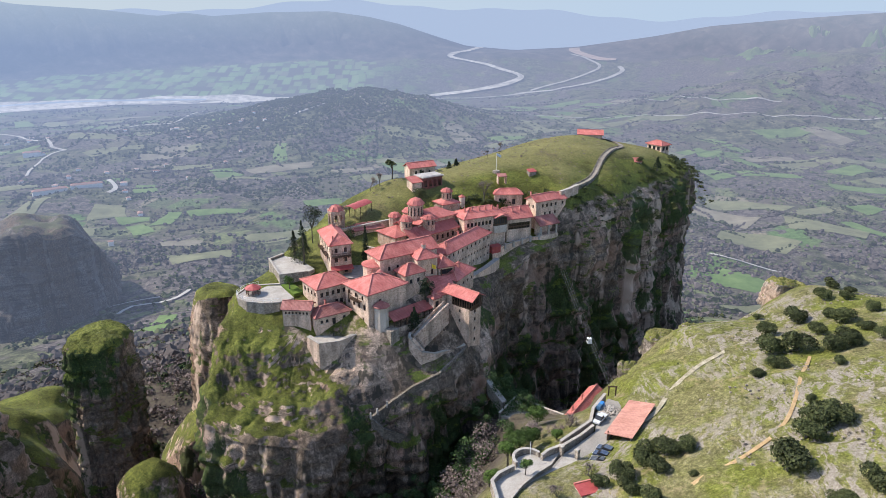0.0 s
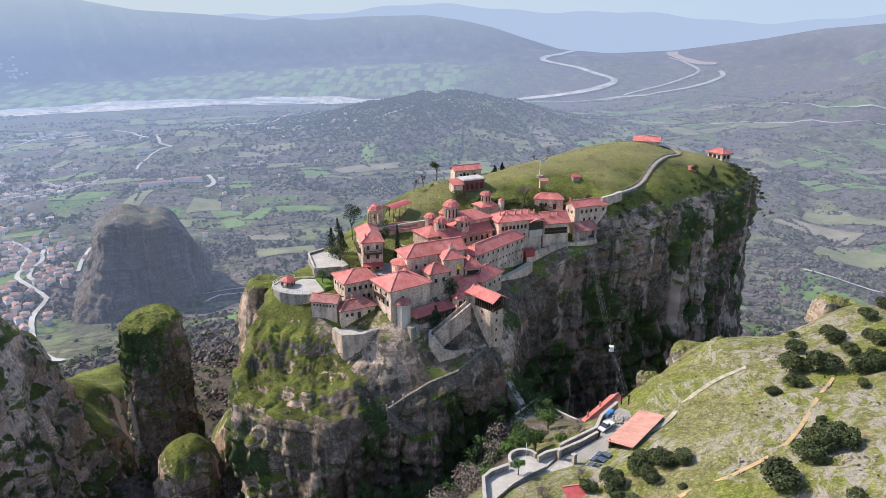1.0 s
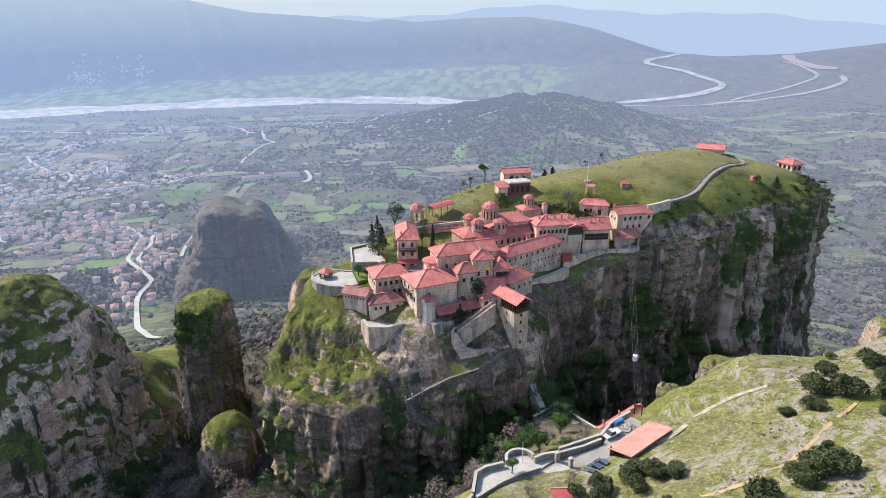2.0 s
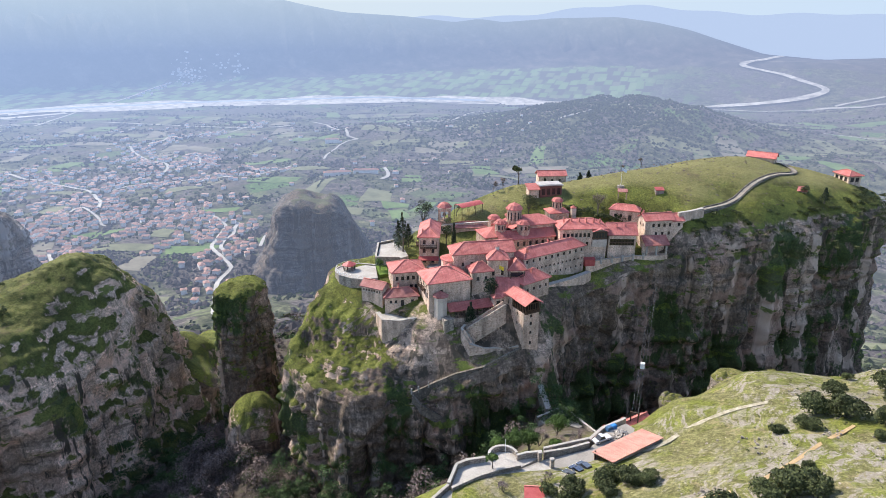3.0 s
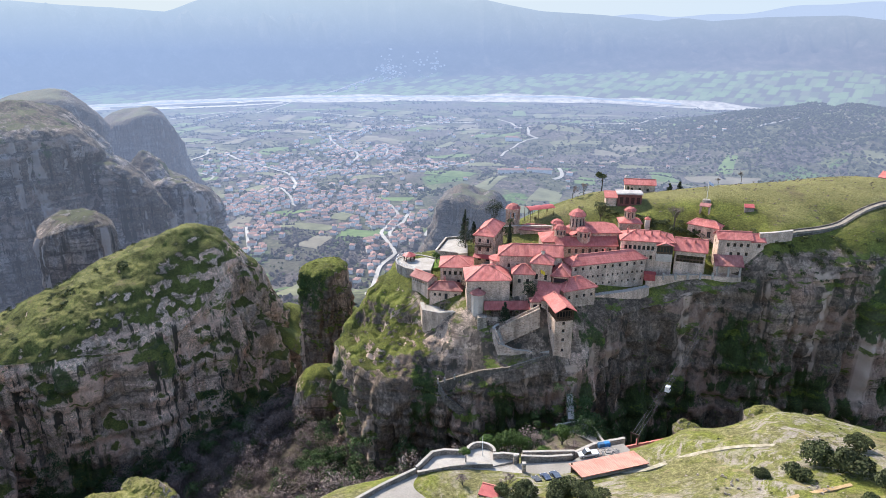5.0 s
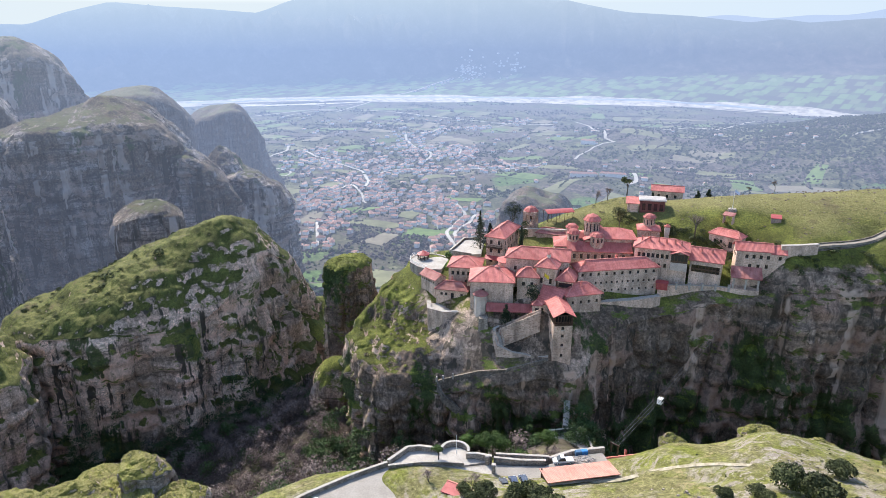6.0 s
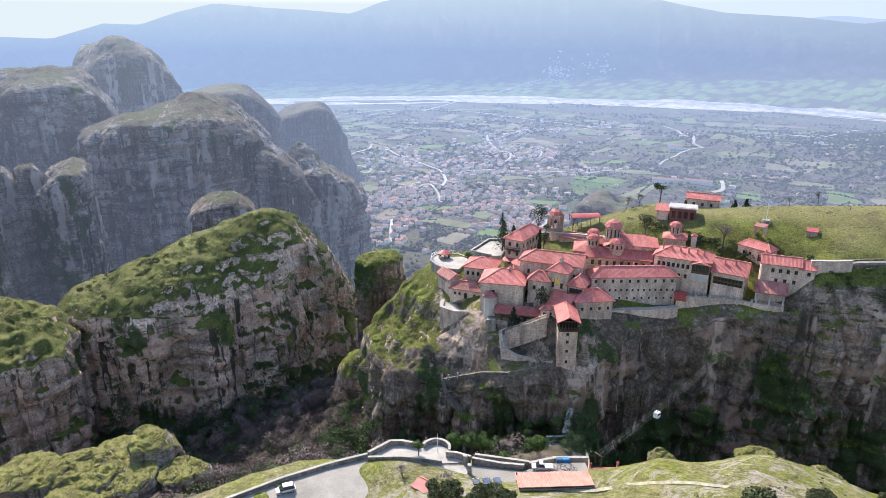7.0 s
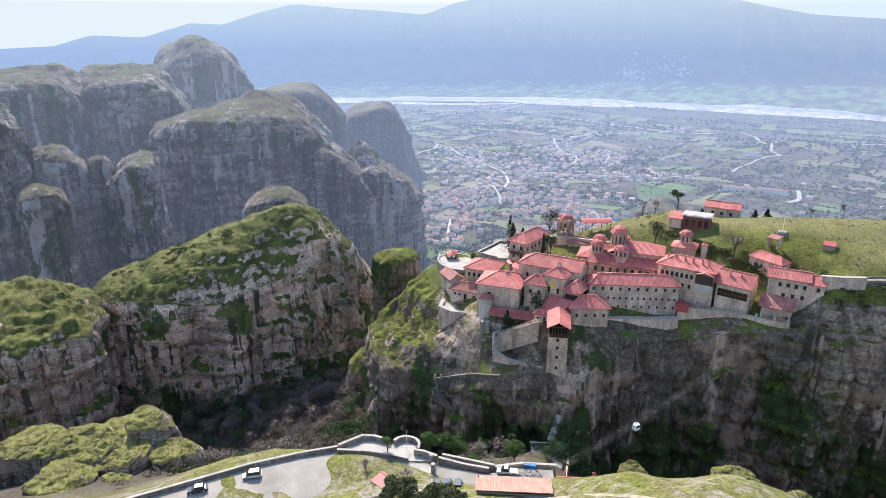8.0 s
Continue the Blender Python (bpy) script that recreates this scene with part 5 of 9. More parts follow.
store = house("courtyard_store", "low stone building with weathered tile roof", -29.4, 208.8, 27, 11.0, 4.5, 351.5, 356.0, 1.6, "hip", 0.5, {"f": [(1.4, 3, 0.9, 1.2, 0.1, 0.9), (0.2, 1, 1.0, 2.1, 0.4, 0.6)]}, roof=M_ROOF_OLD)
gallery_house = house("balcony_house", "two-storey plastered house with glazed balcony and many chimneys", 7.3, 213.8, 29, 16.4, 8.6, 347.5, 358.9, 2.4, "hip", 0.6,
      {"f": [(8.3, 7, 0.9, 1.4, 0.05, 0.66), (5.2, 6, 0.8, 1.3, 0.3, 1.0)], "l": [(8.3, 2, 0.9, 1.4, 0.1, 0.7), (5.2, 2, 0.8, 1.3, 0.1, 0.9)], "r": [(8.3, 2, 0.9, 1.4, 0.1, 0.9)]}, wall=M_WALL,
      chimneys=[(2.0, 3.4, 1.1), (4.5, 3.0, 1.1), (7.2, 2.6, 1.0), (9.6, 2.4, 1.0), (12.2, 2.4, 1.0), (14.2, 2.0, 0.9)])
bm = bmesh.new()
box(bm, 11.3, -0.9, 5.0, 16.3, 0.0, 7.6)
bay = part("bay", bm, M_PLASTER, gallery_house)
bm = bmesh.new()
box(bm, 11.3, -0.9, 7.6, 16.3, 0.0, 8.2)
for i in range(6):
    beam(bm, (11.4 + i * 0.97, -0.85, 8.2), (11.4 + i * 0.97, -0.85, 10.2), 0.14, 0.14)
beam(bm, (11.3, -0.85, 10.2), (16.3, -0.85, 10.2), 0.2, 0.25)
bm2 = bmesh.new()
box(bm2, 11.45, -0.75, 8.2, 16.2, 0.05, 10.2)
part("bay_window", bm, M_WOOD, gallery_house, "glazed timber balcony")
part("bay_glass", bm2, M_GLASS, gallery_house)
part("bay_roof", slab([[(11.0, -1.5, 10.5), (13.8, -1.5, 11.5), (13.8, 3.0, 12.2), (11.0, 3.0, 11.6)], [(13.8, -1.5, 11.5), (16.7, -1.5, 10.5), (16.7, 3.0, 11.6), (13.8, 3.0, 12.2)]], 0.15), M_ROOF, gallery_house)
barn = house("timber_barn", "stone barn with open timber loft and steep red roof", 22.2, 222.3, 22.5, 9.4, 7.4, 348, 356.5, 3.2, "gable", 0.6, {"f": [(4.6, 1, 8.4, 2.3, 0.02, 0.98)]}, chimneys=[(3.0, 2.2, 1.4), (6.0, 2.4, 1.4)])
bm = bmesh.new()
for i in range(9):
    beam(bm, (0.6 + i * 1.02, 0.1, 4.6), (0.6 + i * 1.02, 0.1, 6.9), 0.16, 0.16)
beam(bm, (0.4, 0.1, 5.6), (9.0, 0.1, 5.6), 0.14, 0.5)
part("loft_posts", bm, M_WOOD, barn)
for x0, x1, nm, lab in ((0, 10.2, "east_house", "two-storey stone house with bright red tile roof"), (10.25, 14.0, "east_wing", "narrow stone wing with red tile roof")):
    c, s = math.cos(radians(34)), math.sin(radians(34))
    house(nm, lab, 32.9 + x0 * c, 230.1 + x0 * s, 34, x1 - x0, 5.6, 352.5, 360.6 - (0.0 if x0 == 0 else 0.5), 1.9, "gable", 0.5, {"f": [(5.6, 4 if x0 == 0 else 1, 0.9, 1.2, 0.2 if x0 == 0 else 0.2, 1.0), (2.6, 3 if x0 == 0 else 0, 0.9, 1.2, 0.3, 1.0)], "l": [(5.6, 2, 0.8, 1.1, 0.1, 0.9)]}, chimneys=[(1.0, 4.4, 0.8)] if x0 == 0 else ())


def porch_hut():
    ob = thing("gate_porch", 34.3, 226.6, 349, 31.5, "open porch on stone piers with lichened tile roof", "porch", "monastery buildings")
    bm = bmesh.new()
    for i in range(3):
        box(bm, 0.2 + i * 3.5, -0.1, -2.0, 0.75 + i * 3.5, 0.45, 3.9)
    part("pier", bm, M_SILL, ob)
    bm = bmesh.new()
    box(bm, 0, 3.0, -2, 7.9, 3.4, 5.6)
    box(bm, 0, -0.4, -2.2, 7.9, 3.0, 0.2)
    part("rear_wall", bm, M_WALL, ob)
    part("roof", slab([[(-0.5, -0.7, 4.0), (8.4, -0.7, 4.0), (8.4, 3.6, 6.4), (-0.5, 3.6, 6.4)]], 0.22), M_ROOF_OLD, ob)


porch_hut()
house("souvenir_hut", "small stone shop with red tile roof below the hill", 18.6, 240.3, 3, 10.4, 4.2, 356.5, 360.6, 1.8, "hip", 0.4, {"f": [(1.5, 2, 0.8, 1.0, 0.1, 0.5), (0.3, 1, 1.2, 2.1, 0.6, 0.8)]})
bm = slab([[(0, 0, 0), (3.6, 0, 0), (3.6, 3, 0.5), (0, 3, 0.5)]], 0.2)
hut = thing("hill_shelter", 20.0, 244.8, 366.2, 10, "small tiled shelter roof cut into the bank", "shelter")
part("roof", bm, M_ROOF_OLD, hut)
bm = bmesh.new()
box(bm, 0.2, 0.4, -3, 0.5, 2.8, 0)
part("wall", bm, M_WALL, hut)
bm = bmesh.new()
box(bm, 3.1, 0.4, -3, 3.4, 2.8, 0)
part("wall", bm, M_WALL, hut)
museum = thing("museum_terrace", -11.5, 236.6, 362.5, 34, "low red-walled building under a flat dusty grey roof", "building", "monastery buildings")
bm = bmesh.new()
box(bm, 4.6, 0.3, -2, 13.2, 5.8, 3.9)
part("wall", bm, M_OXIDE, museum)
bm = bmesh.new()
box(bm, 4.2, -0.4, 4.1, 13.6, 6.2, 4.45)
box(bm, 4.6, 0.2, 4.45, 13.2, 5.6, 4.6)
part("roof", bm, surface("dusty_roof_felt", (0.30, 0.27, 0.25), (0.46, 0.42, 0.39), 0.4), museum)
bm = bmesh.new()
for i in range(4):
    box(bm, 5.4 + i * 2.0, 0.26, 0.6, 6.6 + i * 2.0, 0.32, 3.0)
part("shop_window", bm, M_GLASS, museum)
bm = bmesh.new()
box(bm, 0.3, 0.3, -2, 4.2, 4.4, 2.9)
part("side_wall", bm, M_WALL, museum)
part("side_roof", slab([[(-0.2, -0.6, 3.0), (4.5, -0.6, 3.0), (4.5, 4.8, 4.3), (-0.2, 4.8, 4.3)]], 0.2), M_ROOF, museum)
house("upper_lodge", "long low lodge with red roof on the hill edge", -13.6, 256.4, 29.5, 11.2, 5.0, 362.5, 366.4, 1.7, "gable", 0.5, {"f": [(1.3, 3, 0.9, 1.2, 0.1, 0.9)]})
house("summit_house", "stone house with red tile roof on the hill crest", 61.5, 315.5, -10, 11.0, 6.0, 366.5, 370.3, 1.8, "gable", 0.6, {"f": [(1.0, 3, 1.0, 1.4, 0.1, 0.9)], "r": [(0.8, 2, 1.0, 1.6, 0.1, 0.9)]})
house("view_pavilion", "open stone pavilion with red hipped roof at the cliff edge", 96.0, 322.0, -55, 8.4, 5.8, 359, 365.2, 1.7, "hip", 0.7, {"f": [(3.6, 3, 1.6, 1.8, 0.05, 0.95)], "r": [(3.6, 2, 1.6, 1.8, 0.1, 0.9)]})
house("terrace_hut", "small lean-to hut with red tile roof", 79.5, 285.5, 14, 5.0, 3.0, 360.5, 363.6, 1.0, "shed", 0.3, {})
bunker = thing("hill_hatch", 33.5, 254.8, 365, 25, "small red-roofed hatch sunk in the grass", "hut")
part("roof", slab([[(-1.6, -1.2, 1.2), (1.6, -1.2, 1.2), (1.6, 1.2, 1.9), (-1.6, 1.2, 1.9)]], 0.2), M_RED, bunker)
bm = bmesh.new()
box(bm, -1.5, -1.0, -1, 1.5, 1.1, 1.2)
part("wall", bm, M_STONEWALL, bunker)


# ---- the main church ----
def dome_cap(ob, x, y, z, r, rise, n=12, name="dome_roof"):
    fs = []
    for i in range(n):
        a, b = 6.28319 * i / n, 6.28319 * (i + 1) / n
        p = [(x + r * math.cos(t), y + r * math.sin(t), z) for t in (a, b)]
        q = [(x + r * 0.6 * math.cos(t), y + r * 0.6 * math.sin(t), z + rise * 0.62) for t in (b, a)]
        fs.append([*p, *q])
        fs.append([q[1], q[0], (x, y, z + rise)])
    part(name, slab(fs, 0.12), M_ROOF, ob)
    for i in range(n):
        bm = bmesh.new()
        a = 6.28319 * i / n
        beam(bm, (x + r * math.cos(a), y + r * math.sin(a), z + 0.05), (x + r * 0.6 * math.cos(a), y + r * 0.6 * math.sin(a), z + rise * 0.62 + 0.05), 0.16, 0.1)
        part("dome_rib", bm, M_RIDGE, ob)


def drum_with_slots(ob, x, y, z0, z1, r, n=12, slots=True):
    bm = bmesh.new()
    drum(bm, x, y, z0, z1, r, r, n)
    d = part("drum", bm, M_CHURCH, ob)
    if slots:
        for i in range(n):
            a = 6.28319 * (i + 0.5) / n
            rr = r * math.cos(3.14159 / n)
            b = bmesh.new()
            box(b, -0.2, -0.04, 0, 0.2, 0.05, (z1 - z0) * 0.55)
            s = part("drum_window", b, M_GLASS, d)
            s.matrix_local = pose(x + rr * math.cos(a), y + rr * math.sin(a), z0 + (z1 - z0) * 0.28, 0, 0, math.degrees(a) - 90)
    return d


M_CHURCH = masonry_material("church_brick_and_stone", (0.30, 0.17, 0.12), (0.50, 0.36, 0.27), (0.50, 0.42, 0.36), 0.4)
church = thing("main_church", -8.8, 212.5, 350, 42, "domed brick and stone church with layered red roofs", "church", "monastery buildings")
for nm, (x0, y0, x1, y1, z1) in {"nave_wall": (3.2, -4.2, 14.0, 5.2, 9.4), "bema_wall": (-12.0, -4.6, -2.4, 5.0, 6.4), "crossing_wall": (-2.4, -4.4, 3.2, 4.8, 8.6), "aisle_wall": (-8.0, -7.3, 12.2, -4.2, 5.8)}.items():
    b = bmesh.new()
    holes = {"nave_wall": [(6.8, 5, 0.7, 1.3, 0.1, 0.95)], "aisle_wall": [(3.2, 8, 0.9, 1.6, 0.05, 0.95)], "bema_wall": [(3.6, 2, 0.6, 1.2, 0.1, 0.9)], "crossing_wall": []}[nm]
    for side, fr in side_frames(x1 - x0, y1 - y0).items():
        hh = add_openings(holes if side in ("f", "l") else [], fr[2]) if side == "f" else []
        pierced_wall(b, (fr[0][0] + x0, fr[0][1] + y0, 0), fr[1], fr[2], -2, z1, hh)
        if hh:
            add_windows(church, hh, ((fr[0][0] + x0, fr[0][1] + y0, 0), fr[1], fr[2], fr[3]))
    part(nm, b, M_CHURCH, church)
    b = bmesh.new()
    box(b, x0 + 0.35, y0 + 0.35, 0, x1 - 0.35, y1 - 0.35, z1 - 0.1)
    part("interior", b, M_DARK, church)


def church_roof(name, faces):
    part(name, slab(faces, 0.2), M_ROOF, church)


def shifted(kind, x0, y0, w, d, z, rise, o):
    fs, _ = roof_faces(kind, w, d, z, rise, o)
    return [[(p[0] + x0, p[1] + y0, p[2]) for p in f] for f in fs]


church_roof("nave_roof", shifted("hip_right", 3.0, -4.2, 11.0, 9.4, 9.5, 2.4, 0.5))
church_roof("bema_roof", shifted("hip", -12.0, -4.6, 10.0, 9.6, 6.5, 2.2, 0.5))
church_roof("cross_roof", shifted("gable_y", -2.6, -4.6, 5.8, 9.8, 8.7, 1.6, 0.4))
church_roof("bema_ridge_roof", shifted("gable", -7.5, -1.8, 6.0, 3.6, 8.6, 1.4, 0.3))
b = bmesh.new()
box(b, -7.2, -1.6, 5, -2.0, 1.6, 8.6)
part("bema_clerestory", b, M_CHURCH, church)
church_roof("aisle_roof", [[(-8.4, -7.9, 5.9), (12.7, -7.9, 5.9), (12.7, -4.0, 8.3), (-8.4, -4.0, 8.3)]])
drum_with_slots(church, 0, 0, 9.4, 14.6, 2.55, 12)
dome_cap(church, 0, 0, 14.6, 3.0, 2.2, 12)
for sx, sy, r in ((-6.2, -2.9, 1.9), (-6.2, 3.2, 1.9), (1.45, -4.7, 2.3), (1.45, 5.2, 2.3)):
    top = 10.8 if abs(sy) < 4 else 10.6
    drum_with_slots(church, sx, sy, -1 if abs(sy) > 4 else 6.0, top, r, 10, False)
    for k in range(3):
        a = radians(-90 + (k - 1) * 36) if sy < 0 else radians(90 + (k - 1) * 36)
        b = bmesh.new()
        box(b, -0.25, -0.05, 0, 0.25, 0.06, 1.3)
        s = part("apse_window", b, M_GLASS, church)
        s.matrix_local = pose(sx + r * 0.985 * math.cos(a), sy + r * 0.985 * math.sin(a), top - 2.0, 0, 0, math.degrees(a) - 90)
    dome_cap(church, sx, sy, top, r + 0.4, 1.5, 10)

chapel = thing("small_chapel", 1.1, 231.6, 355, 35, "little red-walled chapel with octagonal dome", "chapel", "monastery buildings")
b = bmesh.new()
box(b, -3.6, -3.2, -2, 3.6, 3.2, 5.0)
part("wall", b, M_CHURCH, chapel)
part("roof", slab(shifted("hip", -3.6, -3.2, 7.2, 6.4, 5.1, 1.6, 0.4), 0.18), M_ROOF, chapel)
drum_with_slots(chapel, 0, 0, 5.6, 8.9, 1.9, 8)
dome_cap(chapel, 0, 0, 8.9, 2.3, 1.4, 8)
b = bmesh.new()
box(b, -0.8, -0.8, -1, 0.8, 0.8, 4.0)
shrine = part("shrine", b, M_PLASTER, chapel)
shrine.location = (6.0, -1.0, 2.2)
part("roof", slab(shifted("pyramid", -0.8, -0.8, 1.6, 1.6, 4.0, 0.9, 0.2), 0.12), M_ROOF, shrine)

belfry = thing("bell_tower", -35.0, 211.8, 353.5, 25, "open brick bell tower with arched openings and tiled dome", "tower", "monastery buildings")
b = bmesh.new()
box(b, -2.2, -2.2, -2, 2.2, 2.2, 4.0)
part("wall", b, M_CHURCH, belfry)
for sx in (-1, 1):
    for sy in (-1, 1):
        b = bmesh.new()
        box(b, sx * 1.8 - 0.45, sy * 1.8 - 0.45, 3.9, sx * 1.8 + 0.45, sy * 1.8 + 0.45, 7.7)
        part("pier", b, M_CHURCH, belfry)
for q in (-1, 1):
    for dx, dy in ((1.8, 0.0), (0.0, 1.8)):
        b = bmesh.new()
        hx, hy = (0.16, 0.2) if dx else (0.2, 0.16)
        box(b, q * dx - hx, q * dy - hy, 3.9, q * dx + hx, q * dy + hy, 7.7)
        part("mullion", b, M_CHURCH, belfry)
b = bmesh.new()
box(b, -2.3, -2.3, 7.6, 2.3, 2.3, 8.6)
part("lintel", b, M_CHURCH, belfry)
b = bmesh.new()
box(b, -2.45, -2.45, 8.6, 2.45, 2.45, 8.85)
part("cornice", b, M_CHURCH, belfry)
dome_cap(belfry, 0, 0, 8.85, 2.75, 1.9, 8, "roof")
b = bmesh.new()
drum(b, 0, 0, 5.6, 6.8, 0.65, 0.25, 12)
part("bell", b, M_WOOD, belfry, "dark bronze bell")

canopy = thing("red_canopy", -31.5, 215.5, 357, 62, "curved bright red canopy over the courtyard terrace", "canopy", "monastery buildings")
fs = []
for i in range(8):
    t0, t1 = i / 8, (i + 1) / 8
    arch = lambda t: 4.2 + 1.3 * math.sin(3.14159 * (0.15 + 0.7 * t))
    fs.append([(0, 5 * t0 - 2.5, arch(t0)), (0, 5 * t1 - 2.5, arch(t1)), (10.5, 5 * t1 - 2.5, arch(t1)), (10.5, 5 * t0 - 2.5, arch(t0))][::-1])
part("cover", slab(fs, 0.1), M_RED, canopy)
for i in range(4):
    for sy in (-2.3, 2.3):
        b = bmesh.new()
        drum(b, 0.4 + i * 3.2, sy, -3, 4.8, 0.09, 0.09, 8)
        part("post", b, M_WOOD, canopy)


# ---- walls, stairs and paved places ----
def wall_run(name, label, points, drop, thick, material, coping=None, category="wall", group="", cap=0.16, closed=False):
    """A continuous wall through (x, y, top) points, reaching drop metres down, with a coping."""
    ob = thing(name, points[0][0], points[0][1], points[0][2], 0, label, category, group)
    o = Vector(points[0])
    P = [Vector(p) - o for p in points]
    n = len(P)
    side = []
    for i in range(n):
        a = P[max(0, i - 1)] if not closed else P[(i - 1) % n]
        b = P[min(n - 1, i + 1)] if not closed else P[(i + 1) % n]
        d = Vector((b.x - a.x, b.y - a.y, 0)).normalized()
        side.append(Vector((d.y, -d.x, 0)))
    for nm, half, z0, z1, mt in (("wall", thick / 2, -drop, 0.0, material), ("coping", thick / 2 + 0.07, 0.0, cap, coping or M_SILL)):
        bm = bmesh.new()
        rows = [[bm.verts.new(P[i] + side[i] * s * half + Vector((0, 0, z))) for s, z in ((-1, z0), (1, z0), (1, z1), (-1, z1))] for i in range(n)]
        for i in range(n if closed else n - 1):
            a, b = rows[i], rows[(i + 1) % n]
            for k in range(4):
                m = (k + 1) % 4
                bm.faces.new((a[k], b[k], b[m], a[m]))
        if not closed:
            bm.faces.new(rows[0])
            bm.faces.new(rows[-1][::-1])
        bmesh.ops.recalc_face_normals(bm, faces=bm.faces)
        part(nm, bm, mt, ob)
    return ob


def paved(name, label, outline, z, material, thick=0.6, category="pavement", kind="structure"):
    """A flat slab over an outline of (x, y)."""
    bm = bmesh.new()
    top = [bm.verts.new((x, y, z)) for x, y in outline]
    low = [bm.verts.new((x, y, z - thick)) for x, y in outline]
    bm.faces.new(top)
    bm.faces.new(low[::-1])
    n = len(outline)
    for i in range(n):
        bm.faces.new((top[(i + 1) % n], top[i], low[i], low[(i + 1) % n]))
    bmesh.ops.recalc_face_normals(bm, faces=bm.faces)
    bmesh.ops.triangulate(bm, faces=[f for f in bm.faces if len(f.verts) > 4])
    return tagged(new(name, mesh_from(name, bm, material)), label, category, kind=kind)


def stair(name, label, a, b, wide, down, mat_side, group="monastery stairs"):
    """A straight flight of stone steps on a solid masonry base, with a parapet on its outer side."""
    a, b = Vector(a), Vector(b)
    run = Vector((b.x - a.x, b.y - a.y, 0))
    n = max(2, int(abs(b.z - a.z) / 0.18))
    ob = thing(name, a.x, a.y, a.z, math.degrees(math.atan2(run.y, run.x)), label, "stairs", group)
    L, H = run.length, b.z - a.z
    bm = bmesh.new()
    v = [bm.verts.new(p) for p in ((0, -wide / 2, -down), (L, -wide / 2, H - down), (L, -wide / 2, H - 0.2), (0, -wide / 2, -0.2), (0, wide / 2, -down), (L, wide / 2, H - down), (L, wide / 2, H - 0.2), (0, wide / 2, -0.2))]
    for f in ((0, 1, 2, 3), (5, 4, 7, 6), (3, 2, 6, 7), (0, 3, 7, 4), (1, 5, 6, 2), (4, 5, 1, 0)):
        bm.faces.new([v[i] for i in f])
    part("base", bm, mat_side, ob)
    for i in range(n):
        bm = bmesh.new()
        z = H * (i + 0.5) / n
        box(bm, L * i / n, -wide / 2 + 0.05, z - 0.35, L * (i + 1) / n + 0.03, wide / 2 - 0.05, z)
        part("step", bm, M_SILL, ob)
    for s in (-1, 1):
        bm = bmesh.new()
        beam(bm, (0, s * wide / 2, 0.45), (L, s * wide / 2, H + 0.45), 0.3, 0.95)
        part("parapet", bm, mat_side, ob)
    return ob


M_PINK = masonry_material("old_pink_masonry", (0.30, 0.22, 0.175), (0.55, 0.43, 0.35), (0.50, 0.40, 0.33), 0.6)

# the winch tower
tower = thing("winch_tower", 8.5, 172.9, 326, 52.3, "tall stone winch tower with timber loft and red gabled roof", "tower", "monastery buildings")
b = bmesh.new()
TW, TD = 5.5, 6.5
todo = []
for side, fr in side_frames(TW, TD).items():
    hh = []
    if side == "f":
        hh = [(2.3, 3.1, z, z + 0.95) for z in (8.2, 11.6, 14.5, 16.9)]
    if side == "l":
        hh = [(2.8, 3.4, z, z + 0.9) for z in (10.5, 14.0, 17.0)]
    pierced_wall(b, fr[0], fr[1], fr[2], -6, 18.7, hh)
    todo.append((hh, fr))
part("wall", b, M_WALL, tower)
for hh, fr in todo:
    add_windows(tower, hh, fr)
b = bmesh.new()
box(b, 0.4, 0.4, 0, TW - 0.4, TD - 0.4, 21.5)
part("interior", b, M_DARK, tower)
b = bmesh.new()
box(b, 0.1, -0.7, 18.5, TW - 0.1, TD, 18.75)
for i in range(7):
    beam(b, (0.2 + i * 0.85, -0.6, 18.7), (0.2 + i * 0.85, -0.6, 21.7), 0.16, 0.16)
for i in range(22):
    beam(b, (0.2 + i * 0.24, -0.62, 18.7), (0.2 + i * 0.24, -0.62, 19.7), 0.07, 0.07)
beam(b, (0.1, -0.62, 19.7), (TW - 0.1, -0.62, 19.7), 0.12, 0.12)
beam(b, (0.1, -0.62, 21.7), (TW - 0.1, -0.62, 21.7), 0.2, 0.25)
for xx in (0.15, TW - 0.15):
    for i in range(8):
        beam(b, (xx, 0.2 + i * 0.85, 18.7), (xx, 0.2 + i * 0.85, 21.7), 0.2, 0.2)
part("loft", b, M_WOOD, tower, "red-brown timber hoist loft")
part("roof", slab([[(TW + 0.6, -1.4, 21.6), (TW + 0.6, 9.5, 21.9), (TW / 2, 9.5, 23.7), (TW / 2, -1.4, 23.3)], [(-0.6, 9.5, 21.9), (-0.6, -1.4, 21.6), (TW / 2, -1.4, 23.3), (TW / 2, 9.5, 23.7)]], 0.2), M_ROOF, tower)
b = bmesh.new()
beam(b, (TW / 2, -1.4, 23.38), (TW / 2, 9.5, 23.78), 0.3, 0.16)
part("ridge_tiles", b, M_RIDGE, tower)
b = bmesh.new()
box(b, 0.3, TD, 8, TW - 0.3, 9.2, 21.6)
part("rear_wall", b, M_WALL, tower)

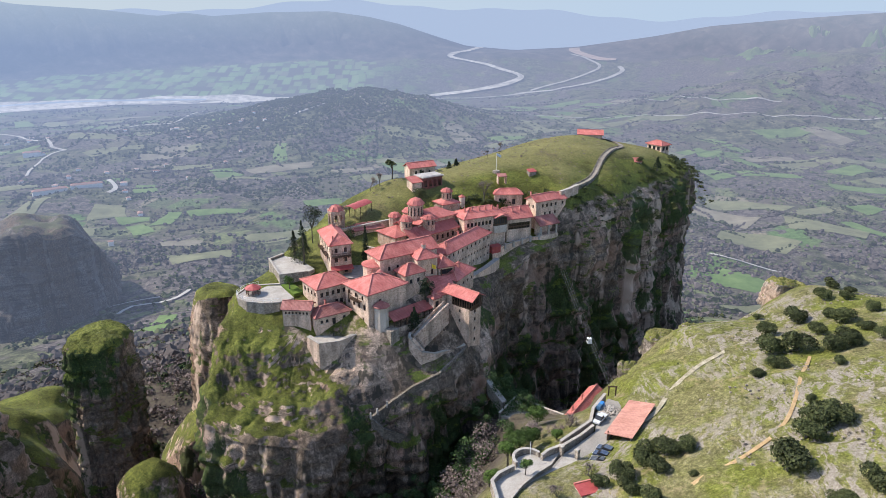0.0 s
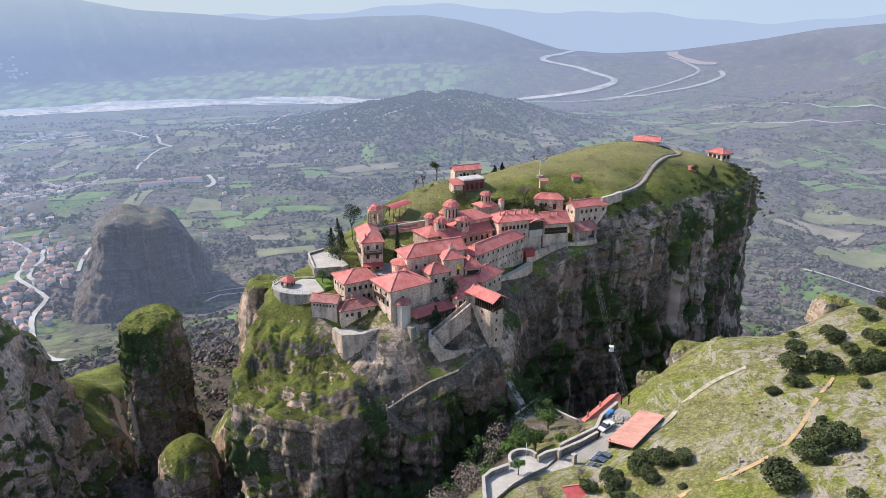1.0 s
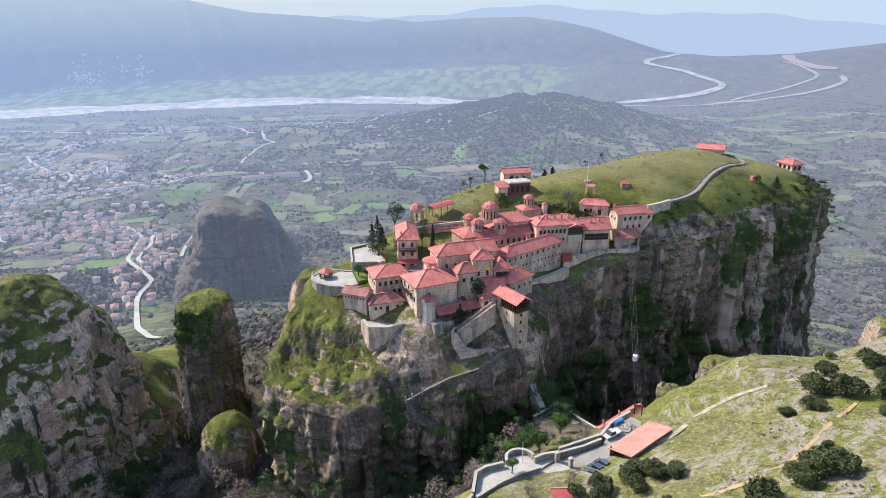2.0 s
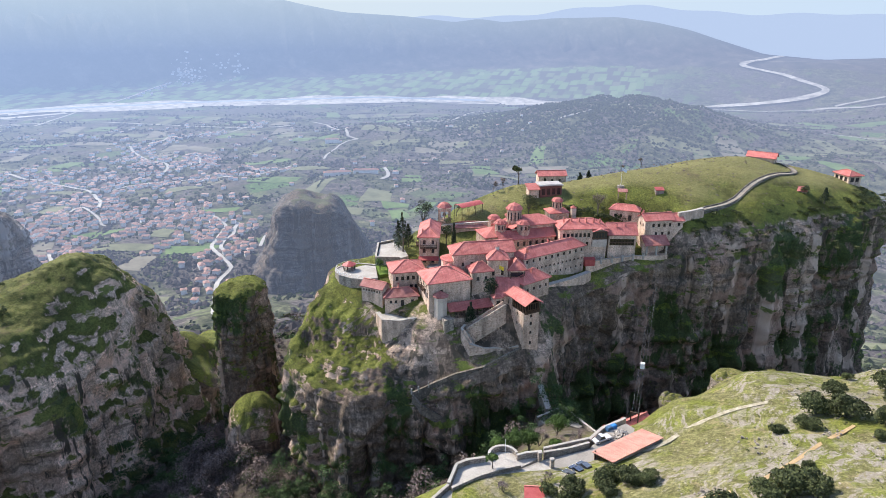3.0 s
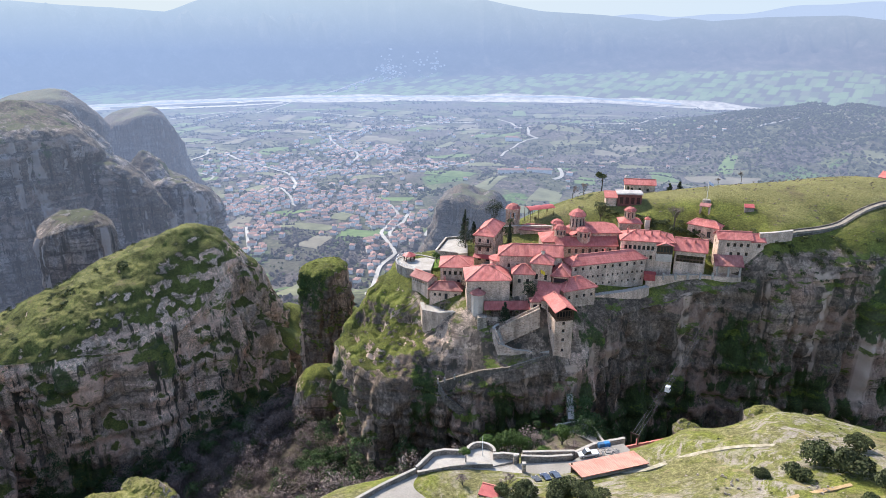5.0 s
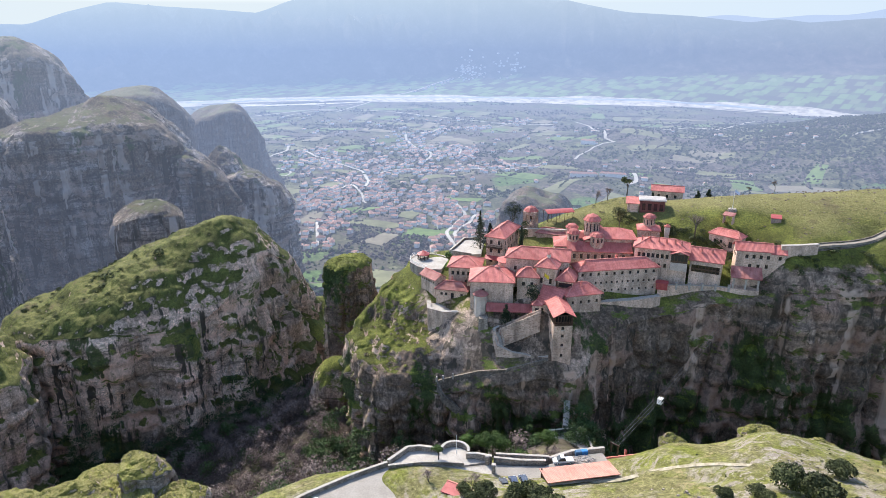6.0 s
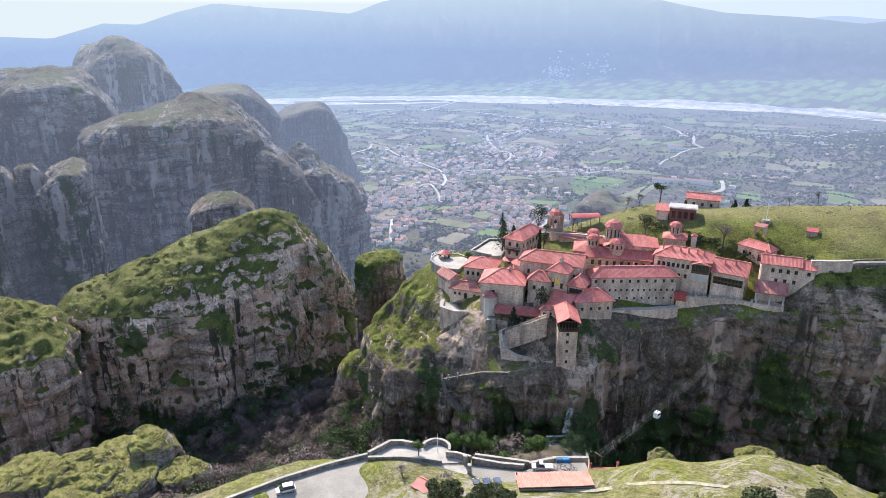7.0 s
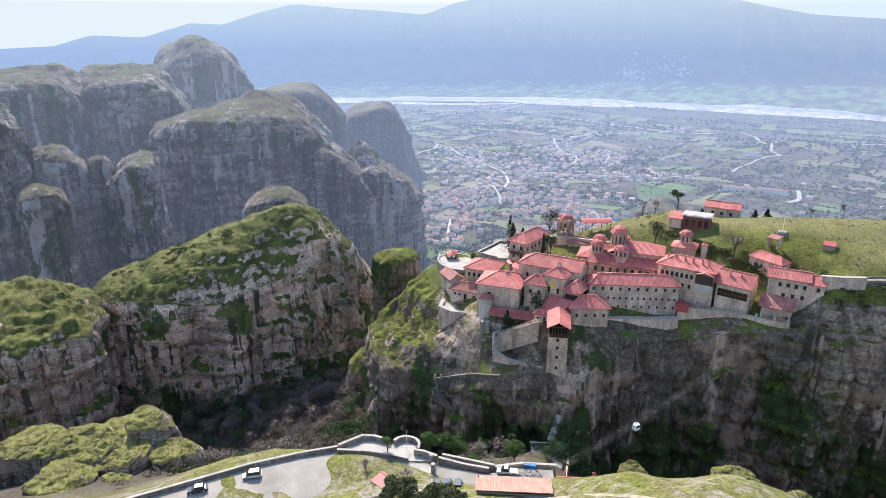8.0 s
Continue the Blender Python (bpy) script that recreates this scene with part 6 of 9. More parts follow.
house("gate_range", "sloping red roofed gatehouse above the stair", -1.6, 176.9, 20, 6.6, 6.0, 343, 347.3, 3.3, "shed", 0.4, {"f": [(1.6, 2, 0.9, 1.2, 0.1, 0.8)]})
house("stair_porch", "small red roofed porch at the stair head", -1.6, 175.2, 43, 2.6, 2.2, 343.5, 346.9, 0.9, "hip", 0.35, {"f": [(0.4, 1, 1.2, 2.0, 0.2, 0.8)]})
house("corner_house", "polygonal stone house with broad hipped roof", 4.9, 183.3, 62, 11.0, 7.0, 342, 349.5, 2.7, "hip", 0.6, {"f": [(4.6, 4, 0.75, 1.0, 0.05, 1.0)], "r": [(4.6, 2, 0.75, 1.0, 0.1, 0.9)]}, chimneys=[(5.5, 2.4, 1.6)])
loggia = house("loggia_house", "timber loggia house with red hipped roof", -0.3, 184.6, 28, 4.8, 7.2, 345, 353.0, 2.5, "hip", 0.7, {"f": [(5.2, 1, 4.0, 1.9, 0.02, 0.98)], "r": [(5.2, 1, 5.6, 1.9, 0.02, 0.98)]})
balcony(loggia, 0.2, 0, 5.1, 4.4, 0.9, 0, 3, 1.0, 2.6)
walk_roof = thing("covered_walk", -12.2, 166.4, 340.8, 42.7, "long red roof over an open walk on posts", "walkway", "monastery buildings")
part("roof", slab([[(-0.3, -0.5, 3.4), (15.6, -0.5, 3.4), (15.6, 3.0, 4.8), (-0.3, 3.0, 4.8)]], 0.2), M_ROOF, walk_roof)
b = bmesh.new()
box(b, 0, 2.6, -3, 15.4, 3.0, 4.5)
part("rear_wall", b, M_WALL, walk_roof)
b = bmesh.new()
box(b, 0, -0.3, -4, 15.4, 0.1, 0.9)
box(b, 0, 0.1, -4, 15.4, 2.6, 0)
part("parapet", b, M_PINK, walk_roof)
for i in range(8):
    b = bmesh.new()
    beam(b, (0.2 + i * 2.1, -0.1, 0.9), (0.2 + i * 2.1, -0.1, 3.3), 0.2, 0.2)
    part("post", b, M_WOOD, walk_roof)
pier = thing("masonry_pier", -13.6, 164.2, 341, 43, "square rubble pier below the walk", "pier")
b = bmesh.new()
box(b, 0, -1.2, -9, 3.2, 2.0, 1.2, 0.15)
part("wall", b, M_STONEWALL, pier)

# stairs up the rock
stair("upper_stair", "steep stone stair with pale parapets", (2.1, 174.5, 345.6), (-6.6, 166.4, 339.6), 2.0, 5.5, M_PINK)
stair("middle_stair", "short flight of stone steps at the landing", (-6.8, 165.4, 339.4), (-4.0, 164.6, 336.2), 1.8, 5.0, M_PINK)
wall_run("landing_wall", "pink plastered retaining wall of the stair landing", [(-7.8, 167.5, 340.2), (-7.9, 165.2, 340.0), (-4.6, 163.5, 336.4), (-1.0, 166.0, 334.6), (3.8, 170.6, 333.6), (7.4, 172.4, 334.2)], 8.5, 0.7, M_PINK, category="retaining wall")
paved("stair_landing", "bare earth landing below the stair", [(-4.2, 164.2), (-0.8, 166.6), (4, 171), (7.5, 173), (5.0, 176), (0, 173), (-4.5, 168)], 332.9, M_STONEWALL, 3.0)
LOWER_PATH = [(7.6, 172.2, 333.6), (4.8, 167.6, 332.6), (0.2, 161.6, 330.8), (-6.8, 158.0, 328.8), (-12.0, 154.6, 326.4), (-17.0, 150.6, 324.0)]
wall_run("path_parapet", "low weathered stone parapet along the cliff path", LOWER_PATH, 3.2, 0.6, M_OLDWALL, M_OLDWALL, category="wall")
wall_run("cliff_path", "masonry cliff path zigzagging up the rock", [(x - 0.6, y + 1.0, z - 0.9) for x, y, z in LOWER_PATH], 5.0, 2.2, M_OLDWALL, M_OLDWALL, "path")
wall_run("return_parapet", "stone parapet of the lower zigzag", [(-17.0, 150.6, 323.8), (-14.0, 149.8, 321.2), (-9.0, 152.2, 317.6), (-3.0, 155.4, 313.8)], 3.0, 0.6, M_OLDWALL, M_OLDWALL, category="wall")
for i, (x, y, z) in enumerate([(-17.2, 150.4, 324.6), (-15.6, 151.6, 325.2), (-13.2, 153.4, 326.2)]):
    p = thing("path_post", x, y, z, 20, "short stone post on the path parapet", "post", "path posts")
    b = bmesh.new()
    box(b, -0.25, -0.25, -1, 0.25, 0.25, 0.8, 0.05)
    part("post", b, M_SILL, p)

# retaining walls and courts
wall_run("garden_wall", "high rubble retaining wall of the hanging garden", [(-35.0, 162.8, 341.0), (-31.5, 159.8, 340.6), (-26.5, 161.4, 340.6), (-21.0, 166.2, 341.0)], 11.5, 1.2, M_WALL, category="retaining wall")
paved("garden_court", "pale gravel garden court with grass", [(-34.6, 163.2), (-31.4, 160.4), (-26.6, 162), (-21.4, 166.6), (-25, 170), (-33, 165)], 340.2, M_PAVE, 3.0)
paved("viewing_terrace", "bright paved viewing terrace round the gazebo", [(-57.4, 175.4), (-56.2, 173), (-53.3, 170.8), (-48.5, 170.0), (-44.4, 170.6), (-41, 173.6), (-42.6, 176), (-47, 182.4), (-53.2, 181.8), (-56.4, 179.2)], 347.5, M_PAVE, 3.5)
wall_run("terrace_parapet", "low curved stone parapet with thin rail", [(-46.5, 183.5, 347.6), (-53.4, 182.2, 347.6), (-56.8, 179.4, 347.6), (-57.8, 175.4, 347.6), (-56.4, 172.6, 347.6), (-53.4, 170.4, 347.6), (-48.5, 169.5, 347.6), (-44.2, 170.1, 347.6)], 4.5, 0.5, M_STONEWALL, category="parapet")


def terrace_rail(points, height, every):
    ob = thing("terrace_rail", points[0][0], points[0][1], points[0][2], 0, "thin pale metal railing", "railing")
    o = Vector(points[0])
    b = bmesh.new()
    for i in range(len(points) - 1):
        p, q = Vector(points[i]) - o, Vector(points[i + 1]) - o
        for h in (height, height * 0.55):
            beam(b, p + Vector((0, 0, h)), q + Vector((0, 0, h)), 0.06, 0.06)
    part("rail", b, M_WHITE, ob)
    for i in range(len(points) - 1):
        p, q = Vector(points[i]) - o, Vector(points[i + 1]) - o
        for k in range(max(1, int((q - p).length / every))):
            c = p + (q - p) * (k / max(1, int((q - p).length / every)))
            b = bmesh.new()
            beam(b, c, c + Vector((0, 0, height)), 0.08, 0.08)
            part("post", b, M_WHITE, ob)
    return ob


terrace_rail([(-53.4, 182.2, 347.7), (-56.8, 179.4, 347.7), (-57.8, 175.4, 347.7), (-56.4, 172.6, 347.7), (-53.4, 170.4, 347.7), (-48.5, 169.5, 347.7), (-44.2, 170.1, 347.7)], 1.1, 1.6)
paved("upper_terrace", "bright paved upper court beside the trees", [(-47.0, 183.8), (-53.2, 196.5), (-50.2, 200.8), (-45, 198), (-38.4, 190), (-40, 187)], 350.0, M_PAVE, 5.0)
wall_run("upper_terrace_wall", "stone parapet of the upper court", [(-39.6, 186.4, 350.6), (-47.2, 183.2, 350.6), (-53.9, 196.4, 350.6), (-50.6, 201.6, 350.6)], 5.5, 0.5, M_STONEWALL, category="parapet")
paved("lower_lawn", "small lawn beside the terrace", [(-47, 182.6), (-44.6, 185), (-39.2, 178), (-41.5, 175.6)], 347.7, surface("lawn", (0.06, 0.10, 0.02), (0.14, 0.20, 0.04), 0.6, 0.95, 0.1), 2.5)
paved("main_court", "grey flagged courtyard between the buildings", [(-29, 185), (-23, 184), (-13, 194), (-9, 200), (-21, 207), (-30, 203)], 349.3, surface("grey_flags", (0.22, 0.20, 0.18), (0.36, 0.33, 0.30), 0.8), 3.0)
wall_run("court_wall", "grey masonry wall between court and church", [(-24.5, 203.5, 352.6), (-17.5, 200.0, 352.6), (-11.0, 200.2, 352.4)], 4, 0.6, M_WALL)
wall_run("belfry_terrace_wall", "old masonry terrace wall below the bell tower", [(-38, 207.5, 355.2), (-33, 208.6, 356.6), (-24.5, 212.5, 357.4), (-16.5, 218, 357.6)], 5, 0.8, M_WALL, category="retaining wall")
wall_run("cliff_walk_wall", "pale stone wall with square piers along the cliff walk", [(17.0, 213.6, 348.0), (19.6, 216.2, 348.6), (24.6, 220.6, 348.8), (30.4, 225.0, 349.0), (34.4, 226.6, 349.2)], 4.2, 0.6, M_WALL, category="wall")
for i in range(6):
    t = i / 5
    p = thing("wall_pier", 18.2 + 15.6 * t, 214.7 + 11.4 * t, 348.3 + 0.7 * t, 38, "square pale stone pier on the cliff walk wall", "pier", "wall piers")
    b = bmesh.new()
    box(b, -0.3, -0.3, -1, 0.3, 0.3, 1.1)
    box(b, -0.38, -0.38, 1.1, 0.38, 0.38, 1.25)
    part("pier", b, M_SILL, p)
wall_run("range_foot_wall", "sloping masonry plinth under the long range", [(5.0, 190.5, 345.2), (9.4, 197.0, 345.4), (14.2, 204.6, 345.4), (18.6, 212.2, 345.8)], 7, 1.6, M_WALL, category="retaining wall")
kiosk = thing("red_shelter", 16.8, 212.8, 348.2, 30, "small dark red painted shelter", "shelter")
b = bmesh.new()
box(b, 0, 0, -1, 3.4, 1.8, 1.3)
part("wall", b, M_RED, kiosk)
part("roof", slab([[(-0.2, -0.3, 1.3), (3.6, -0.3, 1.3), (3.6, 2.0, 1.6), (-0.2, 2.0, 1.6)]], 0.12), M_RED, kiosk)
gazebo = thing("gazebo", -53.2, 175.9, 347.5, 15, "open octagonal gazebo with red tile roof", "gazebo")
fs = [[(2.4 * math.cos(6.28319 * i / 8), 2.4 * math.sin(6.28319 * i / 8), 2.0), (2.4 * math.cos(6.28319 * (i + 1) / 8), 2.4 * math.sin(6.28319 * (i + 1) / 8), 2.0), (0, 0, 3.2)] for i in range(8)]
part("roof", slab(fs, 0.15), M_RED, gazebo)
for i in range(8):
    b = bmesh.new()
    drum(b, 1.9 * math.cos(6.28319 * i / 8), 1.9 * math.sin(6.28319 * i / 8), 0, 2.0, 0.15, 0.15, 8)
    part("post", b, M_WOOD, gazebo)
b = bmesh.new()
drum(b, 0, 0, 0, 0.35, 2.1, 2.1, 8)
part("plinth", b, M_STONEWALL, gazebo)

# the hill path behind the monastery
HILL_PATH = [(43.5, 240.6, 0), (48.5, 247, 0), (55, 255, 0), (60.5, 266, 0), (66, 279, 0), (72, 291, 0), (78, 302, 0), (80, 311, 0), (74, 320, 0)]


def path_on(name, label, points, wide, surface_f, material, lift=0.25, category="path", kind="structure", thick=0.8):
    """A strip that follows a line over a height function."""
    C = []
    for i in range(len(points) - 1):
        a, b = Vector(points[i][:2]), Vector(points[i + 1][:2])
        p0 = Vector(points[max(0, i - 1)][:2])
        p3 = Vector(points[min(len(points) - 1, i + 2)][:2])
        m = max(2, int((b - a).length / max(1.5, wide * 0.6)))
        for k in range(m):
            t = k / m
            C.append(0.5 * (2 * a + (b - p0) * t + (2 * p0 - 5 * a + 4 * b - p3) * t * t + (3 * a - p0 - 3 * b + p3) * t ** 3))
    C.append(Vector(points[-1][:2]))
    bm = bmesh.new()
    rows = []
    for i, c in enumerate(C):
        d = (C[min(i + 1, len(C) - 1)] - C[max(i - 1, 0)]).normalized()
        s = Vector((d.y, -d.x))
        w = wide * (1 + 0.08 * math.sin(i * 1.7))
        e = [c - s * w / 2, c + s * w / 2]
        z = [float(surface_f(np.array([q.x]), np.array([q.y]))[0]) for q in (e[0], c, e[1])]
        zz = max(z) + lift
        rows.append([bm.verts.new((e[0].x, e[0].y, zz)), bm.verts.new((e[1].x, e[1].y, zz)), bm.verts.new((e[1].x, e[1].y, zz - thick)), bm.verts.new((e[0].x, e[0].y, zz - thick))])
    for a, b in zip(rows, rows[1:]):
        for k in range(4):
            m = (k + 1) % 4
            bm.faces.new((a[k], a[m], b[m], b[k]))
    bmesh.ops.recalc_face_normals(bm, faces=bm.faces)
    return tagged(new(name, mesh_from(name, bm, material)), label, category, kind=kind), C


_, line = path_on("hill_path", "pale stone path climbing the grassy hill", HILL_PATH, 1.7, monastery_top, surface("trodden_path", (0.17, 0.14, 0.11), (0.31, 0.265, 0.215), 0.5, 0.95), 0.1)
for s, nm in ((-1.05, "path_wall"), (1.05, "path_wall")):
    pts = []
    for i, c in enumerate(line[:: 2]):
        d = (line[min(2 * i + 1, len(line) - 1)] - line[max(2 * i - 1, 0)]).normalized()
        q = c + Vector((d.y, -d.x)) * s
        pts.append((q.x, q.y, float(monastery_top(np.array([q.x]), np.array([q.y]))[0]) + 0.22))
    wall_run(nm, "low dry stone wall beside the hill path", pts, 2.0, 0.3, M_OLDWALL, M_OLDWALL, "wall", "path walls")
wall_run("path_bastion", "high masonry bastion carrying the hill path", [(42.5, 238.6, 362.4), (46.5, 241.8, 362.8), (50.0, 246.5, 363.0)], 8.0, 1.0, M_WALL, category="retaining wall")
flag = thing("flagpole", 19.7, 252.3, 366.5, 0, "tall white flagpole with pale blue flag", "flagpole")
b = bmesh.new()
drum(b, 0, 0, -0.5, 7.2, 0.09, 0.05, 8)
part("pole", b, M_WHITE, flag)
b = bmesh.new()
g = [[b.verts.new((0.1 + 1.6 * i / 6, 0.12 * math.sin(i * 1.3), 6.0 + 1.0 * j - 0.12 * i)) for i in range(7)] for j in range(2)]
for i in range(6):
    b.faces.new((g[0][i], g[0][i + 1], g[1][i + 1], g[1][i]))
part("flag", b, surface("pale_blue_cloth", (0.35, 0.45, 0.62), (0.62, 0.68, 0.78), 2.0, 0.9), flag)
b = bmesh.new()
drum(b, 0, 0, -0.6, 0.35, 1.5, 1.3, 14)
part("plinth", b, M_STONEWALL, flag)
yellow = thing("yellow_flag", -2.4, 180.9, 352.2, 30, "small yellow flag on a short pole", "flag")
b = bmesh.new()
drum(b, 0, 0, 0, 3.4, 0.05, 0.04, 6)
part("pole", b, M_WOOD, yellow)
b = bmesh.new()
g = [[b.verts.new((0.05 + 0.28 * i, 0.1 * math.sin(i * 1.6), 2.0 + 1.2 * j - 0.15 * i)) for i in range(6)] for j in range(2)]
for i in range(5):
    b.faces.new((g[0][i], g[0][i + 1], g[1][i + 1], g[1][i]))
part("cloth", b, surface("yellow_cloth", (0.65, 0.45, 0.03), (0.75, 0.55, 0.06), 2.0, 0.9), yellow)

# ---- car park ----
paved("car_park_road", "worn grey asphalt road and car park", [(10.4, 60), (10.6, 89), (11.9, 100), (13.8, 108), (18.3, 114.3), (21.4, 117.8), (25.4, 121.2), (28.6, 126), (33.0, 130.2), (37.6, 135.0), (39.0, 142.3), (43.4, 149), (47, 147),
      (40, 133), (41, 130.6), (36, 121.3), (31, 119.6), (27, 116), (23.0, 113.4), (22.0, 110.2), (25.2, 108.6), (29.5, 106), (27, 92), (23.5, 76), (22, 60)], 331.6, M_ASPHALT, 1.2, "road")
paved("cobbled_apron", "pale cobbled apron before the gate", [(14.6, 108.4), (18.6, 113.8), (21.8, 117.2), (25.8, 120.8), (28.9, 125.6), (33.2, 124.0), (30.4, 119.2), (26.4, 115.6), (22.6, 113.0), (19, 109.5)], 331.625, M_PAVE, 0.3)
paved("belvedere", "pale paved belvedere inside white parapets", [(13.8, 109), (12.8, 115.2), (14.2, 117.4), (17.8, 120.2), (17.6, 122.6), (18.6, 124.6), (20.8, 125.7), (22.8, 125.5), (25.0, 124.8), (28.2, 126.8), (25.2, 121.5), (21.2, 118.0), (18.2, 114.5), (14.6, 108.6)], 331.75, M_PAVE, 1.5)
wall_run("road_parapet", "long stone parapet on the road's outer edge", [(9.8, 58, 332.5), (10.0, 72.4, 332.5), (10.2, 89, 332.5), (11.5, 100, 332.5), (13.4, 108.5, 332.6)], 2.5, 0.5, M_STONEWALL, M_PAVE, "parapet")
wall_run("white_parapet", "pale rendered parapet of the belvedere", [(13.4, 108.7, 332.9), (12.4, 115.2, 332.9), (13.9, 117.6, 332.9), (17.3, 120.2, 332.9)], 2.6, 0.55, M_STONEWALL, M_PAVE, "parapet")
arc = [(20.6 + 3.2 * math.cos(radians(a)), 122.9 + 3.2 * math.sin(radians(a)), 332.9) for a in range(215, 20, -15)]
wall_run("round_parapet", "curved pale parapet round the flagpole", arc, 2.6, 0.5, M_STONEWALL, M_PAVE, "parapet")
wall_run("gate_parapet", "pale parapet by the gate pillar", [(23.6, 123.6, 333.1), (25.2, 125.4, 333.1), (28.4, 127.2, 333.2)], 2.6, 0.5, M_STONEWALL, M_PAVE, "parapet")
wall_run("inner_wall", "low rubble wall between road and belvedere", [(14.4, 108.0, 332.5), (18.3, 114.3, 332.5), (21.4, 117.9, 332.5), (25.3, 121.3, 332.6)], 1.6, 0.5, M_STONEWALL, M_SILL, "wall")
wall_run("ramp_wall", "stone wall of the path ramp", [(28.8, 127.4, 333.0), (33.4, 131.8, 332.6), (37.2, 135.9, 332.6)], 3, 0.5, M_STONEWALL, M_SILL, "wall")
wall_run("outer_ramp_wall", "outer stone wall of the path ramp", [(28.4, 128.6, 333.2), (31.0, 131.4, 333.0), (36.8, 137.6, 332.6)], 6, 0.5, M_STONEWALL, M_SILL, "wall")
wall_run("platform_edge", "masonry edge of the goods platform", [(36.8, 137.6, 332.2), (38.6, 143.6, 332.2), (43.0, 150.4, 332.2)], 8, 0.6, M_WALL, M_SILL, "retaining wall")
wall_run("islet_kerb", "curved stone kerb of the planted islet", [(23.0, 113.6, 332.0), (22.2, 111.2, 332.0), (23.4, 109.4, 332.0), (26.0, 108.6, 332.0), (29.6, 106.6, 332.0)], 1.0, 0.4, M_STONEWALL, M_SILL, "kerb")
for x, y in ((28.3, 125.8), (31.5, 124.6)):
    p = thing("gate_pillar", x, y, 331.6, 40, "square stone gate pillar with cap", "pillar", "gate pillars")
    b = bmesh.new()
    box(b, -0.4, -0.4, -0.5, 0.4, 0.4, 2.2)
    part("shaft", b, M_STONEWALL, p)
    b = bmesh.new()
    box(b, -0.5, -0.5, 2.2, 0.5, 0.5, 2.45, 0.06)
    part("cap", b, M_SILL, p)
pole = thing("belvedere_flagpole", 21.0, 123.0, 331.7, 0, "bare white flagpole on the belvedere", "flagpole")
b = bmesh.new()
drum(b, 0, 0, 0, 5.2, 0.08, 0.05, 8)
part("pole", b, M_WHITE, pole)

garage = thing("open_garage", 43.9, 128.6, 331.4, 57, "long open garage with pink sheet roof", "garage")
part("roof", slab([[(-0.3, -0.5, 3.2), (16.0, -0.5, 3.5), (16.0, 5.9, 2.3), (-0.3, 5.9, 2.1)]], 0.18), roof_material("faded_pink_roof", (0.42, 0.19, 0.14), (0.60, 0.30, 0.23)), garage)
b = bmesh.new()
box(b, 0, 0, -2, 15.6, 0.3, 2.4)
box(b, 15.3, 0.3, -2, 15.6, 5.4, 2.0)
part("wall", b, M_PLASTER, garage)
b = bmesh.new()
box(b, 0, 5.1, -1, 15.6, 5.4, 1.7)
part("rear_wall", b, M_STONEWALL, garage)
b = bmesh.new()
box(b, 0, 0.3, -1.5, 15.3, 5.1, 0.1)
part("floor", b, M_ASPHALT, garage)
for i in range(2):
    b = bmesh.new()
    beam(b, (0.1, 0.2 + i * 5.0, 0), (0.1, 0.2 + i * 5.0, 2.6), 0.25, 0.25)
    part("post", b, M_WOOD, garage)
house("path_lodge", "long low lodge with red tile roof below the road", 37.3, 154.6, 58, 19.0, 3.8, 316.5, 320.6, 1.5, "gable", 0.4, {"f": [(1.6, 4, 0.8, 1.0, 0.1, 0.9)]}, chimneys=[(3, 2.6, 0.9), (10, 2.6, 0.9)], group="lodges")
kiosk = house("ticket_kiosk", "small kiosk with dark red roof by the road", 30.0, 110.5, 20, 3.6, 2.6, 331.5, 333.6, 0.5, "shed", 0.3, {"f": [(0.8, 1, 1.6, 1.0, 0.1, 0.9)]}, wall=M_PLASTER, roof=M_RED, category="kiosk", group="kiosks")


